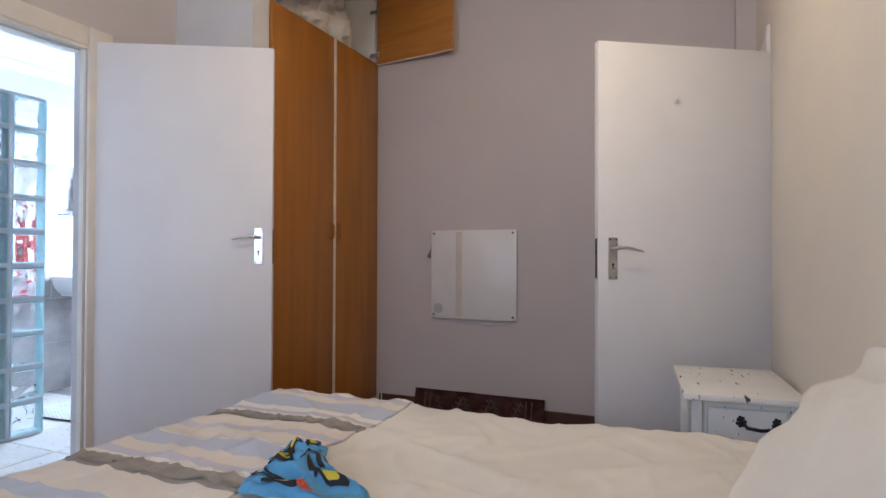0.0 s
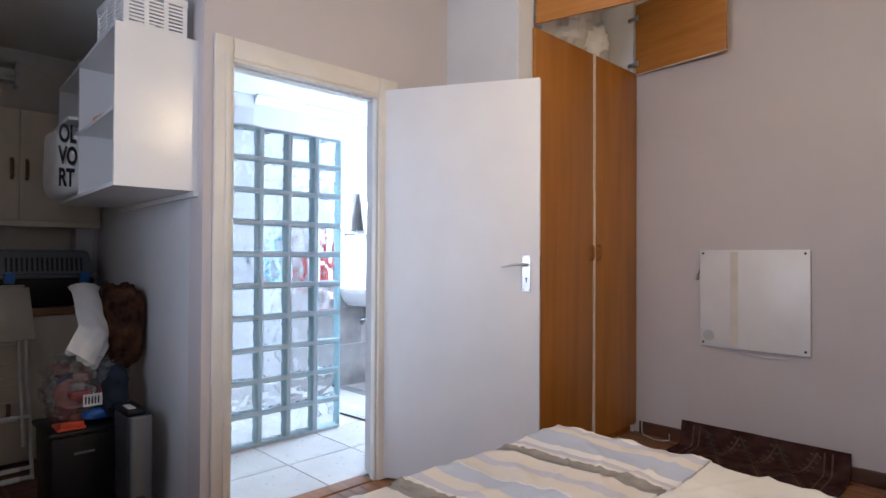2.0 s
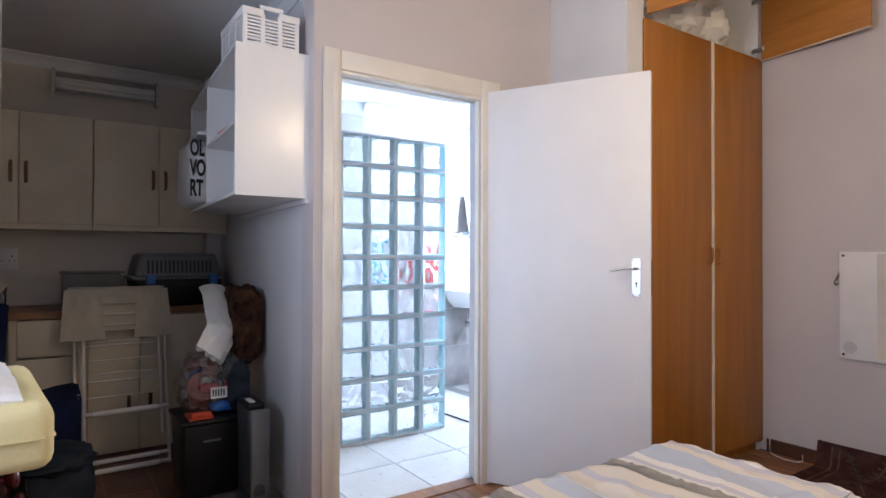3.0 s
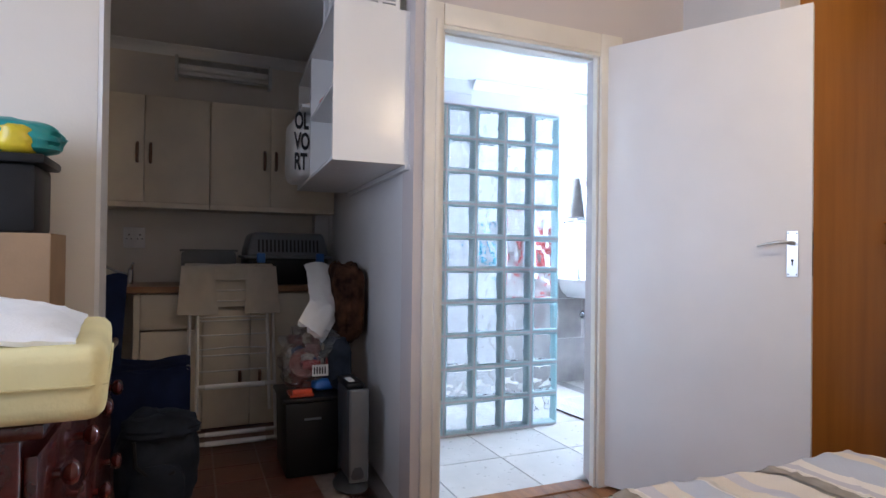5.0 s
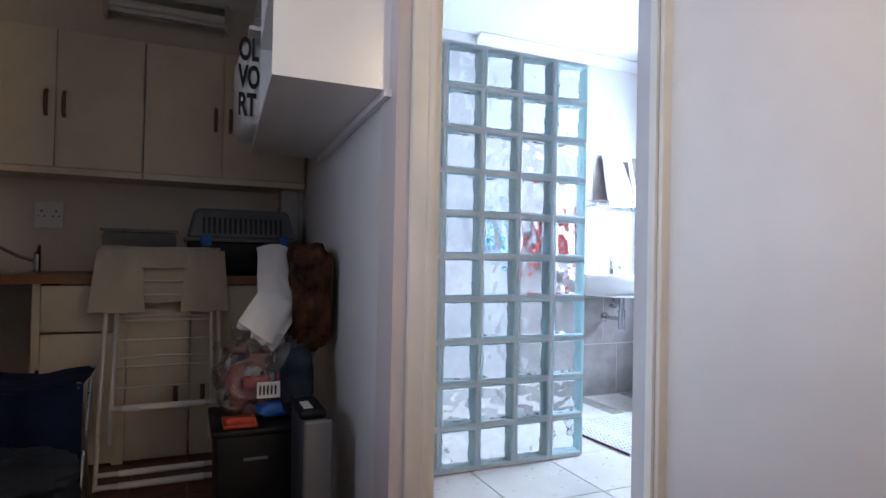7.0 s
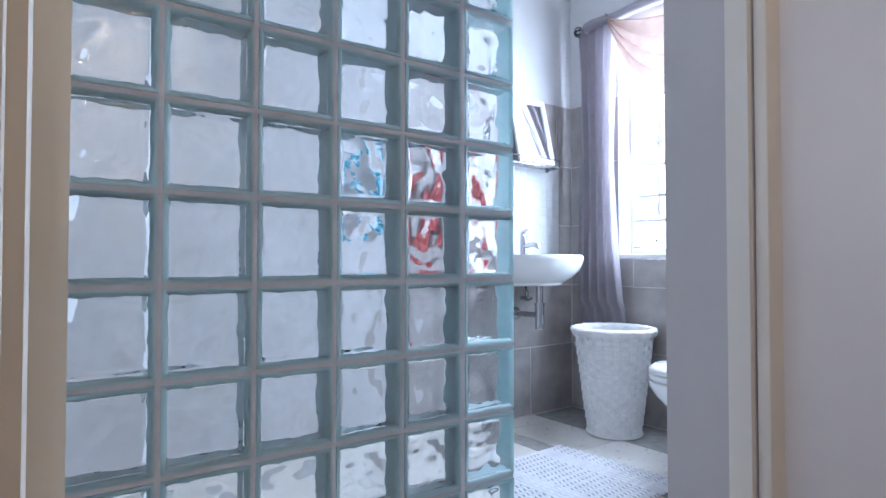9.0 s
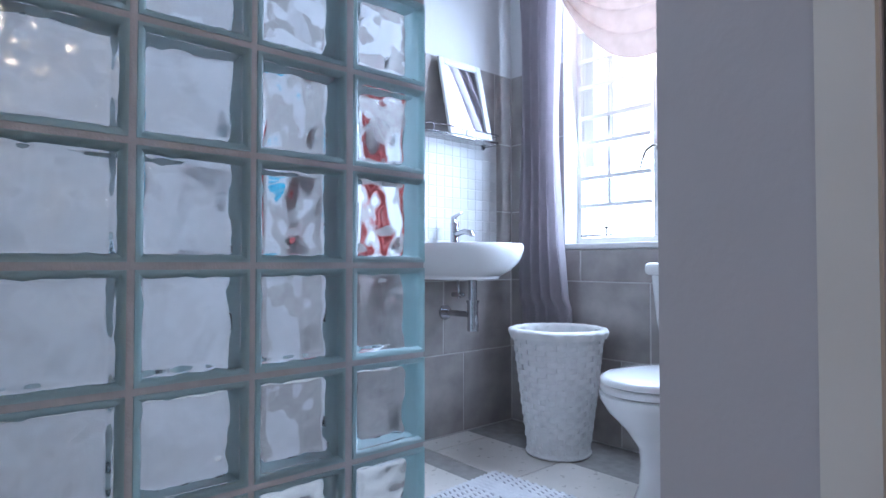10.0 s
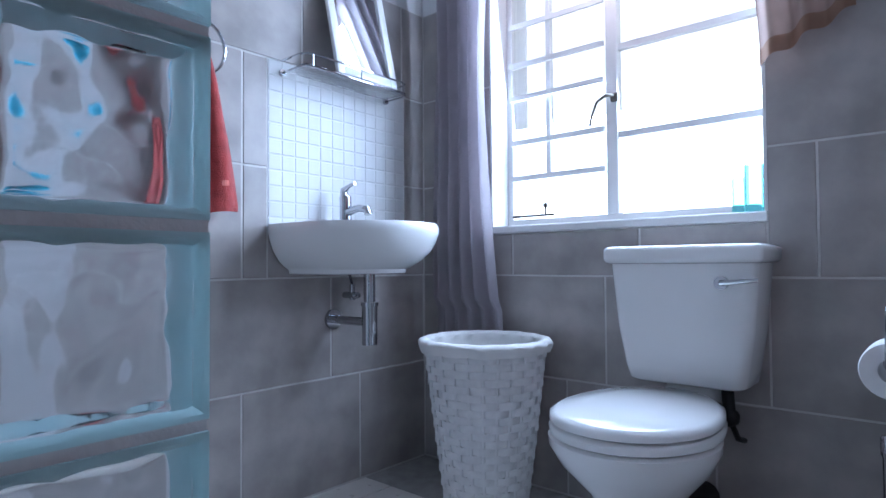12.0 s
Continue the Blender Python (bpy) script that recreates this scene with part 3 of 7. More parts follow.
# ---- wall heater panel ----
hp = thing("panel_heater", "flat white wall panel heater with a loose cable", "heater")
part("panel", box(2.008, 2.645, YN - 0.030, YN - 0.014, 0.674, 1.303, bevel=0.003), M_GLOSS, hp, smooth=30)
for xx in (2.03, 2.62):
    for zz in (0.70, 1.28):
        part("fixing", tube(bmesh.new(), [(xx, YN - 0.002, zz), (xx, YN - 0.034, zz)], 0.007, 10), M_IRON, hp)
part("badge", tube(bmesh.new(), [(2.065, YN - 0.030, 0.745), (2.065, YN - 0.0315, 0.745)], 0.036, 24), material("grey_badge", (0.50, 0.50, 0.50), 0.6), hp, "grey round printed badge")
# faint browner stripe, nearly the full height of the panel
part("brown_stripe", box(2.20, 2.245, YN - 0.0312, YN - 0.0302, 0.690, 1.290), material("pale_brown_stripe", (0.66, 0.60, 0.53), 0.6, var=0.06, scale=8), hp, "faint brown upright stripe")
bm = tube(bmesh.new(), [(2.12, YN - 0.012, 0.674), (2.20, YN - 0.012, 0.655), (2.36, YN - 0.012, 0.640), (2.50, YN - 0.012, 0.640), (2.60, YN - 0.012, 0.672)], 0.004, 6)
part("cable", bm, M_CABLE, hp, smooth=True)
bm = tube(bmesh.new(), [(2.005, YN - 0.012, 1.18), (1.985, YN - 0.02, 1.13), (1.990, YN - 0.02, 1.11), (1.975, YN - 0.02, 1.125)], 0.006, 6)
blob(bm, (1.985, YN - 0.014, 1.12), (0.014, 0.012, 0.016), 6)
part("hook", bm, M_STEEL, hp, smooth=True)

# patterned rug on the floor, its far edge turned up against the wall
rg = thing("patterned_rug", "dark red patterned rug with its edge turned up against the wall", "rug")
RGX0, RGX1 = 1.888, 2.842
def rug_at(x, s, lift=0.0):
    """A point of the rug: s metres down from its upper edge along the wall, then out over the floor."""
    wob = 0.004 * noise.noise(Vector((x * 5, s * 4, 0)))
    if s < 0.10:
        y, z, ny, nz = YN - 0.024 - 0.25 * s, 0.158 - s, -0.97, 0.24
    elif s < 0.20:
        a = (s - 0.10) / 0.10 * math.pi / 2
        y, z, ny, nz = YN - 0.049 - 0.055 * (1 - math.cos(a)), 0.058 - 0.052 * math.sin(a), -math.cos(a), math.sin(a)
    else:
        y, z, ny, nz = YN - 0.104 - (s - 0.20), 0.006, 0.0, 1.0
    return Vector((x, y + ny * lift, z + nz * lift + max(0, wob)))
part("rug", sheet(bmesh.new(), lambda u, v: rug_at(RGX0 + (RGX1 - RGX0) * u, 0.72 * v), 40, 60, 0.006), M_RUG, rg, smooth=60)
def rug_band(x0, s0, x1, s1, w):
    """A woven stripe lying on the rug from one place to another."""
    d = Vector((x1 - x0, s1 - s0)).normalized()
    n2 = Vector((-d.y, d.x)) * w / 2
    return lambda u, v: rug_at(x0 + (x1 - x0) * u + n2.x * (2 * v - 1), s0 + (s1 - s0) * u + n2.y * (2 * v - 1), 0.0085)
for xx in (RGX0 + 0.085, RGX0 + 0.125, RGX1 - 0.085, RGX1 - 0.125):
    part("woven_border", sheet(bmesh.new(), rug_band(xx, 0.02, xx, 0.70, 0.010), 34, 1), M_RUGPALE, rg, "paler woven border line")
for i in range(3):
    xa = RGX0 + 0.165 + 0.21 * i
    for k, (p0, q0, p1, q1) in enumerate(((0, 0.03, 0.105, 0.24), (0.105, 0.24, 0.21, 0.03), (0, 0.47, 0.105, 0.26), (0.105, 0.26, 0.21, 0.47))):
        bm = sheet(bmesh.new(), rug_band(xa + p0, q0, xa + p1, q1, 0.012), 16, 1)
        for j in range(6):
            f = (j + 0.5) / 6
            xm, sm_ = xa + p0 + (p1 - p0) * f, q0 + (q1 - q0) * f
            sheet(bm, rug_band(xm + 0.012, sm_, xm + 0.030, sm_ + 0.008, 0.009), 2, 1)
            sheet(bm, rug_band(xm - 0.030, sm_ - 0.008, xm - 0.012, sm_, 0.009), 2, 1)
        part("woven_motif", bm, M_RUGPALE if k % 2 else M_RUGGREEN, rg)

# ---- bed ----
BX0, BX1, BY0, BY1, BZ = 2.20, 4.07, -1.73, -0.47, 0.575
bed = thing("bed", "double bed made up with cream and striped bedding", "bed")
part("base", box(BX0 + 0.06, BX1 - 0.02, BY0 + 0.05, BY1 - 0.05, 0.10, 0.32, bevel=0.02), M_CREAMCLOTH, bed)
part("mattress", box(BX0 + 0.04, BX1 - 0.02, BY0 + 0.03, BY1 - 0.03, 0.321, 0.535, bevel=0.05, seg=3), M_WHITECLOTH, bed, smooth=40)
for xx in (BX0 + 0.14, BX1 - 0.12):
    for yy in (BY0 + 0.12, BY1 - 0.12):
        part("leg", lathe(bmesh.new(), [(0.026, 0.0), (0.03, 0.1)], (xx, yy, 0), 12), M_DARKWOOD, bed)


def bed_z(x, y):
    q = Vector((x * 2.2, y * 2.2, 0.3))
    z = 0.012 * noise.noise(q) + 0.007 * noise.noise(q * 2.7)
    ridge = noise.noise(Vector((x * 1.6 + y * 2.4, y * 0.8, 4.0)))
    fold = noise.noise(Vector((x * 4.2 - y * 2.6, y * 1.4 + x, 8.0)))
    fine = noise.noise(Vector((x * 7.0 + y * 5.0, y * 3.0 - x * 2.0, 2.0)))
    return z + 0.036 * max(0, 0.25 - abs(ridge)) + 0.060 * max(0, 0.16 - abs(fold)) + 0.050 * max(0, 0.12 - abs(fine))


def cover(x0, x1, y0, y1, lift, nu=64, nv=64, puff=0.0):
    """A cover lying over the mattress, hanging down at the edges that reach past it."""
    def f(u, v):
        x, y = x0 + (x1 - x0) * u, y0 + (y1 - y0) * v
        z = BZ + lift + bed_z(x, y)
        if puff:
            z += puff * (0.5 + 0.5 * noise.noise(Vector((x * 3.1, y * 2.0, 7.7)))) 
        px, py = x, y
        over = 0.0
        if x < BX0 + 0.05:
            o = BX0 + 0.05 - x
            over = max(over, o)
            px = BX0 + 0.05 - 0.055 * (1 - math.exp(-o / 0.055))
        if y > BY1 - 0.05:
            o = y - (BY1 - 0.05)
            over = max(over, o)
            py = BY1 - 0.05 + 0.055 * (1 - math.exp(-o / 0.055))
        if y < BY0 + 0.05:
            o = BY0 + 0.05 - y
            over = max(over, o)
            py = BY0 + 0.05 - 0.055 * (1 - math.exp(-o / 0.055))
        if over:
            z -= max(0, over - 0.03 * (1 - math.exp(-over / 0.03)))
            w = 0.012 * math.sin(11 * (x if over and x >= BX0 + 0.05 else y) + 3 * noise.noise(Vector((x, y, 9)))) * min(1, over / 0.15)
            px, py = (px - w if x < BX0 + 0.05 else px), (py + w if y > BY1 - 0.05 else (py - w if y < BY0 + 0.05 else py))
        return Vector((px, py, z))
    return sheet(bmesh.new(), f, nu, nv, 0.010), f


bm, _ = cover(2.60, BX1 - 0.02, BY0 - 0.28, BY1 + 0.28, 0.002, 130, 150, 0.006)
solid("duvet", bm, M_CREAMCLOTH, "rumpled cream cotton duvet on the bed", "duvet", smooth=True)


def stripe_throw():
    """The folded bed throw: stripes along its length with pale lace and grey-blue bands."""
    m = material("striped_throw", (0.70, 0.66, 0.60), 0.9, var=0.03, scale=8, bump=0.5, bump_scale=190, spec=0.1)
    t = m.node_tree
    n, link = t.nodes, t.links.new
    b = n["Principled BSDF"]
    co, sep, wob, add = n.new("ShaderNodeTexCoord"), n.new("ShaderNodeSeparateXYZ"), n.new("ShaderNodeTexNoise"), n.new("ShaderNodeMath")
    wob.inputs["Scale"].default_value = 9
    link(co.outputs["Object"], sep.inputs[0])
    link(co.outputs["Object"], wob.inputs["Vector"])
    add.operation, add.inputs[1].default_value = "MULTIPLY_ADD", 0.026
    link(wob.outputs["Fac"], add.inputs[0])
    link(sep.outputs["Y"], add.inputs[2])
    mr = n.new("ShaderNodeMapRange")
    mr.inputs["From Min"].default_value, mr.inputs["From Max"].default_value = -1.75, -0.45
    link(add.outputs[0], mr.inputs["Value"])
    ramp = n.new("ShaderNodeValToRGB")
    cr = ramp.color_ramp
    cr.interpolation = "CONSTANT"
    cream, white, blue, grey, lilac = (0.70, 0.63, 0.55, 1), (0.78, 0.74, 0.70, 1), (0.50, 0.53, 0.60, 1), (0.33, 0.30, 0.265, 1), (0.56, 0.54, 0.58, 1)
    band = [(-1.75, cream), (-1.58, blue), (-1.52, cream), (-1.39, grey), (-1.315, white), (-1.29, lilac), (-1.25, cream), (-1.19, blue), (-1.10, white), (-1.09, cream), (-1.01, lilac), (-0.965, cream), (-0.885, grey), (-0.83, white), (-0.80, lilac), (-0.765, white), (-0.72, blue), (-0.61, cream), (-0.56, lilac), (-0.52, white)]
    stops = [((y + 1.75) / 1.30, c) for y, c in band]
    cr.elements[0].color = cream
    cr.elements[1].position, cr.elements[1].color = stops[1]
    for p, c in stops[2:]:
        e = cr.elements.new(p)
        e.color = c
    link(mr.outputs[0], ramp.inputs[0])
    link(ramp.outputs[0], b.inputs["Base Color"])
    return m


bm, throw_at = cover(BX0 - 0.30, 2.82, BY0 - 0.30, BY1 + 0.30, 0.007, 80, 150, 0.012)
throw = thing("striped_throw", "cream throw with blue and grey ruffled stripes over the bed foot", "blanket")
part("cloth", bm, stripe_throw(), throw, smooth=True)
M_RUFFLE = material("grey_ruffle_cotton", (0.36, 0.325, 0.285), 0.92, var=0.12, scale=24, bump=0.5, bump_scale=190, spec=0.1)
M_LACE = material("white_lace_cotton", (0.74, 0.69, 0.62), 0.92, var=0.06, scale=30, bump=0.7, bump_scale=160, spec=0.1)
def ruffle(y, w, seed, lift):
    """A gathered strip sewn across the throw, its free edge crinkled."""
    def f(u, v):
        k = 0.0025 * math.sin(u * 130 + 3 * noise.noise(Vector((u * 9, seed, 0)))) * v + 0.010 * noise.noise(Vector((u * 7, seed, v)))
        p = throw_at(0.01 + 0.98 * u, (y + w * v + k - BY0 + 0.30) / (BY1 - BY0 + 0.60))
        return p + Vector((0, 0, lift + 0.001 * v * (0.6 + 0.4 * math.sin(u * 130))))
    return sheet(bmesh.new(), f, 150, 5)
for y, w, seed in ((-1.385, 0.060, 1), (-0.885, 0.050, 2)):
    part("ruffle", ruffle(y, w, seed, 0.003), M_RUFFLE, throw, "grey gathered ruffle", smooth=True)
for y, w, seed in ((-1.324, 0.012, 3), (-0.834, 0.012, 4), (-1.105, 0.010, 5)):
    part("lace_trim", ruffle(y, w, seed, 0.0025), M_LACE, throw, "white lace trim", smooth=True)

pw = thing("pillow", "plump pillow in a cream white pillowcase at the bed head", "pillow")
bm = blob(bmesh.new(), (0, 0, 0), (0.085, 0.335, 0.198), 32, 0.12, 3.6, 3.0, 3.0)
p = part("cushion", bm, M_CREAMCLOTH, pw, smooth=170)
def flange(u, v):
    a = 2 * math.pi * u
    k = (abs(math.cos(a)) ** 3.2 + abs(math.sin(a)) ** 3.2) ** (-1 / 3.2)
    o = 0.88 + 0.27 * v
    return Vector((-0.020 + 0.014 * math.sin(a * 11) * v + 0.008 * noise.noise(Vector((math.cos(a) * 3, math.sin(a) * 3, v))), 0.345 * k * o * math.cos(a), 0.215 * k * o * math.sin(a)))
part("flange", sheet(bmesh.new(), flange, 80, 4, 0.004), M_CREAMCLOTH, pw, smooth=170)
pw.matrix_world = pose(3.922, -1.545, 0.762, 0, 33, 2)
bm = blob(bmesh.new(), (0, 0, 0), (0.13, 0.34, 0.045), 20, 0.08, 2.0, 9.0, 3.0)
lp = solid("lilac_pillow", bm, M_LILAC, "flat lilac pillow under the white pillow", "pillow", smooth=True)
lp.matrix_world = pose(3.895, -1.50, 0.636, 0, 0, 2)

# blue printed fleece lying on the bed
fl = thing("patterned_fleece", "crumpled light blue fleece with yellow and black print on the bed", "blanket")
def crumple(u, v):
    x, y = 2.735 + 0.09 * v + (0.11 + 0.32 * v) * u, -1.065 - 0.34 * v - 0.05 * u
    h = 0.036 * (math.sin(math.pi * u) * math.sin(math.pi * v)) ** 0.5
    q = Vector((u * 2.6, v * 3.6, 1.5))
    x += 0.035 * noise.noise(q * 1.4)
    y += 0.035 * noise.noise(q * 1.5 + Vector((4, 2, 8)))
    ridge = 1.0 - 2.2 * abs(noise.noise(q * 1.25))
    return Vector((x, y, BZ + 0.030 + h * (0.55 + 0.75 * max(0, ridge)) + 0.008 * noise.noise(q * 4)))
part("fleece", sheet(bmesh.new(), crumple, 56, 56), M_BLUEPRINT, fl, smooth=True)
def print_mark(u0, v0, ru, rv, turn, inner, lift):
    """A printed patch that follows the cloth: a ring, or a filled shape where inner is small."""
    def f(u, v):
        a, k = 2 * math.pi * u, inner + (1 - inner) * v
        k *= 1 + 0.22 * math.sin(3 * a + turn * 5)
        pu, pv = ru * math.cos(a) * k, rv * math.sin(a) * k
        uu, vv = u0 + pu * math.cos(turn) - pv * math.sin(turn), v0 + pu * math.sin(turn) + pv * math.cos(turn)
        return crumple(min(1, max(0, uu)), min(1, max(0, vv))) + Vector((0, -0.001, lift))
    return sheet(bmesh.new(), f, 22, 4)
rnd = random.Random(11)
for k in range(9):
    u0, v0, r, turn = rnd.uniform(0.12, 0.88), 0.06 + 0.10 * k, rnd.uniform(0.06, 0.11), rnd.uniform(0, 3)
    part("black_print", print_mark(u0, v0, r * 1.5, r * 0.75, turn, 0.58, 0.0045), M_INK, fl)
    if k % 3 != 1:
        part("yellow_print", print_mark(u0, v0, r * 0.85, r * 0.42, turn, 0.05, 0.005), M_YELLOW, fl)
for k in range(4):
    part("black_print", print_mark(rnd.uniform(0.1, 0.9), rnd.uniform(0.05, 0.95), 0.11, 0.028, rnd.uniform(0, 3), 0.05, 0.0045), M_INK, fl)
part("red_print", print_mark(0.45, 0.86, 0.16, 0.03, 0.3, 0.05, 0.005), M_ORANGE, fl)

# nightstand
ns = thing("nightstand", "distressed white bedside table with chipped dark edges", "nightstand", at=(3.893, -0.015, 0), rz=5)
NX0, NX1, NY0, NY1, NZ = -0.178, 0.172, -0.25, 0.27, 0.665
part("top", box(NX0 - 0.02, NX1, NY0 - 0.02, NY1 + 0.0, NZ - 0.022, NZ, bevel=0.005), M_DISTRESS, ns, smooth=30)
part("apron", box(NX0 + 0.03, NX1 - 0.03, NY0 + 0.022, NY1 - 0.03, NZ - 0.17, NZ - 0.023), M_DISTRESS, ns)
for xx in (NX0 + 0.005, NX1 - 0.045):
    for yy in (NY0 + 0.005, NY1 - 0.045):
        part("leg", box(xx, xx + 0.035, yy, yy + 0.035, 0, NZ - 0.023, bevel=0.004), M_DISTRESS, ns)
dw = part("drawer", box(NX0 + 0.055, NX1 - 0.06, NY0 + 0.004, NY0 + 0.020, NZ - 0.150, NZ - 0.045, bevel=0.004), M_DISTRESS, ns)
part("pull", tube(bmesh.new(), [(NX0 + 0.16, NY0 + 0.004, NZ - 0.085), (NX0 + 0.17, NY0 - 0.014, NZ - 0.10), (NX0 + 0.21, NY0 - 0.016, NZ - 0.105), (NX0 + 0.245, NY0 - 0.014, NZ - 0.10), (NX0 + 0.255, NY0 + 0.004, NZ - 0.085)], 0.006, 8), M_IRON, dw, "dark ornate drop handle", smooth=True)
for hx in (NX0 + 0.155, NX0 + 0.260):
    bm = bmesh.new()
    for k in range(7):
        a = 2 * math.pi * k / 7
        blob(bm, (hx + 0.009 * math.cos(a) * (1 if k % 2 else 1.3), NY0 + 0.003, NZ - 0.085 + 0.014 * math.sin(a)), (0.006, 0.003, 0.006), 8, 0.1)
    blob(bm, (hx, NY0 + 0.001, NZ - 0.085), (0.007, 0.004, 0.012), 10, 0.1)
    part("handle_rosette", bm, M_IRON, dw, "dark ornate cast rosette", smooth=True)
part("shelf", box(NX0 + 0.01, NX1 - 0.015, NY0 + 0.01, NY1 - 0.015, 0.12, 0.138), M_DISTRESS, ns)
bm = bmesh.new()
for s in (0, 1):
    sheet(bm, lambda u, v: Vector((NX0 + 0.012 + 0.06 * u, NY0 + 0.040 + s * 0.0, NZ - 0.17 - 0.06 * (1 - u) ** 2 * v)), 6, 2, 0.012)
part("bracket", bm, M_DISTRESS, ns)

# pendant lamp, high in the bedroom
pd = thing("pendant_lamp", "bare warm bulb on a ceiling cord", "lamp")
part("rose", lathe(bmesh.new(), [(0.05, -0.03), (0.05, 0.0)], (3.05, -0.72, H_BED), 20), M_GLOSS, pd)
part("cord", tube(bmesh.new(), [(3.05, -0.72, H_BED - 0.02), (3.05, -0.72, 2.45)], 0.004, 6), M_CABLE, pd)
part("holder", lathe(bmesh.new(), [(0.012, 0.10), (0.022, 0.08), (0.024, 0.0)][::-1], (3.05, -0.72, 2.36), 16), M_GLOSS, pd)
gb = part("bulb", lathe(bmesh.new(), [(0.004, -0.07), (0.022, -0.062), (0.034, -0.035), (0.034, -0.01), (0.024, 0.03), (0.014, 0.05)], (3.05, -0.72, 2.31), 20), glow("bulb_glass", (1.0, 0.72, 0.34), 95.0), pd, smooth=True)
gb.visible_shadow = False

# white cable on the floor by the wardrobe
bm = tube(bmesh.new(), [(1.60, YN - 0.024, 0.10), (1.602, YN - 0.028, 0.02), (1.63, YN - 0.06, 0.006), (1.72, YN - 0.10, 0.005), (1.79, YN - 0.09, 0.005), (1.81, YN - 0.05, 0.006), (1.80, YN - 0.026, 0.04)], 0.0035, 6)
solid("loose_cable", bm, M_CABLE, "white electric cable lying on the floor by the wardrobe", "cable", smooth=True)

# ---- bathroom ----
# steel window
JY = 1.635
wn1 = thing("window_1", "white steel window with glazing bars, bright daylight behind", "window", kind="structure")
bm = bmesh.new()
for a in ((WX0, WX0 + 0.03, WZ0, WZ1), (WX1 - 0.03, WX1, WZ0, WZ1), (WX0 + 0.03, WX1 - 0.03, WZ0, WZ0 + 0.03), (WX0 + 0.03, WX1 - 0.03, WZ1 - 0.03, WZ1)):
    bx(bm, a[0], a[1], JY - 0.012, JY + 0.03, a[2], a[3])
part("window_frame", bm, M_GLOSS, wn1)
part("mullion", box(-0.320, -0.276, JY - 0.014, JY + 0.03, WZ0 + 0.03, WZ1 - 0.03, bevel=0.004), M_GLOSS, wn1)
for z in (1.25, 1.56, 1.855, 2.10):
    part("glazing_bar", box(-0.276, WX1 - 0.03, JY - 0.008, JY + 0.02, z - 0.011, z + 0.011), M_GLOSS, wn1)
part("glazing_bar", box(-0.566, -0.546, JY - 0.008, JY + 0.02, 1.135, WZ1 - 0.03), M_GLOSS, wn1)
for z in (1.135, 1.275, 1.45, 1.58, 1.735, 1.87, 2.03):
    part("burglar_bar", box(WX0 + 0.03, -0.320, JY - 0.030, JY - 0.016, z - 0.010, z + 0.010), M_GLOSS, wn1)
pn = part("pane", box(WX0 + 0.03, WX1 - 0.03, JY + 0.006, JY + 0.010, WZ0 + 0.03, WZ1 - 0.03), M_CLEAR, wn1)
pn.visible_shadow = False
bm = bx(bmesh.new(), -0.296, -0.268, JY - 0.030, JY - 0.013, 1.365, 1.395, bevel=0.004)
tube(bm, [(-0.285, JY - 0.028, 1.385), (-0.300, JY - 0.050, 1.385), (-0.335, JY - 0.052, 1.365), (-0.356, JY - 0.052, 1.315), (-0.362, JY - 0.052, 1.285)], [0.006, 0.007, 0.006, 0.005, 0.005], 8)
part("window_catch", bm, M_BRASSY, wn1, "brass window handle", smooth=True)
bm = tube(bmesh.new(), [(-0.70, JY - 0.035, 0.985), (-0.52, JY - 0.035, 0.985)], 0.005, 6)
tube(bm, [(-0.555, JY - 0.035, 0.985), (-0.555, JY - 0.035, 1.015)], 0.004, 6)
blob(bm, (-0.555, JY - 0.035, 1.022), (0.011, 0.011, 0.010), 6, 0)
part("window_stay", bm, M_BRASSY, wn1, "brass casement stay", smooth=True)
part("window_sill", box(WX0 - 0.004, WX1 + 0.004, YB - 0.012, JY - 0.013, WZ0 - 0.028, WZ0, bevel=0.005), M_GLOSS, wn1)
bm = bmesh.new()
bx(bm, WX0 - 0.002, WX0 + 0.006, YB + 0.001, JY - 0.013, WZ0, WZ1)
bx(bm, WX1 - 0.006, WX1 + 0.002, YB + 0.001, JY - 0.013, WZ0, WZ1)
part("reveal", bm, M_GLOSS, wn1)

# bright outdoors: a pale distance with a dim green bush
def outdoors():
    m = glow("bright_outdoors", (0.93, 0.97, 1.0), 5.0)
    t = m.node_tree
    b = t.nodes["Principled BSDF"]
    co, nz, mr, mx = t.nodes.new("ShaderNodeTexCoord"), t.nodes.new("ShaderNodeTexNoise"), t.nodes.new("ShaderNodeMapRange"), t.nodes.new("ShaderNodeMix")
    nz.inputs["Scale"].default_value, nz.inputs["Detail"].default_value = 0.9, 3
    mr.inputs["From Min"].default_value, mr.inputs["From Max"].default_value = 0.5, 0.62
    mx.data_type = "RGBA"
    mx.inputs["A"].default_value, mx.inputs["B"].default_value = (0.95, 0.98, 1, 1), (0.72, 0.90, 0.88, 1)
    t.links.new(co.outputs["Object"], nz.inputs["Vector"])
    t.links.new(nz.outputs["Fac"], mr.inputs["Value"])
    t.links.new(mr.outputs[0], mx.inputs["Factor"])
    t.links.new(mx.outputs["Result"], b.inputs["Emission Color"])
    return m


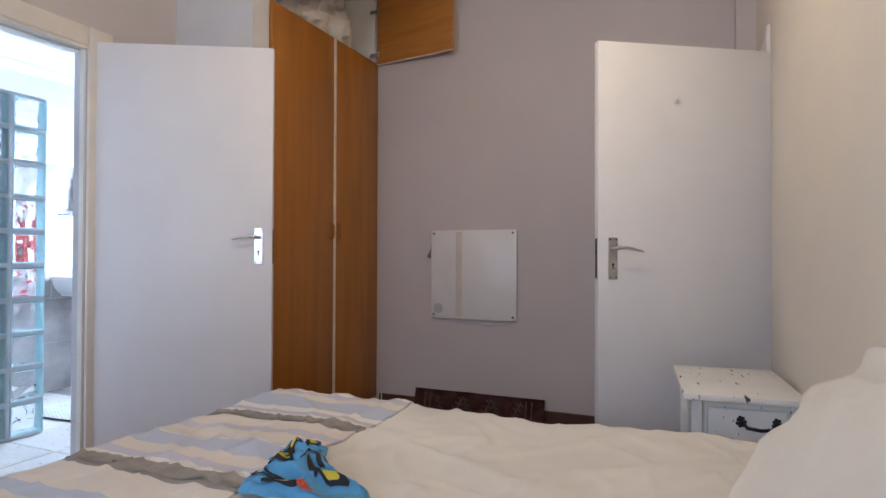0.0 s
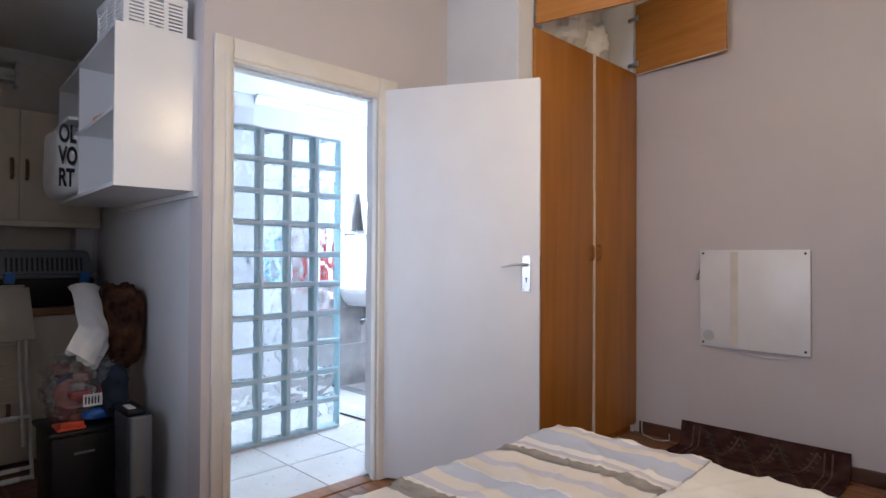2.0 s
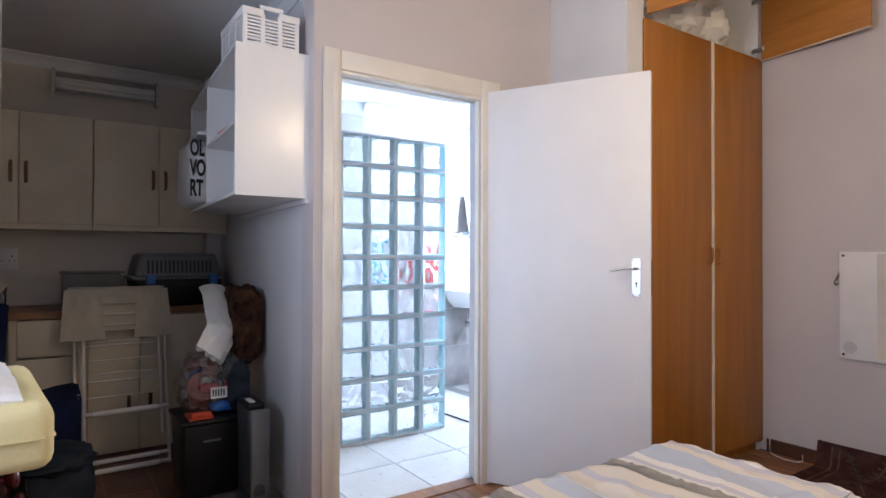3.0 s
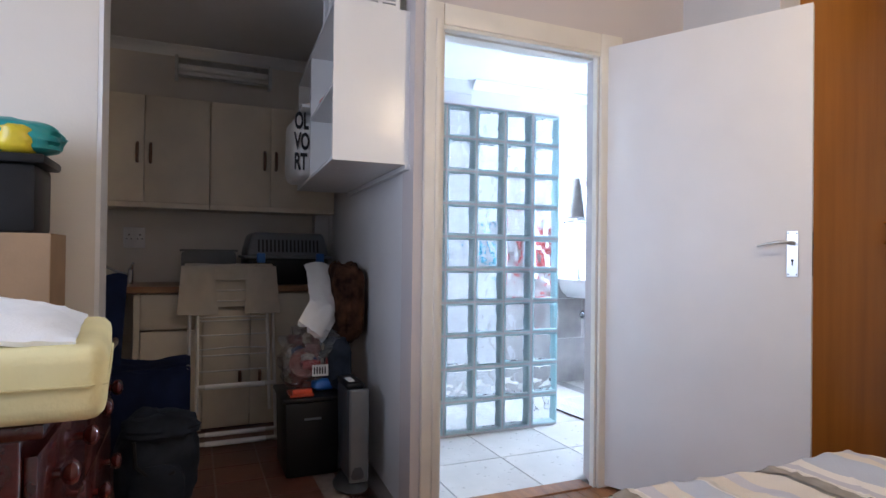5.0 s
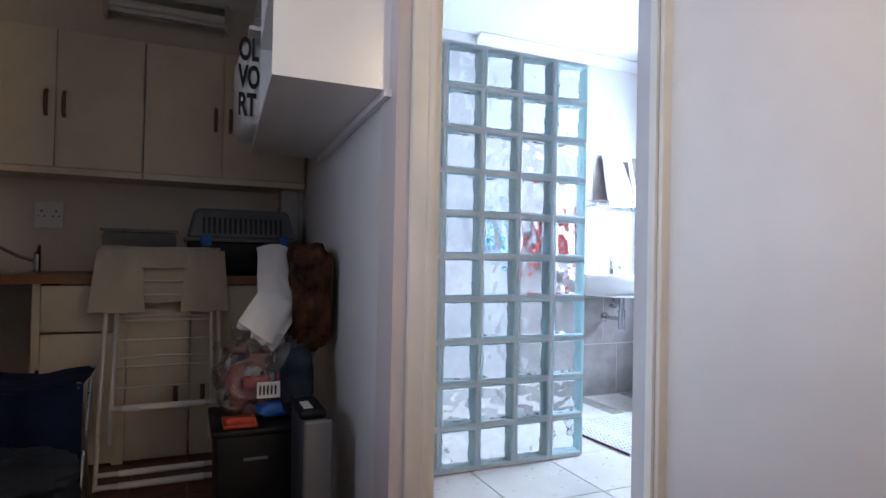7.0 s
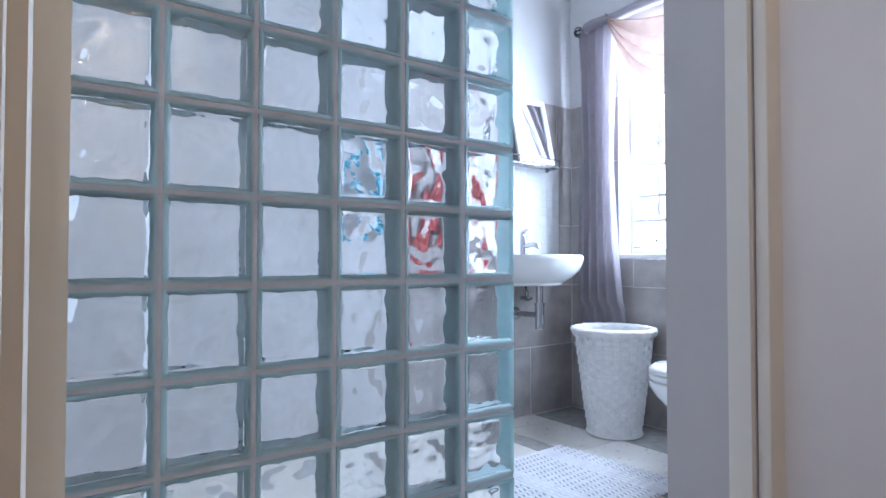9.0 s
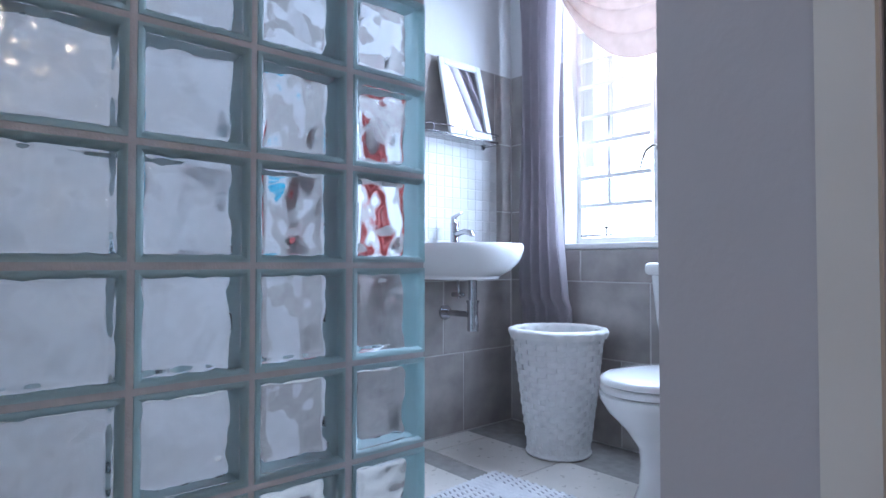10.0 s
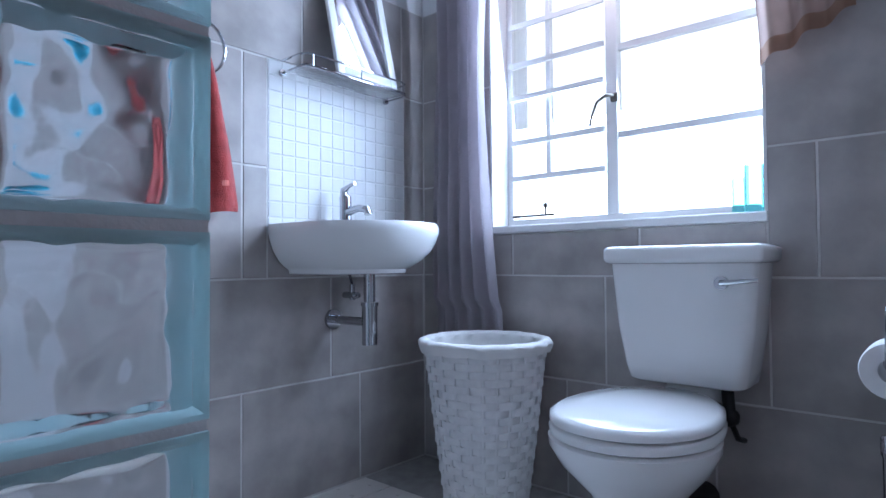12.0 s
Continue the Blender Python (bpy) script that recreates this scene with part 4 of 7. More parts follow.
bd = structure("backdrop", box(-6, 5, 5.0, 5.02, -0.3, 6), outdoors(), "bright hazy daylight outside the window", "backdrop")
# window added out of view, to account for the bedroom's cool fill light
wn2 = thing("added_window", "added bedroom window, out of view behind the bed foot, for daylight", "window", kind="structure")
bm = bmesh.new()
for a in ((1.80, 1.84, 1.05, 2.25), (3.26, 3.30, 1.05, 2.25), (1.84, 3.26, 1.05, 1.09), (1.84, 3.26, 2.21, 2.25), (2.53, 2.57, 1.09, 2.21)):
    bx(bm, a[0], a[1], YS - 0.09, YS - 0.05, a[2], a[3])
part("window_frame", bm, M_GLOSS, wn2)
p2 = part("pane", box(1.84, 3.26, YS - 0.072, YS - 0.068, 1.09, 2.21), M_CLEAR, wn2)
p2.visible_shadow = False

# glass block screen
gw = thing("glass_block_wall", "screen of square wavy glass blocks with pale mortar joints", "glass wall")
J, GZ, TH, ROWS_N, COLS_N = 0.208, 0.012, 0.080, 10, 7
bm = bmesh.new()
MJ = 0.0065
yl = -COLS_N * J + 0.126
for k in range(ROWS_N + 1):
    z = GZ + k * J
    bx(bm, -TH + 0.004, -0.005, yl, 0.0, z - MJ, z + MJ)
for c in range(COLS_N):
    y = -c * J
    for k in range(ROWS_N):
        z = GZ + k * J
        if c:
            bx(bm, -TH + 0.004, -0.005, y - MJ, y + (2 * MJ if c == 1 else MJ), z + MJ, z + J - MJ)
part("mortar", bm, M_MORTAR, gw, "pale grey pink mortar")


def block_rim(w, seed=0):
    """The block's moulded glass edge: a square ring with bevelled shoulders and a rippled inner line."""
    h, r, m = J / 2 - MJ, 0.011, 12
    bm = bmesh.new()
    sec = [(0.0, 0.0, 0), (0.0, 0.006, 0), (-0.004, r, 0.4), (-0.010, r + 0.003, 1), (-TH + 0.010, r + 0.003, 1), (-TH + 0.004, r, 0.4), (-TH, 0.006, 0), (-TH, 0.0, 0)]
    rings = []
    for x, e, k in sec:
        ring = []
        for (ya, za), (yb, zb) in (((1, 1), (-1, 1)), ((-1, 1), (-1, -1)), ((-1, -1), (1, -1)), ((1, -1), (1, 1))):
            for q in range(m):
                f = q / m
                sy, sz = ya + (yb - ya) * f, za + (zb - za) * f
                d = e + (k * 0.0060 * (noise.noise(Vector((sy * 3.1 + seed * 5, sz * 3.1, x * 4 + seed))) - 0.05) if 0.04 < f < 0.96 else 0)
                ring.append(bm.verts.new((x, sy * (w - d), sz * (h - d))))
        rings.append(ring)
    n, c = len(sec), 4 * m
    for i in range(n):
        a, b = rings[i], rings[(i + 1) % n]
        for j in range(c):
            bm.faces.new((a[j], a[(j + 1) % c], b[(j + 1) % c], b[j]))
    return bm


def block_pane(seed, side, w):
    """A pressed pane: smooth outside with rounded edges, rippled inside."""
    h, wy = J / 2 - MJ - 0.0120, w - 0.0120
    s = -1 if side else 1
    x0 = -0.005 if not side else -TH + 0.005
    bm = bmesh.new()
    n = 26
    def grid(k):
        """Even steps, drawn together at the edges."""
        return 0.5 - 0.5 * math.cos(math.pi * (0.12 + 0.76 * k / n)) / math.cos(math.pi * 0.12)
    def wave(u, v):
        q = Vector((u * 2.3 + seed * 3.7, v * 2.3 + seed * 1.3, seed))
        a = noise.noise(q * 1.25) + 0.22 * noise.noise(q * 2.6)
        return Vector((x0 - s * (0.0125 + 0.0062 * a), -wy + 2 * wy * u, -h + 2 * h * v))
    def face(u, v):
        e = min(u, 1 - u, v, 1 - v) * 2 * h
        q = Vector((u * 6.5 + seed * 2.1, v * 6.5 - seed, seed * 3))
        ripple = 0.0022 * noise.noise(q) * min(1, e / 0.03)
        return Vector((x0 - s * (0.0012 + ripple + 0.004 * max(0, 1 - e / 0.010) ** 2), -wy + 2 * wy * u, -h + 2 * h * v))
    g = [[bm.verts.new(wave(grid(i), grid(j))) for j in range(n + 1)] for i in range(n + 1)]
    f = [[bm.verts.new(face(grid(i), grid(j))) for j in range(n + 1)] for i in range(n + 1)]
    for i in range(n):
        for j in range(n):
            bm.faces.new((g[i][j], g[i + 1][j], g[i + 1][j + 1], g[i][j + 1]))
            bm.faces.new((f[i][j], f[i][j + 1], f[i + 1][j + 1], f[i + 1][j]))
    rim = [(i, 0) for i in range(n)] + [(n, j) for j in range(n)] + [(i, n) for i in range(n, 0, -1)] + [(0, j) for j in range(n, 0, -1)]
    for (i, j), (k, l) in zip(rim, rim[1:] + rim[:1]):
        bm.faces.new((g[i][j], f[i][j], f[k][l], g[k][l]))
    return bm


HW = J / 2 - MJ
rim_meshes = [link_mesh("glass_block", block_rim(HW, q), M_BLOCKEDGE, 40) for q in range(4)]
pane_meshes = [(link_mesh("front_pane", block_pane(s, 0, HW), M_BLOCKPANE, 60), link_mesh("back_pane", block_pane(s + 20, 1, HW), M_BLOCKPANE, 60)) for s in range(6)]
half = (J - 0.126) / 2 - MJ / 2
rim_half = link_mesh("glass_block", block_rim(half), M_BLOCKEDGE)
pane_half = (link_mesh("front_pane", block_pane(3, 0, half), M_BLOCKPANE, 60), link_mesh("back_pane", block_pane(4, 1, half), M_BLOCKPANE, 60))
rnd = random.Random(7)
for c in range(COLS_N):
    for k in range(ROWS_N):
        cut = c == COLS_N - 1
        rim = new("glass_block", rim_half if cut else rnd.choice(rim_meshes))
        rim.parent = gw
        yc = (MJ if not c else 0) - (c + 0.5) * J if not cut else -c * J - MJ - half
        rim.location = (0, yc, GZ + (k + 0.5) * J)
        rim.visible_shadow = False
        for me, nm in zip(pane_half if cut else rnd.choice(pane_meshes), ("front_pane", "back_pane")):
            o = new(nm, me)
            o.parent = rim
            o.visible_shadow = False

# basin
def basin():
    b = thing("wash_basin", "white wall-hung porcelain basin with a rounded bowl", "basin")
    cy, zt = 1.028, 0.938
    bm = bmesh.new()
    n = 40
    prof = [(1.00, 0.0), (1.015, -0.012), (1.012, -0.030), (0.990, -0.055), (0.940, -0.090), (0.855, -0.122), (0.760, -0.143), (0.715, -0.150), (0.705, -0.163), (0.68, -0.166)]
    inner = [(0.94, 0.0), (0.90, -0.012), (0.80, -0.06), (0.58, -0.105), (0.20, -0.12)]
    def ring(s, z, inn=False):
        out = []
        for j in range(n):
            a = math.pi * j / (n - 1)
            ex = 0.42 * math.sin(a) ** 0.62 * s
            ey = -0.262 * math.cos(a) * (s if not inn else s)
            out.append(bm.verts.new((XB + (0.004 if not inn else 0.075) + ex * (1 if not inn else 0.80), cy + ey, zt + z)))
        return out
    ro = [ring(s, z) for s, z in prof]
    ri = [ring(s, z, True) for s, z in inner]
    allr = ro[::-1] + ri
    for a, c in zip(allr, allr[1:]):
        for j in range(n - 1):
            bm.faces.new((a[j], a[j + 1], c[j + 1], c[j]))
    for a, c in zip(ro, ro[1:]):
        bm.faces.new((a[0], a[-1], c[-1], c[0]))
    for a, c in zip(ri, ri[1:]):
        bm.faces.new((a[0], c[0], c[-1], a[-1]))
    bm.faces.new((ro[0][0], ri[0][0], ri[0][-1], ro[0][-1]))
    bm.faces.new(ro[-1])
    bm.faces.new(ri[-1][::-1])
    part("bowl", bm, M_PORCELAIN, b, smooth=50)
    tp = part("tap", tube(bmesh.new(), [(XB + 0.075, cy, zt - 0.002), (XB + 0.075, cy, zt + 0.085), (XB + 0.073, cy, zt + 0.105)], 0.021, 16), M_CHROME, b, "chrome mixer tap", smooth=40)
    part("spout", tube(bmesh.new(), [(XB + 0.080, cy, zt + 0.05), (XB + 0.15, cy, zt + 0.060), (XB + 0.19, cy, zt + 0.052), (XB + 0.195, cy, zt + 0.036)], [0.015, 0.014, 0.014, 0.013], 12), M_CHROME, tp, smooth=40)
    part("lever", tube(bmesh.new(), [(XB + 0.070, cy, zt + 0.105), (XB + 0.068, cy, zt + 0.130), (XB + 0.095, cy, zt + 0.142), (XB + 0.125, cy, zt + 0.150)], [0.017, 0.014, 0.007, 0.006], 10), M_CHROME, tp, smooth=40)
    bm = tube(bmesh.new(), [(XB + 0.20, cy, zt - 0.16), (XB + 0.20, cy, zt - 0.26)], 0.020, 14)
    tube(bm, [(XB + 0.20, cy, zt - 0.262), (XB + 0.20, cy, zt - 0.275)], 0.030, 16)
    tube(bm, [(XB + 0.20, cy, zt - 0.275), (XB + 0.20, cy, zt - 0.405)], 0.026, 16)
    tube(bm, [(XB + 0.19, cy, zt - 0.33), (XB + 0.002, cy, zt - 0.33)], 0.015, 12)
    tube(bm, [(XB + 0.012, cy, zt - 0.33), (XB + 0.001, cy, zt - 0.33)], 0.036, 18)
    part("bottle_trap", bm, M_CHROME, b, "chrome bottle trap", smooth=40)
    bm = tube(bmesh.new(), [(XB + 0.002, cy + 0.055, zt - 0.245), (XB + 0.05, cy + 0.055, zt - 0.245)], 0.012, 10)
    tube(bm, [(XB + 0.045, cy + 0.055, zt - 0.262), (XB + 0.045, cy + 0.055, zt - 0.205)], 0.010, 10)
    tube(bm, [(XB + 0.045, cy + 0.055, zt - 0.21), (XB + 0.06, cy + 0.03, zt - 0.17), (XB + 0.08, cy + 0.01, zt - 0.10)], 0.005, 6)
    blob(bm, (XB + 0.062, cy + 0.055, zt - 0.245), (0.020, 0.020, 0.013), 8, 0)
    part("stop_valve", bm, M_CHROME, b, smooth=40)
    return b


basin()

# glass shelf and standing mirror
SZ, SY0, SY1 = 1.462, 0.815, 1.290
sh = thing("wire_shelf", "chrome wire and glass shelf fixed above the basin", "shelf")
part("shelf_glass", box(XB + 0.012, XB + 0.125, SY0 + 0.01, SY1 - 0.01, SZ - 0.008, SZ - 0.002), M_CLEAR, sh)
bm = bmesh.new()
def rail(z, inset, r):
    k = 0.03
    pts = [(XB + 0.003, SY0 + inset, z), (XB + 0.10, SY0 + inset, z), (XB + 0.125, SY0 + inset + 0.01, z), (XB + 0.135, SY0 + inset + k, z), (XB + 0.135, SY1 - inset - k, z), (XB + 0.125, SY1 - inset - 0.01, z), (XB + 0.10, SY1 - inset, z), (XB + 0.003, SY1 - inset, z)]
    tube(bm, pts, r, 8)
rail(SZ - 0.012, 0.0, 0.0035)
rail(SZ + 0.030, 0.0, 0.0035)
for yy in (SY0 + 0.03, (SY0 + SY1) / 2, SY1 - 0.03):
    tube(bm, [(XB + 0.135, yy, SZ - 0.012), (XB + 0.135, yy, SZ + 0.030)], 0.003, 6)
for yy in (SY0, SY1):
    tube(bm, [(XB + 0.012, yy, SZ - 0.012), (XB + 0.001, yy, SZ - 0.012)], 0.012, 12)
part("wire_rail", bm, M_CHROME, sh, smooth=40)
mr = thing("shaving_mirror", "small white framed mirror leaning on the wire shelf", "mirror")
MW, MH = 0.282, 0.400
bm = bmesh.new()
for a in ((-MW / 2, -MW / 2 + 0.032, 0, MH), (MW / 2 - 0.032, MW / 2, 0, MH), (-MW / 2 + 0.032, MW / 2 - 0.032, 0, 0.032), (-MW / 2 + 0.032, MW / 2 - 0.032, MH - 0.032, MH)):
    bx(bm, 0.0, 0.018, a[0], a[1], a[2], a[3], bevel=0.004)
bx(bm, -0.004, 0.006, -MW / 2 + 0.01, MW / 2 - 0.01, 0.01, MH - 0.01)
part("mirror_frame", bm, M_GLOSS, mr, "white painted frame", smooth=30)
part("mirror_glass", box(0.0075, 0.010, -MW / 2 + 0.031, MW / 2 - 0.031, 0.031, MH - 0.031), M_MIRROR, mr)
mr.matrix_world = pose(XB + 0.105, 1.103, SZ, 0, -13, 0)

# toilet
def toilet():
    t = thing("toilet", "white close-coupled porcelain toilet with a closed lid", "toilet", at=(0.008, 1.030, 0))
    def egg(x, y, z, a):
        return x * 0.915, (y * (1.40 if y > 0 else 1.00)) + 0.026
    bm = lathe(bmesh.new(), [(0.118, 0.0), (0.122, 0.02), (0.105, 0.06), (0.098, 0.14), (0.105, 0.20), (0.135, 0.27), (0.172, 0.33), (0.192, 0.375), (0.194, 0.395), (0.186, 0.400)], n=36, sy=1.08, shift=lambda x, y, z, a: (x * (0.80 if z < 0.22 else 0.80 + 0.20 * min(1, (z - 0.22) / 0.12)), 0.02 + y * (1.02 if y < 0 else 1.05) + (0.05 if z < 0.2 else 0.05 * max(0, 1 - (z - 0.2) / 0.15))))
    part("pan", bm, M_PORCELAIN, t, smooth=50)
    part("trapway", bx(bx(bmesh.new(), -0.085, 0.085, 0.10, 0.44, 0.22, 0.396, bevel=0.04, seg=3), -0.05, 0.085, 0.335, 0.46, 0.36, 0.471, bevel=0.03, seg=3), M_PORCELAIN, t, smooth=50)
    bm = lathe(bmesh.new(), [(0.198, 0.401), (0.208, 0.406), (0.210, 0.420), (0.204, 0.427)], n=40, sy=1.06, shift=egg)
    part("seat", bm, M_PORCELAIN, t, smooth=50)
    bm = lathe(bmesh.new(), [(0.198, 0.429), (0.208, 0.434), (0.207, 0.448), (0.190, 0.457), (0.12, 0.464), (0.03, 0.466)], n=40, sy=1.06, shift=egg)
    part("lid", bm, M_PORCELAIN, t, smooth=60)
    bm = tube(bmesh.new(), [(-0.09, 0.262, 0.425), (0.09, 0.262, 0.425)], 0.011, 10)
    part("seat_hinge", bm, M_PORCELAIN, t, smooth=True)
    # cistern, narrower at its foot
    bm = bmesh.new()
    rings = []
    for z, hw, y0 in ((0.468, 0.143, 0.305), (0.476, 0.156, 0.292), (0.51, 0.163, 0.284), (0.62, 0.181, 0.274), (0.80, 0.197, 0.266)):
        c = 0.035
        y1 = 0.474
        ring = []
        for sx, yy, a0 in ((1, y0, -90), (1, y1, 0), (-1, y1, 90), (-1, y0, 180)):
            for q in range(5):
                a = radians(a0 + 22.5 * q)
                ccx = 0.022 + sx * (hw - c)
                ccy = yy + c if yy == y0 else yy - c
                ring.append(bm.verts.new((ccx + c * math.cos(a), ccy + c * math.sin(a), z)))
        rings.append(ring)
    n = len(rings[0])
    for a, b in zip(rings, rings[1:]):
        for j in range(n):
            bm.faces.new((a[j], a[(j + 1) % n], b[(j + 1) % n], b[j]))
    bm.faces.new(rings[0][::-1])
    bm.faces.new(rings[-1])
    ci = part("cistern", bm, M_PORCELAIN, t, smooth=50)
    part("cistern_lid", box(-0.184, 0.236, 0.247, 0.478, 0.801, 0.850, bevel=0.016, seg=3), M_PORCELAIN, ci, smooth=50)
    bm = tube(bmesh.new(), [(0.137, 0.272, 0.750), (0.137, 0.250, 0.750)], 0.017, 16)
    tube(bm, [(0.137, 0.246, 0.750), (0.177, 0.240, 0.753), (0.227, 0.242, 0.758)], [0.008, 0.006, 0.005], 8)
    part("flush_lever", bm, M_CHROME, ci, "chrome flush lever", smooth=40)
    bm = tube(bmesh.new(), [(0.115, 0.37, 0.48), (0.120, 0.37, 0.40)], 0.016, 12)
    blob(bm, (0.125, 0.37, 0.385), (0.022, 0.02, 0.025), 8, 0.2)
    tube(bm, [(0.125, 0.37, 0.37), (0.13, 0.41, 0.32), (0.13, 0.475, 0.30)], 0.008, 8)
    part("inlet_valve", bm, M_BLACK, t, "black plastic inlet valve", smooth=40)
    bm = tube(bmesh.new(), [(0.0, 0.22, 0.13), (0.02, 0.36, 0.12), (0.02, 0.478, 0.12)], 0.042, 14)
    part("waste_pipe", bm, M_BLACK, t, "black rubber waste connector", smooth=40)
    return t


toilet()

# laundry basket
lb = thing("laundry_basket", "round white wicker laundry basket with a white cloth lining", "basket", at=(-0.590, 1.262, 0))
NS, H1 = 26, 0.548
def brad(z):
    k = z / H1
    return 0.130 + 0.070 * k ** 0.9
bm = bmesh.new()
NR = 21
RH = (H1 - 0.05) / NR
for k in range(NR):
    zc = 0.026 + RH * (k + 0.5)
    def ribbon(u, v, k=k, zc=zc):
        a = 2 * math.pi * u
        z = zc + (v - 0.5) * RH * 0.98 + 0.0015 * noise.noise(Vector((u * 30, k * 1.3, 2)))
        w = 0.0055 * math.cos(a * NS / 2 + math.pi * k) + 0.0012 * math.sin(math.pi * v)
        r = brad(zc) + w + 0.0015 * noise.noise(Vector((u * 20, k * 0.7, 0)))
        return Vector((r * math.cos(a), r * math.sin(a), z))
    sheet(bm, ribbon, NS * 4, 3)
part("weave", bm, M_WICKER, lb, smooth=True)
for j in range(NS):
    a = 2 * math.pi * j / NS
    part("stake", tube(bmesh.new(), [(brad(z) * math.cos(a), brad(z) * math.sin(a), z) for z in (0.012, 0.18, 0.36, H1 - 0.02)], 0.0048, 5), M_WICKER, lb, smooth=True)
bm = bmesh.new()
for z, dr in ((0.010, 0.006), (0.020, 0.0)):
    tube(bm, [((0.131 + dr + 0.003 * (j % 2)) * math.cos(math.pi * j / 30), (0.131 + dr + 0.003 * (j % 2)) * math.sin(math.pi * j / 30), z) for j in range(60)], 0.008, 6, closed=True)
lathe(bm, [(0.002, 0.008), (0.126, 0.008), (0.126, 0.014), (0.002, 0.014)], n=32)
part("base", bm, M_WICKER, lb, smooth=True)
def lining(u, v):
    a = 2 * math.pi * u
    s = v * 0.30
    fold = 0.006 * math.sin(a * 17 + 2 * noise.noise(Vector((u * 5, 0, 0)))) + 0.006 * noise.noise(Vector((math.cos(a) * 2, math.sin(a) * 2, v)))
    if v < 0.36:
        r, z = brad(H1) + 0.010 + 0.008 * math.sin(math.pi * v / 0.72) + fold, H1 - 0.030 + 0.030 * (v / 0.36) + 0.005 * noise.noise(Vector((math.cos(a) * 3, math.sin(a) * 3, 5)))
    elif v < 0.55:
        q = (v - 0.36) / 0.19
        r, z = brad(H1) + 0.018 * math.cos(math.pi * q) + fold * 0.8, H1 + 0.012 * math.sin(math.pi * q)
    else:
        q = (v - 0.55) / 0.45
        r, z = brad(H1) - 0.016 - 0.02 * q, H1 - 0.16 * q
    return Vector((r * math.cos(a), r * math.sin(a), z))
part("lining", sheet(bmesh.new(), lining, 96, 22), M_WHITECLOTH, lb, "gathered white cotton lining", smooth=True)

# curtain, rod and swag
rod = thing("curtain_rod", "black iron curtain rod with a curled finial", "curtain rod")
part("pole", tube(bmesh.new(), [(-0.93, YB - 0.085, 2.285), (0.52, YB - 0.085, 2.285)], 0.009, 10), M_IRON, rod, smooth=True)
bm = bmesh.new()
for k in range(3):
    rr = 0.030
    c = (-0.958, YB - 0.085, 2.285)
    tube(bm, [(c[0] + rr * math.cos(2 * math.pi * j / 14), c[1] + rr * math.sin(2 * math.pi * j / 14) * math.cos(k * math.pi / 3), c[2] + rr * math.sin(2 * math.pi * j / 14) * math.sin(k * math.pi / 3)) for j in range(14)], 0.0035, 6, closed=True)
part("finial", bm, M_IRON, rod, "wrought iron cage finial", smooth=True)
for xx in (-0.90, 0.45):
    part("bracket", tube(bmesh.new(), [(xx, YB - 0.085, 2.285), (xx, YB - 0.04, 2.27), (xx, YB + 0.011, 2.27)], 0.006, 8), M_IRON, rod, smooth=True)

def curtain_f(u, v):
    z = 2.30 - 1.86 * v
    gather = 1.0 - 0.18 * math.sin(math.pi * min(1, v * 1.15))
    w = (0.285 + 0.04 * v) * gather
    x = -0.965 + w * (u - 0.02) + 0.010 * math.sin(5 * v)
    y = YB - 0.075 + 0.026 * math.sin(u * 2 * math.pi * 5.0 + 1.2 * noise.noise(Vector((v * 2, u, 3)))) + 0.010 * noise.noise(Vector((u * 6, v * 3, 1)))
    y = max(y, YB - 0.046 + 0.016 * math.sin(u * 31)) if z < 0.66 else y
    return Vector((x, min(y, YB - 0.006), z))
solid("grey_curtain", sheet(bmesh.new(), curtain_f, 70, 40), M_CURTAIN, "thin grey lilac curtain hanging in folds beside the window", "curtain", smooth=True)

sw = thing("peach_swag", "sheer peach voile scarf draped over the curtain rod", "curtain")
def swag(u, v):
    x = -0.74 + 1.08 * u
    drop = (0.12 + 0.475 * v) * math.sin(math.pi * u) ** 0.75
    y = YB - 0.105 - 0.045 * math.sin(math.pi * u) * v + 0.012 * math.sin(v * 26 + 3 * u)
    return Vector((x, y, 2.31 - drop - 0.010 * math.sin(v * 26 + 3 * u + 1)))
part("drape", sheet(bmesh.new(), swag, 44, 60), M_SWAG, sw, smooth=True)
def roll_over(u, v):
    x = -0.90 + 1.36 * u
    a = 2 * math.pi * v
    r = 0.030 + 0.010 * noise.noise(Vector((u * 9, v * 2, 0)))
    return Vector((x, YB - 0.090 + r * math.cos(a), 2.290 + r * math.sin(a)))
part("wrap", sheet(bmesh.new(), roll_over, 50, 14), M_CURTAIN, sw, smooth=True)
def tail(u, v):
    x = 0.195 + 0.20 * u * (0.75 + 0.35 * v) + 0.012 * math.sin(8 * v)
    zb = 1.335 + 0.10 * u
    z = 2.30 + (zb - 2.30) * v
    y = YB - 0.075 + 0.024 * math.sin(u * 17 + 2.0 * v) + 0.008 * noise.noise(Vector((u * 5, v * 5, 0)))
    return Vector((x, min(y, YB - 0.008), z))
part("tail", sheet(bmesh.new(), tail, 50, 50), M_SWAG, sw, smooth=True)
part("hem", sheet(bmesh.new(), lambda u, v: tail(u, 0.955 + 0.045 * v) + Vector((0, -0.003, 0)), 50, 4), M_SWAGHEM, sw, "darker brown hem", smooth=True)

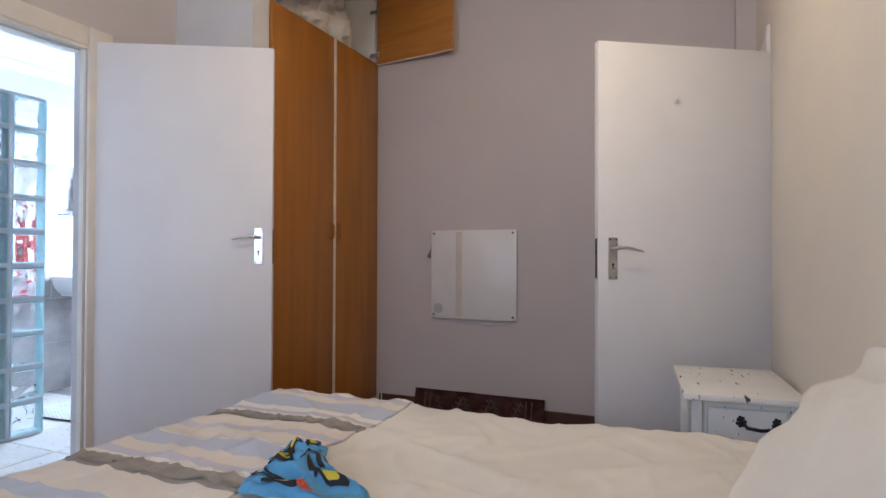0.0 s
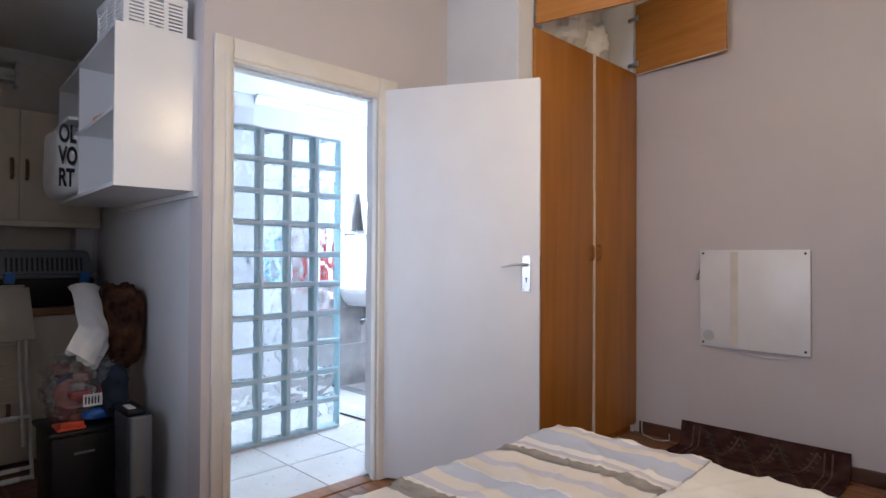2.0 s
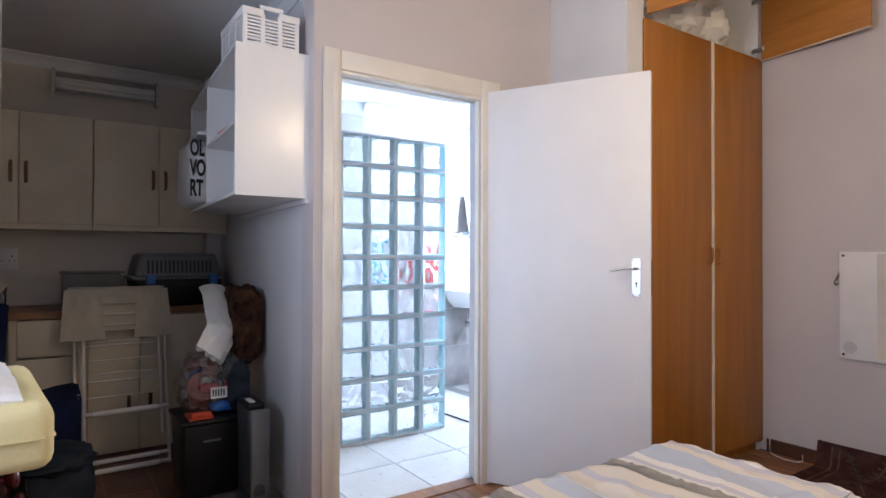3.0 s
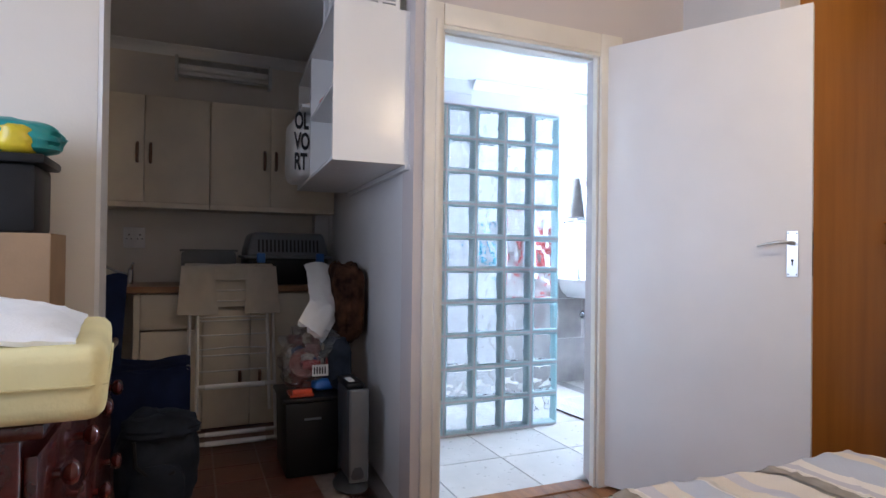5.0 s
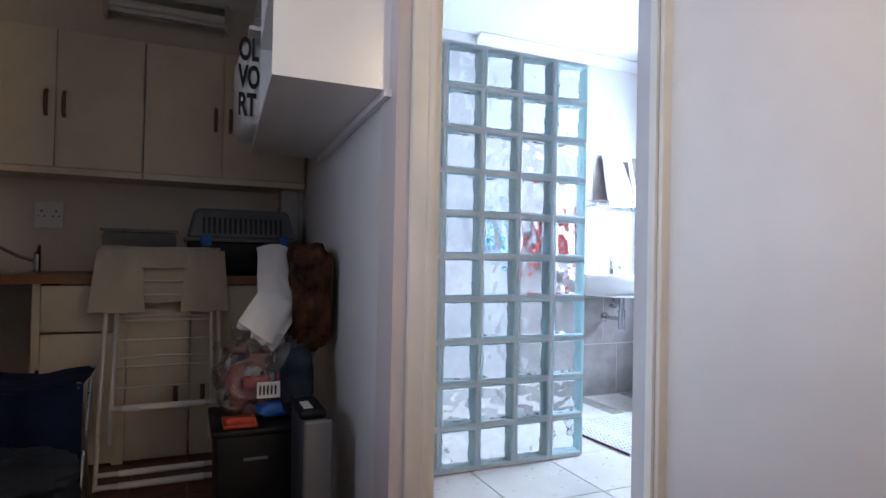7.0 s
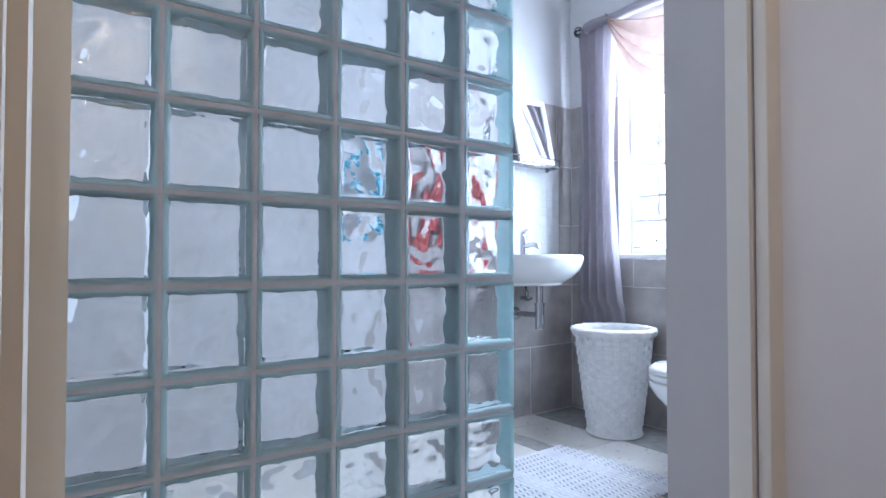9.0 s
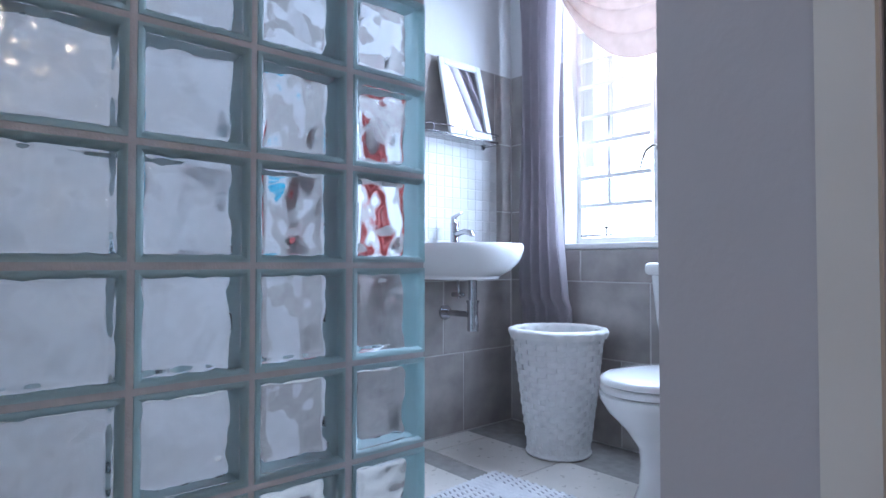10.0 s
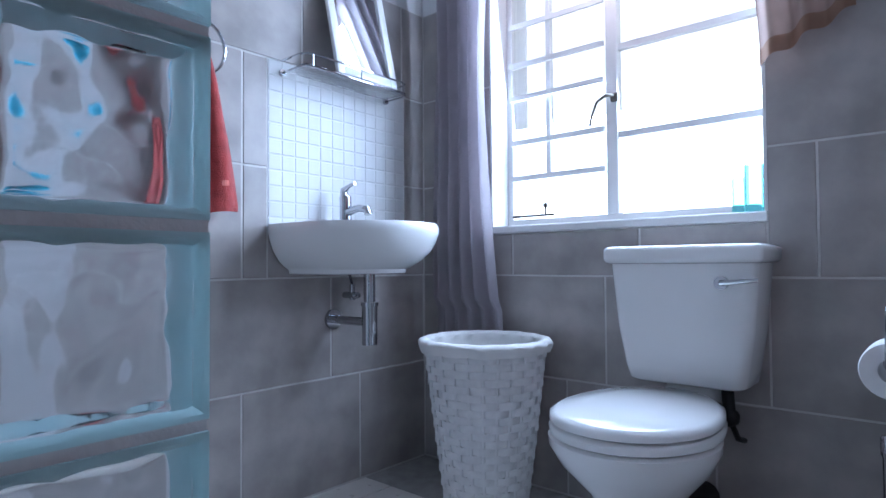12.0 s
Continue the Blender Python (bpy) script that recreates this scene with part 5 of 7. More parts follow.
# bottles on the sill
for i, (xx, hh, r) in enumerate(((0.118, 0.135, 0.021), (0.160, 0.175, 0.026))):
    b = thing("soap_bottle", "clear bottle of turquoise liquid soap on the window sill" if i else "small clear pump bottle of turquoise soap on the sill", "bottle", at=(xx, 1.585 - 0.01 * i, WZ0 + 0.001))
    part("liquid", lathe(bmesh.new(), [(r * 0.93, 0.003), (r * 0.95, hh * 0.8)], n=18), M_SOAP, b, smooth=40)
    o = part("bottle", lathe(bmesh.new(), [(r, 0.0), (r * 1.03, 0.01), (r * 1.03, hh * 0.82), (r * 0.7, hh), (r * 0.42, hh * 1.06), (r * 0.42, hh * 1.14)], n=18), M_CLEAR, b, smooth=40)
    o.visible_shadow = False
    bm = lathe(bmesh.new(), [(r * 0.5, hh * 1.12), (r * 0.5, hh * 1.25), (r * 0.2, hh * 1.27), (r * 0.2, hh * 1.45)], n=14)
    tube(bm, [(0, 0, hh * 1.44), (-r * 0.9, -r * 0.5, hh * 1.44), (-r * 1.4, -r * 0.7, hh * 1.38)], r * 0.18, 6)
    part("pump", bm, M_CLEARBOX, b, smooth=40)

# towels
def towel(name, label, x, y0, y1, z0, z1, mat, axis, ring=None):
    t = thing(name, label, "towel")
    w = y1 - y0
    def f(u, v):
        a = (0.22 + 0.78 * min(1, v * 1.05) ** 0.8) if axis == "ring" else (0.80 + 0.2 * v)
        yy = (y0 + y1) / 2 + (u - 0.5) * w * a
        off = 0.014 * math.sin(u * 15 + 1.5 * v) * (1.1 - 0.4 * v) + 0.008 * noise.noise(Vector((u * 4, v * 4, 2)))
        return Vector((x + off, yy, z1 + (z0 - z1) * v - 0.012 * math.sin(u * 5)))
    part("cloth", sheet(bmesh.new(), f, 40, 40, 0.012), mat, t, smooth=True)
    part("border_band", sheet(bmesh.new(), lambda u, v: f(0.01 + 0.98 * u, 0.80 + 0.035 * v) + Vector((0.0085 if axis == "ring" else -0.009, 0, 0)), 40, 3, 0.004), M_BAND, t, "smooth woven band")
    return t


towel("coral_hand_towel", "small coral red hand towel hanging from a ring", XB + 0.045, 0.355, 0.625, 0.955, 1.410, M_CORAL, "ring")
tr = thing("towel_ring", "chrome towel ring fixed to the tiled wall", "towel ring")
bm = tube(bmesh.new(), [(XB + 0.040, 0.505 + 0.085 * math.cos(2 * math.pi * j / 24), 1.450 + 0.085 * math.sin(2 * math.pi * j / 24)) for j in range(24)], 0.005, 8, closed=True)
part("ring", bm, M_CHROME, tr, smooth=True)
part("mount", tube(bmesh.new(), [(XB + 0.001, 0.505, 1.540), (XB + 0.04, 0.505, 1.535)], 0.013, 12), M_CHROME, tr, smooth=40)
rt = thing("red_bath_towel", "thick dark red bath towel hanging bunched on a hook", "towel")
TWX, TWY = 0.706, 0.278
def bunch(u, v):
    a = 2 * math.pi * u
    k = 0.60 + 0.40 * min(1, v * 1.3) + 0.14 * math.exp(-((v - 0.82) / 0.12) ** 2)
    fold = 1 + 0.20 * math.sin(a * 5 + 1.4 * v + 0.6) + 0.12 * noise.noise(Vector((math.cos(a) * 2, math.sin(a) * 2, v * 3)))
    z = 1.82 - (1.075 + 0.045 * math.sin(a * 2 + 0.8)) * v
    return Vector((TWX + 0.074 * k * fold * math.cos(a), TWY + 0.140 * k * fold * math.sin(a), z))
part("cloth", sheet(bmesh.new(), bunch, 80, 60), M_RED, rt, smooth=170)
part("border_band", sheet(bmesh.new(), lambda u, v: (lambda p: Vector((TWX + (p.x - TWX) * 1.03, TWY + (p.y - TWY) * 1.03, p.z)))(bunch(u, 0.66 + 0.035 * v)), 80, 3), M_CORAL, rt, "paler woven band", smooth=170)
part("bottom", sheet(bmesh.new(), lambda u, v: bunch(u, 1.0).lerp(Vector((TWX, TWY, 0.765)), v), 80, 4), M_RED, rt, smooth=170)
hk = thing("towel_hook", "chrome hook on the tiled wall", "hook")
part("hook", tube(bmesh.new(), [(0.799, 0.268, 1.84), (0.74, 0.268, 1.83), (0.700, 0.268, 1.815), (0.684, 0.268, 1.84)], 0.007, 8), M_CHROME, hk, smooth=True)

# toilet roll and brush
rl = thing("toilet_roll", "white toilet paper roll on a chrome wall holder", "toilet roll")
bm = bmesh.new()
n = 28
rings = []
for r, y in ((0.021, 0.93), (0.047, 0.93), (0.049, 0.935), (0.049, 1.025), (0.047, 1.03), (0.021, 1.03)):
    rings.append([bm.verts.new((0.512 + r * math.cos(2 * math.pi * j / n), y, 0.617 + r * math.sin(2 * math.pi * j / n))) for j in range(n)])
for a, b in zip(rings, rings[1:] + rings[:1]):
    for j in range(n):
        bm.faces.new((a[j], a[(j + 1) % n], b[(j + 1) % n], b[j]))
part("paper", bm, M_PAPER, rl, smooth=40)
bm = tube(bmesh.new(), [(0.644, 0.917, 0.735), (0.520, 0.917, 0.735), (0.510, 0.917, 0.725), (0.508, 0.917, 0.640), (0.508, 0.924, 0.632), (0.508, 1.045, 0.632)], 0.006, 8)
part("holder", bm, M_CHROME, rl, smooth=True)
tbz = thing("toilet_brush", "chrome toilet brush standing in a white holder", "toilet brush", at=(0.480, 1.24, 0))
part("holder_cup", lathe(bmesh.new(), [(0.048, 0.0), (0.052, 0.01), (0.050, 0.235), (0.044, 0.240)], n=22), M_PORCELAIN, tbz, smooth=40)
part("collar", lathe(bmesh.new(), [(0.052, 0.241), (0.054, 0.249), (0.020, 0.265), (0.012, 0.28)], n=22), M_CHROME, tbz, smooth=40)
part("handle", lathe(bmesh.new(), [(0.010, 0.27), (0.010, 0.39), (0.013, 0.395), (0.013, 0.43), (0.008, 0.436)], n=14), M_CHROME, tbz, smooth=40)

# bath mat
mt = thing("bath_mat", "pale woven bath mat with a dark bound edge", "bath mat", at=(-0.255, 0.555, 0.0), rz=4)
def mat_weave(u, v):
    x, y = -0.32 + 0.64 * u, -0.33 + 0.66 * v
    zig = abs((x / 0.020) % 2 - 1) * 0.010
    rib = 0.5 + 0.5 * math.sin((y + zig) / 0.024 * 2 * math.pi)
    return Vector((x, y, 0.006 + 0.007 * rib))
bm = sheet(bmesh.new(), mat_weave, 128, 220)
for f in bm.faces:
    c = f.calc_center_median()
    zig, band = abs((c.x / 0.020) % 2 - 1) * 0.010, math.sin((c.y + 0.05) * 19)
    if math.sin((c.y + zig) / 0.024 * 2 * math.pi) < -0.45 and band > -0.55:
        f.material_index = 1
part("weave", bm, [M_MAT, M_MATGREY], mt, smooth=True)
part("edging", box(-0.325, 0.325, -0.340, -0.328, 0.002, 0.012, bevel=0.003), M_DARKWOOD, mt, "dark stitched edge")

cd = thing("ceiling_lamp", "round white ceiling lamp in the bathroom, unlit", "lamp", at=(-0.06, -0.24, H_LOW))
part("base_ring", lathe(bmesh.new(), [(0.13, -0.018), (0.135, -0.012), (0.135, -0.001)], n=28), M_GLOSS, cd, smooth=40)
part("dome", lathe(bmesh.new(), [(0.004, -0.085), (0.05, -0.080), (0.09, -0.060), (0.115, -0.034), (0.122, -0.019)], n=28), M_PORCELAIN, cd, smooth=60)

# turquoise back scrubber hanging in the shower, seen through the glass
sc = thing("back_scrubber", "string of turquoise net puffs hanging on the shower wall", "scrubber")
part("cord", tube(bmesh.new(), [(XB + 0.002, 0.045, 1.50), (XB + 0.03, 0.05, 1.47), (XB + 0.035, 0.05, 1.04)], 0.004, 6), M_CABLE, sc, smooth=True)
for k in range(4):
    part("puff", blob(bmesh.new(), (XB + 0.060, 0.050 + 0.03 * math.sin(k * 2.2), 1.36 - 0.095 * k), (0.042, 0.044, 0.040), 14, 0.18, 5, k, 2.0), M_PUFF, sc, smooth=True)

# ---- tiles ----
def tile_mesh(name, w, h, d, mat, bev=0.003):
    """A tile with bevelled face: width along x, height along z, its face towards -y."""
    bm = bmesh.new()
    a = [bm.verts.new(p) for p in ((0, 0, 0), (w, 0, 0), (w, 0, h), (0, 0, h))]
    b = [bm.verts.new(p) for p in ((0, -d + bev, 0), (w, -d + bev, 0), (w, -d + bev, h), (0, -d + bev, h))]
    c = [bm.verts.new(p) for p in ((bev, -d, bev), (w - bev, -d, bev), (w - bev, -d, h - bev), (bev, -d, h - bev))]
    for p, q in ((a, b), (b, c)):
        for i in range(4):
            bm.faces.new((p[i], p[(i + 1) % 4], q[(i + 1) % 4], q[i]))
    bm.faces.new(c)
    return link_mesh(name, bm, mat)


tile_cache = {}


def tile_wall(name, origin, ux, length, rows, pitch_w, starts, label, holes=(), mat=M_TILE, grout=0.004):
    """Courses of tiles on an upright wall; ux: the course's direction; the face is to the left of it turned back."""
    w = thing(name, label, "wall tiles", kind="structure")
    o, ux = Vector(origin), Vector(ux)
    rz = math.atan2(ux.y, ux.x)
    for (z0, z1), s in zip(rows, starts):
        cuts = [0.0]
        p = s
        while p < length:
            if p > 0.02:
                cuts.append(p)
            p += pitch_w
        cuts.append(length)
        for a, b in zip(cuts, cuts[1:]):
            pieces = [(a, b, z0, z1)]
            for h0, h1, g0, g1 in holes:
                nxt = []
                for a_, b_, c_, d_ in pieces:
                    if b_ <= h0 or a_ >= h1 or d_ <= g0 or c_ >= g1:
                        nxt.append((a_, b_, c_, d_))
                        continue
                    if a_ < h0: nxt.append((a_, h0, c_, d_))
                    if b_ > h1: nxt.append((h1, b_, c_, d_))
                    if c_ < g0: nxt.append((max(a_, h0), min(b_, h1), c_, g0))
                    if d_ > g1: nxt.append((max(a_, h0), min(b_, h1), g1, d_))
                pieces = nxt
            for a_, b_, c_, d_ in pieces:
                ww, hh = b_ - a_ - grout, d_ - c_ - grout
                if ww < 0.01 or hh < 0.01:
                    continue
                key = (round(ww, 3), round(hh, 3), mat.name)
                if key not in tile_cache:
                    tile_cache[key] = tile_mesh("tile", ww, hh, 0.012, mat)
                t = new("tile", tile_cache[key])
                t.parent = w
                q = o + ux * (a_ + grout / 2)
                t.matrix_basis = Matrix.Translation((q.x, q.y, c_ + grout / 2)) @ Matrix.Rotation(rz, 4, "Z")
    return w


TR = [(0.004, 0.40), (0.40, 0.76), (0.76, 1.125), (1.125, 1.49), (1.49, 1.865)]
PW = 0.487
# grout beds a little behind the faces
structure("grout_basin_wall", box(XB - 0.012, XB - 0.002, YP, YB + 0.010, 0, 1.865), M_GROUT, "pale grout between the wall tiles", "grout")
bm = bmesh.new()
bx(bm, XB - 0.002, 0.645, YB + 0.002, YB + 0.012, 0, WZ0 - 0.03)
bx(bm, XB - 0.002, WX0 - 0.002, YB + 0.002, YB + 0.012, WZ0 - 0.03, 1.865)
bx(bm, WX1 + 0.003, 0.645, YB + 0.002, YB + 0.012, WZ0 - 0.03, 1.865)
structure("grout_window_wall", bm, M_GROUT, "pale grout between the wall tiles", "grout")
wx = lambda x: x - XB
tile_wall("wall_tiles_window", (XB, YB + 0.012, 0), (1, 0, 0), 0.645 - XB, TR, PW, [wx(0.059) % PW, wx(-0.281) % PW, wx(-0.648) % PW, wx(-0.92) % PW, wx(-0.30) % PW], "taupe ceramic tiles with pale grout on the window wall", [(wx(WX0), wx(WX1), WZ0 - 0.03, 3)])
MY0, MY1, MZ0, MZ1 = 0.763, 1.398, 0.91, 1.49
wy = lambda y: y - 0.18
tile_wall("wall_tiles_basin", (XB - 0.012, 0.18, 0), (0, 1, 0), YB - 0.18, TR, PW, [wy(0.672) % PW, wy(1.023) % PW, wy(0.672) % PW, wy(0.672) % PW, wy(0.90) % PW], "taupe ceramic tiles with pale grout on the basin wall", [(wy(MY0), wy(MY1), MZ0, MZ1)])
# shower tiles use the lightened colour in place of more light there
tile_wall("wall_tiles_shower_low", (XB - 0.012, YP, 0), (0, 1, 0), 0.18 - YP, TR, PW, [0.2, 0.4, 0.2, 0.4, 0.2], "ceramic tiles on the shower wall, lightened to brighten the glass blocks", mat=M_TILELIFT)
structure("grout_shower_wall", box(XB - 0.012, XB - 0.002, YP, -0.13, 1.865, 2.50), M_GROUT, "pale grout between the shower tiles", "grout")
tile_wall("wall_tiles_shower", (XB - 0.012, YP, 0), (0, 1, 0), -0.13 - YP, [(1.865, 2.18), (2.18, 2.50)], PW, [0.2, 0.4], "ceramic tiles high on the shower wall, in the same lightened colour", mat=M_TILELIFT)
mo = thing("mosaic_splashback", "splashback of small white mosaic tiles above the basin", "mosaic", kind="structure")
part("mosaic_grout", box(XB - 0.0018, XB - 0.0012, MY0, MY1, MZ0, MZ1), M_GROUT_M, mo)
ms = tile_mesh("mosaic_tile", 0.049, 0.049, 0.0125, M_MOSAIC, 0.002)
for i in range(12):
    for j in range(11):
        t = new("mosaic_tile", ms)
        t.parent = mo
        t.matrix_basis = Matrix.Translation((XB - 0.012, MY0 + 0.0025 + 0.0527 * i, MZ1 - 0.052 - 0.0527 * j)) @ Matrix.Rotation(radians(90), 4, "Z")


def floor_tiles(name, x0, x1, y0, y1, ox, oy, pitch, top, mat, label, gap, grout_mat, grout_label, tname="tile"):
    f = thing(name, label, "floor", kind="structure")
    part("grout", box(x0, x1, y0, y1, top - 0.018, top - 0.0035), grout_mat, f, grout_label)
    xs = [x0] + [ox + pitch * k for k in range(-40, 40) if x0 + 0.01 < ox + pitch * k < x1 - 0.01] + [x1]
    ys = [y0] + [oy + pitch * k for k in range(-40, 40) if y0 + 0.01 < oy + pitch * k < y1 - 0.01] + [y1]
    for a, b in zip(xs, xs[1:]):
        for c, d in zip(ys, ys[1:]):
            w, h = b - a - gap, d - c - gap
            key = (round(w, 3), round(h, 3), mat.name)
            if key not in tile_cache:
                tile_cache[key] = tile_mesh(tname, w, h, 0.010, mat, 0.002)
            t = new(tname, tile_cache[key])
            t.parent = f
            t.matrix_basis = Matrix.Translation((a + gap / 2, c + gap / 2, top - 0.010)) @ Matrix.Rotation(radians(-90), 4, "X") @ Matrix.Scale(-1, 4, (0, 0, 1))
    return f


floor_tiles("floor_bathroom", XB - 0.012, 0.858, YP, YB + 0.012, 0.42, -0.665, 0.462, 0.0, M_FTILE, "pale cream ceramic floor tiles", 0.006, material("floor_grout", (0.34, 0.32, 0.30), 0.9, var=0.1, scale=20), "grey grout")
floor_tiles("floor_kitchen", XK, XW, YKL, YP - 0.004, 0.254, -1.936, 0.235, 0.0, M_TERRA, "dark terracotta quarry tiles", 0.007, M_GROUT_D, "brown grey grout", "quarry_tile")
# bedroom boards
fb = thing("floor_bedroom", "worn orange-brown wooden floorboards", "floor", kind="structure")
me_cache = {}
rnd = random.Random(11)
y = YS
while y < YN - 0.005:
    w = min(0.072, YN - y)
    x = XW + 0.001
    first = True
    while x < XE - 0.01:
        l = rnd.choice((0.7, 0.9, 1.1, 1.3)) if not first else rnd.choice((0.3, 0.5, 0.7, 0.9))
        first = False
        l = min(l, XE - x)
        key = (round(l, 2), round(w, 3))
        if key not in me_cache:
            me_cache[key] = tile_mesh("floorboard", l - 0.0015, w - 0.0015, 0.012, M_PARQUET, 0.0015)
        t = new("floorboard", me_cache[key])
        t.parent = fb
        t.matrix_basis = Matrix.Translation((x, y, -0.012)) @ Matrix.Rotation(radians(-90), 4, "X") @ Matrix.Scale(-1, 4, (0, 0, 1))
        x += l
    y += 0.072

# ---- kitchenette ----
XC = -0.95
def wall_cupboard(y0, split, y1, label):
    c = thing("wall_cupboard", label, "cupboard", group="kitchenette wall cupboards")
    part("carcass", box(XK + 0.001, XC - 0.020, y0 + 0.001, y1 - 0.001, 1.432, 2.175), M_CUPBOARD, c)
    part("plinth_rail", box(XC - 0.0195, XC - 0.004, y0 + 0.001, y1 - 0.001, 1.432, 1.463), M_CUPBOARD, c)
    for a, b, hy in ((y0 + 0.004, split - 0.002, split - 0.040), (split + 0.002, y1 - 0.004, split + 0.038)):
        d = part("door", box(XC - 0.019, XC, a, b, 1.467, 2.168, bevel=0.003), M_CUPBOARD, c, smooth=30)
        part("handle", tube(bmesh.new(), [(XC, hy, 1.728), (XC + 0.020, hy, 1.738), (XC + 0.024, hy, 1.79), (XC + 0.020, hy, 1.842), (XC, hy, 1.852)], [0.010, 0.010, 0.011, 0.010, 0.010], 8), M_BROWNHANDLE, d, "brown wooden pull", smooth=True)
    return c


wall_cupboard(-2.985, -2.582, -2.181, "cream painted wall cupboard with two doors and brown handles")
wall_cupboard(-2.179, -1.782, side_y(-0.95) - 0.012, "cream painted wall cupboard with two doors and brown handles")
XF = -0.70
wt = solid("worktop", prism(bmesh.new(), [(XK + 0.001, YKL + 0.001), (XF + 0.03, YKL + 0.001), (XF + 0.03, side_y(XF + 0.03) - 0.002), (XK + 0.001, side_y(XK) - 0.002)], 0.885, 0.925), M_WORKTOP, "brown wooden kitchenette worktop", "worktop")


def base_unit(y0, y1, label, drawer, doors):
    c = thing("base_cupboard", label, "cupboard", group="kitchenette base cupboards")
    bm = bmesh.new()
    bx(bm, XK + 0.002, XF - 0.02, y0, y0 + 0.018, 0, 0.884)
    bx(bm, XK + 0.002, XF - 0.02, y1 - 0.018, y1, 0, 0.884)
    bx(bm, XK + 0.002, XF - 0.02, y0 + 0.018, y1 - 0.018, 0.08, 0.098)
    bx(bm, XK + 0.002, XK + 0.012, y0 + 0.018, y1 - 0.018, 0.098, 0.884)
    part("carcass", bm, M_CUPBOARD, c)
    part("stile", box(XF - 0.02, XF, y0, y0 + 0.035, 0.0, 0.884), M_CUPBOARD, c)
    part("stile", box(XF - 0.02, XF, y1 - 0.012, y1, 0.0, 0.884), M_CUPBOARD, c)
    if drawer:
        part("drawer", box(XF - 0.018, XF + 0.012, y0 + 0.038, y1 - 0.014, 0.655, 0.875, bevel=0.004), M_CUPBOARD, c, smooth=30)
    n = len(doors)
    for k, (a, b) in enumerate(doors):
        d = part("door", box(XF - 0.018, XF + 0.012, a, b, 0.015, 0.645 if drawer else 0.875, bevel=0.004), M_CUPBOARD, c, smooth=30)
        if n == 1:
            part("catch", blob(bmesh.new(), (XF + 0.012, y0 + 0.030, 0.47), (0.010, 0.008, 0.014), 6, 0.2), M_IRON, d, "small dark cupboard catch")
        else:
            hy = (b - 0.06) if k == 0 else (a + 0.06)
            part("handle", tube(bmesh.new(), [(XF + 0.012, hy, 0.27), (XF + 0.033, hy, 0.28), (XF + 0.036, hy, 0.32), (XF + 0.033, hy, 0.36), (XF + 0.012, hy, 0.37)], 0.011, 8), M_BROWNHANDLE, d, "brown wooden pull", smooth=True)
    return c


base_unit(-2.610, -2.255, "cream painted base cupboard with a drawer", True, [(-2.572, -2.269)])
base_unit(-2.253, side_y(XF) - 0.006, "cream painted base cupboard with two doors", False, [(-2.214, -1.928), (-1.924, side_y(XF) - 0.020)])
sk = thing("kitchen_sink", "stainless sink bowl with a swan neck tap set in the worktop", "sink")
part("bowl_rim", bx(box(XK + 0.10, XF - 0.06, -2.98, -2.70, 0.9255, 0.931, bevel=0.002), XK + 0.13, XF - 0.09, -2.95, -2.73, 0.931, 0.932), M_STEEL, sk)
bm = tube(bmesh.new(), [(-1.02, -2.655, 0.925), (-1.02, -2.655, 1.02)], 0.018, 12)
tube(bm, [(-1.02, -2.655, 1.02), (-1.00, -2.645, 1.045), (-0.96, -2.635, 1.065)], [0.017, 0.010, 0.006], 10)
tube(bm, [(-1.02, -2.665, 0.985), (-1.02, -2.74, 1.01), (-1.02, -2.84, 1.065), (-1.02, -2.89, 1.075), (-1.02, -2.90, 1.055)], 0.009, 10)
part("tap", bm, M_CHROME, sk, "chrome mixer tap", smooth=40)
so = thing("power_socket", "white double wall socket", "socket")
part("plate", box(XK + 0.0005, XK + 0.012, -2.725, -2.588, 1.165, 1.31, bevel=0.004), M_LAMINATE, so, smooth=30)
for cy in (-2.69, -2.622):
    bm = bmesh.new()
    for dy, dz, r in ((0, 0.022, 0.0055), (-0.014, -0.006, 0.0045), (0.014, -0.006, 0.0045)):
        tube(bm, [(XK + 0.011, cy + dy, 1.235 + dz), (XK + 0.0128, cy + dy, 1.235 + dz)], r, 10)
    part("socket_holes", bm, M_INK, so)
lf = thing("fluorescent_fitting", "unlit fluorescent batten light on the kitchenette wall", "light fitting")
part("batten", box(XK + 0.001, XK + 0.045, -2.393, -1.775, 2.415, 2.490, bevel=0.006), M_TUBE, lf, smooth=30)
bm = bmesh.new()
for z0, z1 in ((2.490, 2.520), (2.415, 2.385)):
    sheet(bm, lambda u, v: Vector((XK + 0.030 + 0.045 * v, -2.393 + 0.618 * u, z0 + (z1 - z0) * v)), 2, 3, 0.003)
part("reflector", bm, M_STEEL, lf, "white folded metal reflector")
part("tube", tube(bmesh.new(), [(XK + 0.070, -2.390, 2.450), (XK + 0.070, -1.780, 2.450)], 0.019, 12), M_TUBE, lf, smooth=40)
for yy in (-2.415, -1.775):
    part("end_cap", box(XK + 0.001, XK + 0.090, yy, yy + 0.022, 2.368, 2.538, bevel=0.004), M_STEEL, lf)

# open shelf unit on the side wall
SX0, SXM, SX1, SYA, SZA, SZB = -0.45, 0.12, 0.905, -1.752, 1.540, 2.222


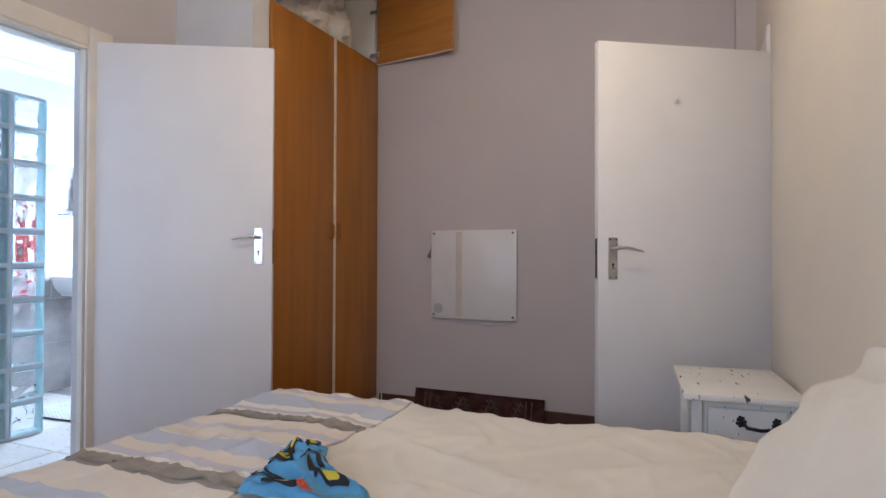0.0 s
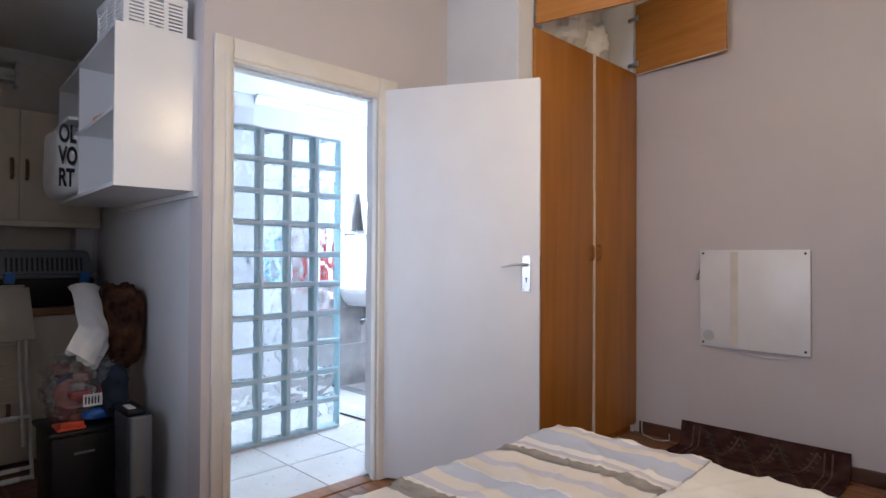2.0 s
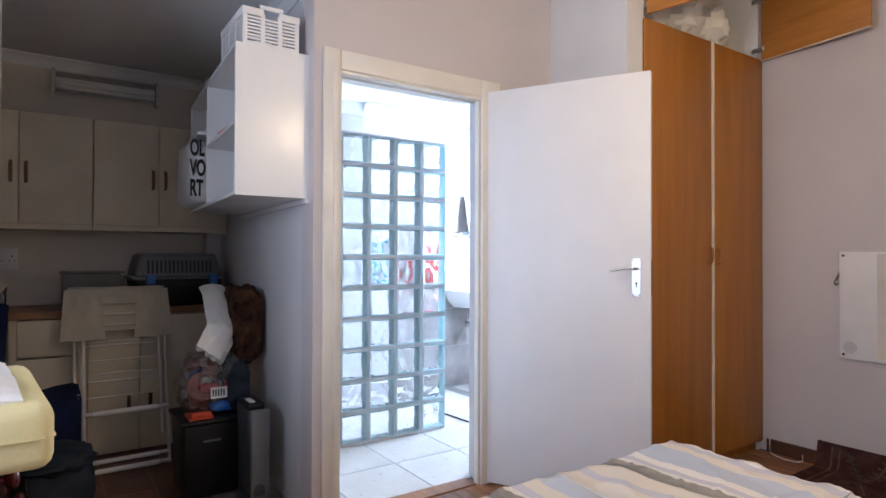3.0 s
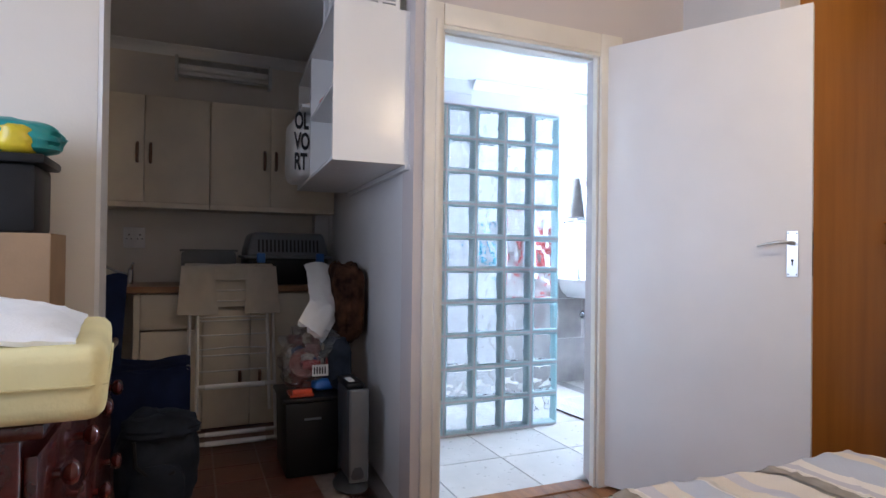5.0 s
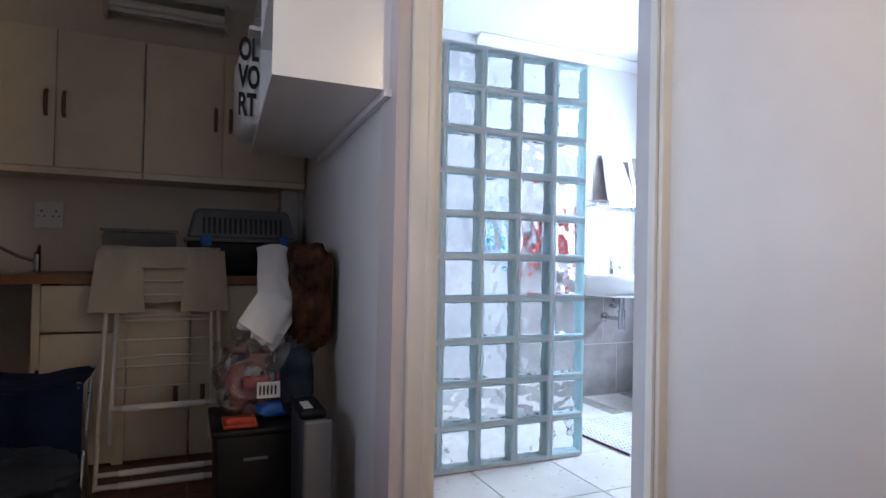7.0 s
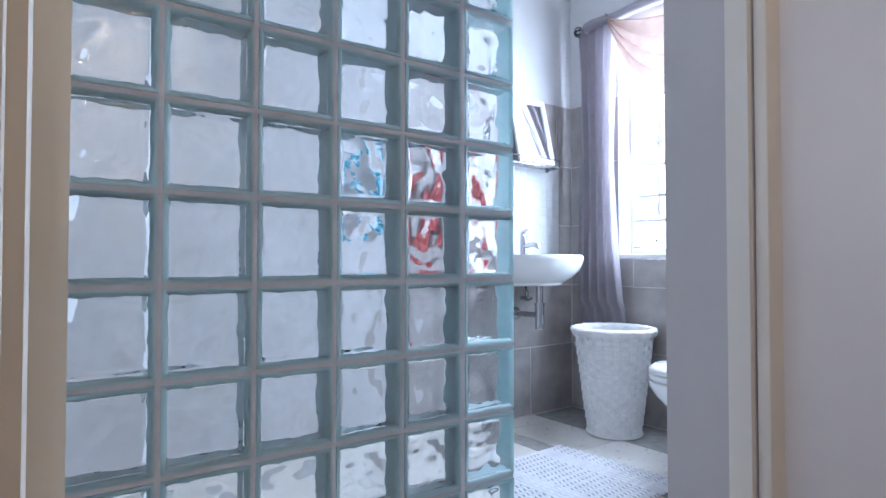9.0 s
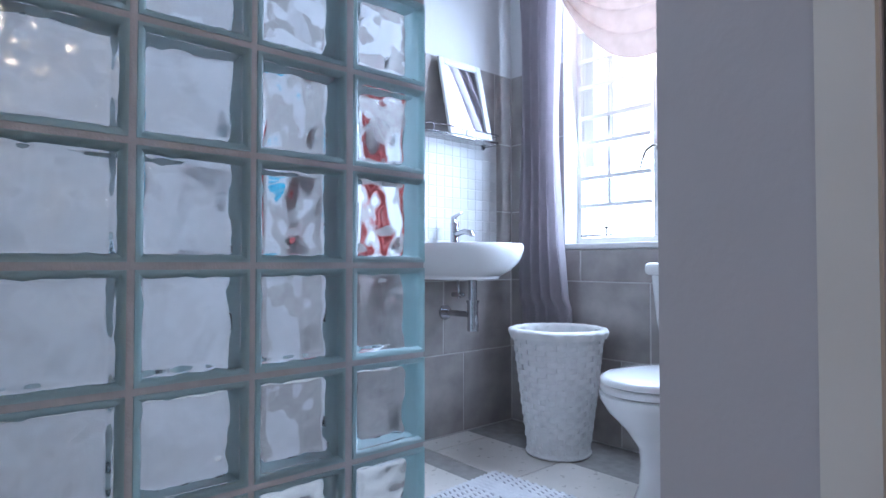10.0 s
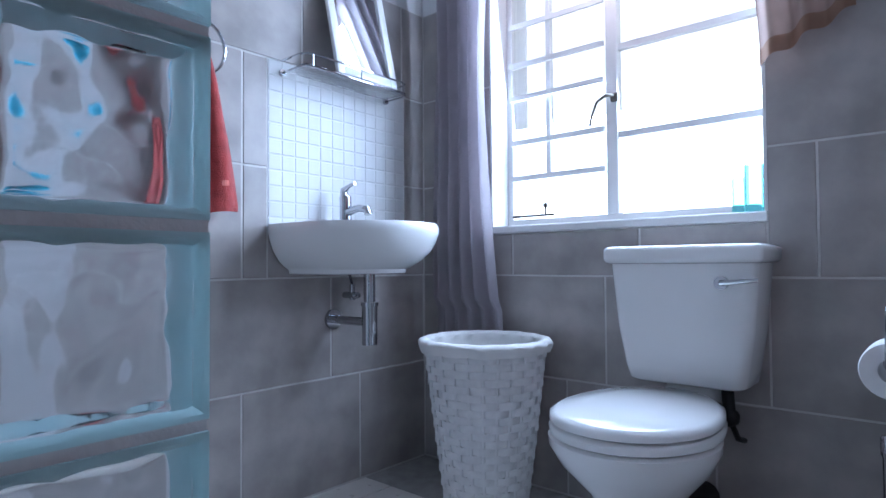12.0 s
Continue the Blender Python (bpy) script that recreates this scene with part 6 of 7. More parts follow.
def shelf_board(x0, x1, y0, z0, z1, gap=0.003):
    """A board reaching back to the skew wall, its front edge along the wall's direction."""
    return prism(bmesh.new(), [(x0, y0 + (SX1 - x0) * 0.057), (x1, y0 + (SX1 - x1) * 0.057), (x1, side_y(x1) - gap), (x0, side_y(x0) - gap)], z0, z1)


su = thing("shelf_unit", "white laminate open shelf unit hung on the side wall", "shelf")
bm_t = 0.016
part("end_panel", shelf_board(SX1 - bm_t, SX1, SYA, SZA, SZB), M_LAMINATE, su)
part("end_panel", shelf_board(SX0, SX0 + bm_t, SYA, SZA, SZB), M_LAMINATE, su)
part("divider", shelf_board(SXM, SXM + bm_t, SYA + 0.005, SZA + bm_t, SZB - bm_t, 0.009), M_LAMINATE, su)
for z in (SZA, SZB - bm_t):
    part("board", shelf_board(SX0 + bm_t, SX1 - bm_t, SYA, z, z + bm_t), M_LAMINATE, su)
part("board", shelf_board(SXM + bm_t, SX1 - bm_t, SYA + 0.004, 1.862, 1.862 + bm_t, 0.009), M_LAMINATE, su)
part("board", shelf_board(SX0 + bm_t, SXM, SYA - 0.04, 1.940, 1.940 + bm_t, 0.009), M_LAMINATE, su)
part("back", prism(bmesh.new(), [(SX0 + bm_t, side_y(SX0 + bm_t) - 0.008), (SX1 - bm_t, side_y(SX1 - bm_t) - 0.008), (SX1 - bm_t, side_y(SX1 - bm_t) - 0.003), (SX0 + bm_t, side_y(SX0 + bm_t) - 0.003)], SZA + bm_t, SZB - bm_t), M_LAMINATE, su)
part("support_batten", prism(bmesh.new(), [(SX0 + 0.05, side_y(SX0 + 0.05) - 0.024), (SX1 + 0.02, side_y(SX1 + 0.02) - 0.024), (SX1 + 0.02, side_y(SX1 + 0.02) - 0.002), (SX0 + 0.05, side_y(SX0 + 0.05) - 0.002)], SZA - 0.024, SZA - 0.001), M_GLOSS, su, "white painted timber batten")
solid("red_book", box(0.46, 0.80, SYA + 0.03, SYA + 0.20, 1.879, 1.893, bevel=0.002), M_ORANGE, "thin red book lying on the white shelf", "book")

tb = thing("tote_bag", "white cotton bag with large black letters on the shelf", "bag")
bm = blob(bmesh.new(), (-0.15, -1.645, 1.745), (0.235, 0.130, 0.186), 24, 0.05, 2.0, 2.0, 6.0, flat=1.557)
part("bag", bm, M_WHITECLOTH, tb, smooth=True)
def lettering(text, size, m, parent, mat, name="lettering"):
    cu = bpy.data.curves.new("lettering", "FONT")
    cu.body, cu.size, cu.extrude, cu.align_x, cu.offset = text, size, 0.001, "LEFT", 0.0045
    tmp = new("lettering_source", cu)
    me = bpy.data.meshes.new_from_object(tmp.evaluated_get(bpy.context.evaluated_depsgraph_get()))
    bpy.data.objects.remove(tmp)
    me.materials.clear()
    me.materials.append(mat)
    ob = new(name, me)
    ob.parent = parent
    ob.matrix_basis = m
    return ob
for i, s in enumerate(("OL", "VO", "RT")):
    lettering(s, 0.125, pose(0.090, -1.781, 1.828 - 0.112 * i, 90, 0, 90) @ Matrix.Diagonal((0.46, 1, 1, 1)), tb, M_INK)

# slotted white basket on top of the shelf unit
wb = thing("slotted_basket", "white plastic storage basket with slotted sides", "basket")
CX0, CX1, CY0, CY1, CZ0, CZ1 = 0.50, 0.885, -1.715, -1.455, SZB + 0.001, SZB + 0.185
bm = bmesh.new()
bx(bm, CX0, CX1, CY0, CY1, CZ0, CZ0 + 0.012)
for x0, x1, y0, y1, along in ((CX1 - 0.008, CX1, CY0, CY1, "y"), (CX0, CX0 + 0.008, CY0, CY1, "y"), (CX0, CX1, CY0, CY0 + 0.008, "x"), (CX0, CX1, CY1 - 0.008, CY1, "x")):
    for z in np.linspace(CZ0 + 0.012, CZ1 - 0.060, 8):
        part("slat", box(x0, x1, y0, y1, z, z + 0.009), M_LAMINATE, wb)
    for q in range(4):
        if along == "y":
            yy = y0 + (y1 - y0 - 0.020) * q / 3
            part("upright", box(x0 - 0.001, x1 + 0.001, yy, yy + 0.020, CZ0, CZ1 - 0.03), M_LAMINATE, wb)
        else:
            xx = x0 + (x1 - x0 - 0.020) * q / 3
            part("upright", box(xx, xx + 0.020, y0 - 0.001, y1 + 0.001, CZ0, CZ1 - 0.03), M_LAMINATE, wb)
part("bottom", bm, M_LAMINATE, wb)
bm = bmesh.new()
for x in (CX0, CX1 - 0.010):
    bx(bm, x - 0.003, x + 0.013, CY0 - 0.004, CY0 + 0.095, CZ1 - 0.045, CZ1 - 0.01, bevel=0.004)
    bx(bm, x - 0.003, x + 0.013, CY1 - 0.095, CY1 + 0.004, CZ1 - 0.045, CZ1 - 0.01, bevel=0.004)
    bx(bm, x - 0.003, x + 0.013, CY0 + 0.075, CY1 - 0.075, CZ1 - 0.012, CZ1 + 0.010, bevel=0.004)
bx(bm, CX0 + 0.014, CX1 - 0.014, CY0 - 0.004, CY0 + 0.010, CZ1 - 0.045, CZ1 - 0.01, bevel=0.004)
bx(bm, CX0 + 0.014, CX1 - 0.014, CY1 - 0.010, CY1 + 0.004, CZ1 - 0.045, CZ1 - 0.01, bevel=0.004)
part("rim", bm, M_LAMINATE, wb, "rim with cut-out hand holds", smooth=30)

# pet carrier on the worktop
pc = thing("pet_carrier", "grey and black plastic pet carrier with blue clips", "pet carrier")
PY0, PY1, PZ = -1.960, -1.400, 0.926
def carrier_half(z0, z1, taper, r=0.03):
    bm = bmesh.new()
    bx(bm, -1.20, -0.72, PY0, PY1, z0, z1, bevel=r, seg=3)
    cx, cy = -0.96, (PY0 + PY1) / 2
    for v in bm.verts:
        k = (v.co.z - z0) / (z1 - z0)
        s = 1 - taper * k if taper > 0 else 1 + taper * (1 - k)
        v.co.x, v.co.y = cx + (v.co.x - cx) * s, cy + (v.co.y - cy) * s
    return bm
part("base", carrier_half(PZ, PZ + 0.185, -0.10), M_BLACK, pc, "black plastic base", smooth=30)
top = part("top", carrier_half(PZ + 0.19, PZ + 0.355, 0.14), M_GREY, pc, "grey plastic lid", smooth=30)
part("flange", box(-1.215, -0.705, PY0 - 0.012, PY1 + 0.012, PZ + 0.178, PZ + 0.197, bevel=0.006), M_GREY, pc)
for q in range(16):
    yy = PY0 + 0.085 + (PY1 - PY0 - 0.17) * q / 15
    s = part("vent_slot", box(-0.004, 0.004, -0.006, 0.006, 0, 0.085, bevel=0.002), M_INK, top)
    s.location, s.rotation_euler = (-0.7262, yy, PZ + 0.222), (0, radians(-11.5), 0)
for yy in (PY0 + 0.07, PY1 - 0.10):
    part("clip", box(-0.722, -0.690, yy, yy + 0.055, PZ + 0.150, PZ + 0.215, bevel=0.010), M_BLUEP, pc, "blue plastic clip", smooth=30)
cb = thing("clear_box", "clear plastic storage box with blue contents on the worktop", "storage box")
o = part("tub", box(-1.14, -0.84, -2.35, -2.01, 0.926, 1.145, bevel=0.02), M_CLEARBOX, cb, smooth=30)
o.visible_shadow = False
part("contents", blob(bmesh.new(), (-0.98, -2.16, 0.99), (0.11, 0.12, 0.055), 12, 0.3, 3, 2, 3), M_BLUEP, cb, smooth=True)
part("lid", box(-1.15, -0.83, -2.36, -2.00, 1.146, 1.160, bevel=0.005), M_CLEARBOX, cb)

# folded clothes rack with a cloth over its top
rk = thing("drying_rack", "folded white metal clothes drying rack leaning on the cupboards", "drying rack")
RY0, RY1, RX, RT = -2.292, -1.800, -0.335, -0.665
def rx_at(z):
    return RX + (RT - RX) * z / 1.05
def rung(y0, y1, z, r, mat, name="rung", off=0.0, sag=0.0):
    part(name, tube(bmesh.new(), [(rx_at(z) + off, y0, z), (rx_at(z) + off, (y0 + y1) / 2, z + sag), (rx_at(z) + off, y1, z + 0.002)], r, 7), mat, rk, smooth=True)
M_RACK = material("white_coated_tube", (0.62, 0.60, 0.56), 0.35, var=0.05, scale=14)
for yy in (RY0, RY0 + 0.045, RY1 - 0.035, RY1):
    lo = 0.0 if yy in (RY0, RY1) else 0.18
    part("upright", tube(bmesh.new(), [(rx_at(lo) + (0.0 if lo == 0 else 0.016), yy, lo + 0.008), (rx_at(1.02), yy, 1.02)], 0.010, 10), M_RACK, rk, smooth=True)
for z, sag in ((0.985, 0.005), (0.90, 0.0), (0.835, 0.0), (0.735, 0.003), (0.715, 0.0), (0.63, -0.002), (0.545, 0.012), (0.51, 0.0), (0.42, 0.0)):
    rung(RY0 + 0.045, RY1 - 0.035, z, 0.0048, M_RACK, sag=sag)
for z, r in ((0.335, 0.014), (0.075, 0.011), (0.025, 0.013)):
    rung(RY0 + (0.0 if z < 0.1 else 0.04), RY1, z, r, M_RACK, "rail", 0.014)
    part("rail_sleeve", tube(bmesh.new(), [(rx_at(z) + 0.014, RY0 + 0.09, z), (rx_at(z) + 0.014, RY1 - 0.06, z + 0.001)], r + 0.003, 10), M_LAMINATE, rk, "white plastic sleeve", smooth=True)
cl = thing("beige_cloth", "beige canvas cloth folded over the top of the drying rack", "cloth")
def panel(ya, yb, za, zb, skew, x_off):
    def f(u, v):
        z = za + (zb - za) * v
        y = ya + (yb - ya) * u + skew * (1 - v) * (u - 0.5) * 2
        return Vector((rx_at(z) + x_off + 0.006 * noise.noise(Vector((u * 4, v * 4, 3))), y, z + 0.006 * noise.noise(Vector((u * 3, 1, v)))))
    return f
part("flap", sheet(bmesh.new(), panel(-2.345, -2.150, 0.755, 1.055, 0.02, 0.026), 14, 14, 0.004), M_KHAKI, cl, smooth=True)
part("flap", sheet(bmesh.new(), panel(-1.955, -1.775, 0.755, 1.055, 0.02, 0.026), 14, 14, 0.004), M_KHAKI, cl, smooth=True)
part("yoke", sheet(bmesh.new(), panel(-2.155, -1.950, 0.965, 1.056, 0.0, 0.027), 10, 6, 0.004), M_KHAKI, cl, smooth=True)
part("back_fall", sheet(bmesh.new(), panel(-2.32, -1.80, 0.80, 1.056, 0.0, -0.016), 14, 10, 0.004), M_KHAKI, cl, smooth=True)
part("fold", sheet(bmesh.new(), lambda u, v: Vector((rx_at(1.056) + 0.027 - 0.043 * v, -2.325 + 0.53 * u, 1.056 + 0.014 * math.sin(math.pi * v) + 0.004 * noise.noise(Vector((u * 4, 0, 0))))), 16, 6), M_KHAKI, cl, smooth=True)

# crate with bagged toys and blankets
cr = thing("black_crate", "black plastic storage crate on the tiled floor", "crate")
bm = bmesh.new()
bx(bm, -0.02, 0.33, -1.845, -1.560, 0.002, 0.385, bevel=0.012)
for v in bm.verts:
    k = 1 - 0.07 * (1 - v.co.z / 0.385)
    v.co.x, v.co.y = 0.155 + (v.co.x - 0.155) * k, -1.7025 + (v.co.y + 1.7025) * k
part("body", bm, M_BLACK, cr, smooth=30)
part("rim", box(-0.035, 0.345, -1.860, -1.545, 0.386, 0.410, bevel=0.008), M_BLACK, cr, smooth=30)
part("hand_slot", box(0.318, 0.328, -1.75, -1.66, 0.29, 0.305, bevel=0.003), M_GREY, cr)
tg = thing("toy_bag", "clear plastic bag of pink and red toys on the crate", "bag")
bm = blob(bmesh.new(), (0.12, -1.662, 0.565), (0.140, 0.172, 0.165), 26, 0.26, 4.5, 4.0, 2.8, flat=0.412)
o = part("plastic_bag", bm, M_BAG, tg, smooth=True)
o.visible_shadow = False
rnd = random.Random(5)
toy_paints = [material("toy_paint", c, 0.5, var=0.2, scale=20) for c in ((0.22, 0.08, 0.07), (0.30, 0.14, 0.12), (0.36, 0.025, 0.03), (0.20, 0.14, 0.10), (0.08, 0.025, 0.03), (0.34, 0.30, 0.28), (0.03, 0.05, 0.15), (0.16, 0.07, 0.065))]
for k in range(44):
    a, zz = rnd.uniform(0, 2 * math.pi), rnd.uniform(0.44, 0.68)
    w = math.cos((zz - 0.55) / 0.22)
    rr = rnd.uniform(0.55, 1.0) * w
    p = (0.12 + 0.095 * rr * math.cos(a), -1.662 + 0.128 * rr * math.sin(a), zz)
    part("toy", blob(bmesh.new(), p, (rnd.uniform(0.022, 0.042), rnd.uniform(0.022, 0.050), rnd.uniform(0.020, 0.045)), 8, 0.35, 3.0, k * 1.9, rnd.uniform(2, 5)), toy_paints[k % 8], tg, smooth=True)
bm = lathe(bmesh.new(), [(0.050, 0.0), (0.072, 0.02), (0.078, 0.06), (0.074, 0.062), (0.066, 0.022), (0.010, 0.012)], n=22)
bmesh.ops.rotate(bm, verts=bm.verts, cent=(0, 0, 0), matrix=Matrix.Rotation(radians(80), 3, "Y"))
bmesh.ops.translate(bm, verts=bm.verts, vec=(0.165, -1.735, 0.555))
part("toy", bm, M_PINK, tg, "pink round plastic toy dish", smooth=True)
part("toy", blob(bmesh.new(), (0.235, -1.575, 0.575), (0.022, 0.048, 0.034), 10, 0.2, 2.0, 3.0, 4.0), toy_paints[2], tg, "red plastic toy", smooth=True)
part("toy", blob(bmesh.new(), (0.230, -1.610, 0.450), (0.035, 0.085, 0.028), 10, 0.3, 3.0, 7.0, 3.0), M_BLUEP, tg, "blue wrapped toy", smooth=True)
part("price_label", box(0.262, 0.265, -1.700, -1.615, 0.500, 0.560), M_PAPER, tg, "white paper label")
for k in range(5):
    part("printed_bar", box(0.2655, 0.2665, -1.692 + 0.014 * k, -1.685 + 0.014 * k, 0.512, 0.548), M_INK, tg)
solid("red_dustpan", bx(box(0.20, 0.33, -1.82, -1.70, 0.412, 0.428, bevel=0.005), 0.31, 0.335, -1.81, -1.71, 0.428, 0.452, bevel=0.004), M_ORANGE, "orange red plastic dustpan lying on the crate", "dustpan", smooth=30)
wbk = thing("white_blanket", "thick folded white quilted blanket hung over the toy bag", "blanket")
def along(pts, v):
    """A point on a broken line, v from 0 to 1."""
    k = min(len(pts) - 2, int(v * (len(pts) - 1)))
    q = v * (len(pts) - 1) - k
    q = q * q * (3 - 2 * q)
    return tuple(a + (b - a) * q for a, b in zip(pts[k], pts[k + 1]))
def quilt(lift, grow, u0, u1):
    left = [(-1.658, 1.072), (-1.677, 0.969), (-1.688, 0.890), (-1.769, 0.793)]
    right = [(-1.499, 1.068), (-1.482, 0.946), (-1.507, 0.832), (-1.628, 0.682)]
    out = [(-0.20,), (-0.05,), (0.09,), (0.22,)]
    def f(u, v):
        (ya, za), (yb, zb) = along(left, v), along(right, v)
        k = u0 + (u1 - u0) * u
        y, z = ya - grow + (yb - ya + 2 * grow) * k, za + (zb - za) * k + 0.022 * math.sin(math.pi * k) * (1 - v)
        x = along(out, v)[0] + lift + 0.030 * math.sin(math.pi * u) - 0.09 * max(0, 0.14 - v) / 0.14 + 0.016 * noise.noise(Vector((k * 4, v * 5, 2))) + 0.004 * math.sin(k * 20) * math.sin(v * 26)
        return Vector((x, y, z))
    return f
part("outer_fold", sheet(bmesh.new(), quilt(0.042, 0.004, 0.0, 0.80), 22, 30, 0.026), M_WHITECLOTH, wbk, smooth=60)
part("inner_fold", sheet(bmesh.new(), quilt(0.004, 0.0, 0.10, 1.0), 22, 30, 0.026), M_WHITECLOTH, wbk, smooth=60)
bm = blob(bmesh.new(), (0.03, -1.478, 0.868), (0.17, 0.082, 0.215), 24, 0.14, 3.2, 6.0, 5.0)
solid("patterned_blanket", bm, M_LEOPARD, "dark brown patterned fleece blanket stuffed beside the wall", "blanket", smooth=True)
bm = blob(bmesh.new(), (0.15, -1.555, 0.545), (0.15, 0.075, 0.140), 16, 0.15, 3.0, 2.0, 3.0, flat=0.411)
solid("grey_cloth", bm, M_CHARCOAL, "dark cloth bundle between the toys and the wall", "cloth", smooth=True)

# slim upright heater
M_HEATER = material("dark_grey_plastic", (0.055, 0.058, 0.062), 0.45, var=0.1, scale=10, bump=0.08, bump_scale=120)
ht = thing("fan_heater", "slim dark grey upright heater standing by the partition", "heater", at=(0.47, -1.540, 0), rz=0)
bm = bx(bmesh.new(), -0.13, 0.10, -0.050, 0.040, 0.055, 0.50, bevel=0.03, seg=4)
for v in bm.verts:
    v.co.x += 0.06 * (1 - v.co.z / 0.5)
part("body", bm, M_HEATER, ht, smooth=40)
bm = bx(bmesh.new(), -0.11, 0.10, -0.052, 0.040, 0.485, 0.520, bevel=0.015, seg=3)
cp = part("control_panel", bm, M_BLACK, ht, "black control panel", smooth=40)
for k in range(4):
    part("button", box(-0.02 + 0.025 * k, -0.004 + 0.025 * k, -0.035, -0.005, 0.5195, 0.524), M_LAMINATE, cp)
part("side_fin", box(0.118, 0.145, -0.045, 0.050, 0.05, 0.495, bevel=0.012, seg=3), material("pale_grey_plastic", (0.15, 0.15, 0.15), 0.45, var=0.06, scale=10), ht, "pale grey side panel", smooth=40)
part("foot", lathe(bmesh.new(), [(0.13, 0.0), (0.135, 0.012), (0.10, 0.045), (0.06, 0.058)], (0.03, -0.01, 0), 26, 1.0, 0.62), M_HEATER, ht, smooth=40)

# navy folding chair and rucksack
fc = thing("camping_chair", "navy canvas folding chair with a steel frame", "chair")
def sling(u, v):
    return Vector((0.02 - 0.05 * v, -2.70 + 0.095 * u + 0.02 * v, 0.56 + 0.46 * v + 0.012 * math.sin(3 * u)))
part("backrest", sheet(bmesh.new(), sling, 10, 14, 0.012), M_NAVY, fc, smooth=True)
part("seat", sheet(bmesh.new(), lambda u, v: Vector((-0.22 + 0.36 * u, -2.66 + 0.375 * v, 0.560 + 0.012 * math.cos(7 * v) + 0.008 * noise.noise(Vector((u * 4, v * 4, 0))))), 14, 14, 0.012), M_NAVY, fc, smooth=True)
part("skirt", sheet(bmesh.new(), lambda u, v: Vector((0.14 + 0.012 * math.sin(12 * u), -2.66 + 0.375 * u, 0.56 - 0.44 * v)), 18, 8, 0.010), M_NAVY, fc, smooth=True)
for yy in (-2.655, -2.295):
    part("leg", tube(bmesh.new(), [(-0.20, yy, 0.0), (0.13, yy, 0.57)], 0.010, 8), M_STEEL, fc, smooth=True)
    part("leg", tube(bmesh.new(), [(0.13, yy, 0.0), (-0.20, yy, 0.57)], 0.010, 8), M_STEEL, fc, smooth=True)
rs = thing("rucksack", "charcoal canvas rucksack on the kitchenette floor", "rucksack")
part("sack", blob(bmesh.new(), (0.42, -2.415, 0.20), (0.14, 0.165, 0.225), 20, 0.14, 2.6, 3.0, 2.8, flat=0.002), M_CHARCOAL, rs, smooth=True)
part("lid_flap", blob(bmesh.new(), (0.44, -2.405, 0.365), (0.135, 0.155, 0.060), 16, 0.16, 3.2, 8.0, 2.6), M_CHARCOAL, rs, smooth=True)
part("strap", tube(bmesh.new(), [(0.57, -2.50, 0.34), (0.585, -2.49, 0.24), (0.575, -2.42, 0.17), (0.575, -2.34, 0.20)], 0.009, 6), M_BLACK, rs, smooth=True)
part("pocket", blob(bmesh.new(), (0.555, -2.41, 0.13), (0.035, 0.11, 0.10), 12, 0.12, 3.0, 1.0, 3.0), M_CHARCOAL, rs, smooth=True)

# ---- chest, spare mattress and boxes by the pier ----
ch = thing("chest_of_drawers", "dark red glossy wooden chest of drawers with round knobs", "chest")
HX0, HX1, HY0, HY1, HZ = 1.02, 2.12, -3.20, -2.535, 0.845
part("carcass", box(HX0, HX1, HY0, HY1 - 0.021, 0.06, HZ - 0.031, bevel=0.004), M_DARKWOOD, ch)
part("top", box(HX0 - 0.01, HX1 + 0.015, HY0 - 0.01, HY1 + 0.018, HZ - 0.030, HZ, bevel=0.010), M_DARKWOOD, ch, smooth=30)
part("plinth", box(HX0, HX1 + 0.005, HY0 - 0.005, HY1 - 0.005, 0, 0.060, bevel=0.006), M_DARKWOOD, ch, smooth=30)
for a, b in ((0.075, 0.30), (0.31, 0.545), (0.555, 0.78)):
    for c, d in ((HX0 + 0.02, 1.56), (1.58, HX1 - 0.02)):
        dw = part("drawer", box(c, d, HY1 - 0.020, HY1 + 0.002, a, b, bevel=0.004), M_DARKWOOD, ch, smooth=30)
        for q in (0.22, 0.72):
            bm = lathe(bmesh.new(), [(0.010, 0.0), (0.010, 0.012), (0.022, 0.020), (0.026, 0.032), (0.020, 0.042), (0.006, 0.046)], n=16)
            bmesh.ops.rotate(bm, verts=bm.verts, cent=(0, 0, 0), matrix=Matrix.Rotation(radians(-90), 3, "X"))
            bmesh.ops.translate(bm, verts=bm.verts, vec=(c + (d - c) * q, HY1 + 0.001, (a + b) / 2 + 0.03))
            part("knob", bm, M_KNOB, dw, "round turned red knob", smooth=True)
bm = bx(bmesh.new(), 1.620, 2.170, -3.25, -2.420, HZ + 0.001, 0.978, bevel=0.030, seg=3)
bmesh.ops.subdivide_edges(bm, edges=[e for e in bm.edges if e.calc_length() > 0.3], cuts=14, use_grid_fill=True)
for v in bm.verts:
    v.co.z += 0.007 * noise.noise(v.co * 3.5) * (1 if v.co.z > 0.92 else 0.2)
    v.co.x += 0.010 * noise.noise(v.co * 3.0 + Vector((5, 1, 2)))
    v.co.y -= 0.095 * (2.17 - v.co.x)
sm = thing("spare_mattress", "pale yellow foam mattress lying on the chest", "mattress")
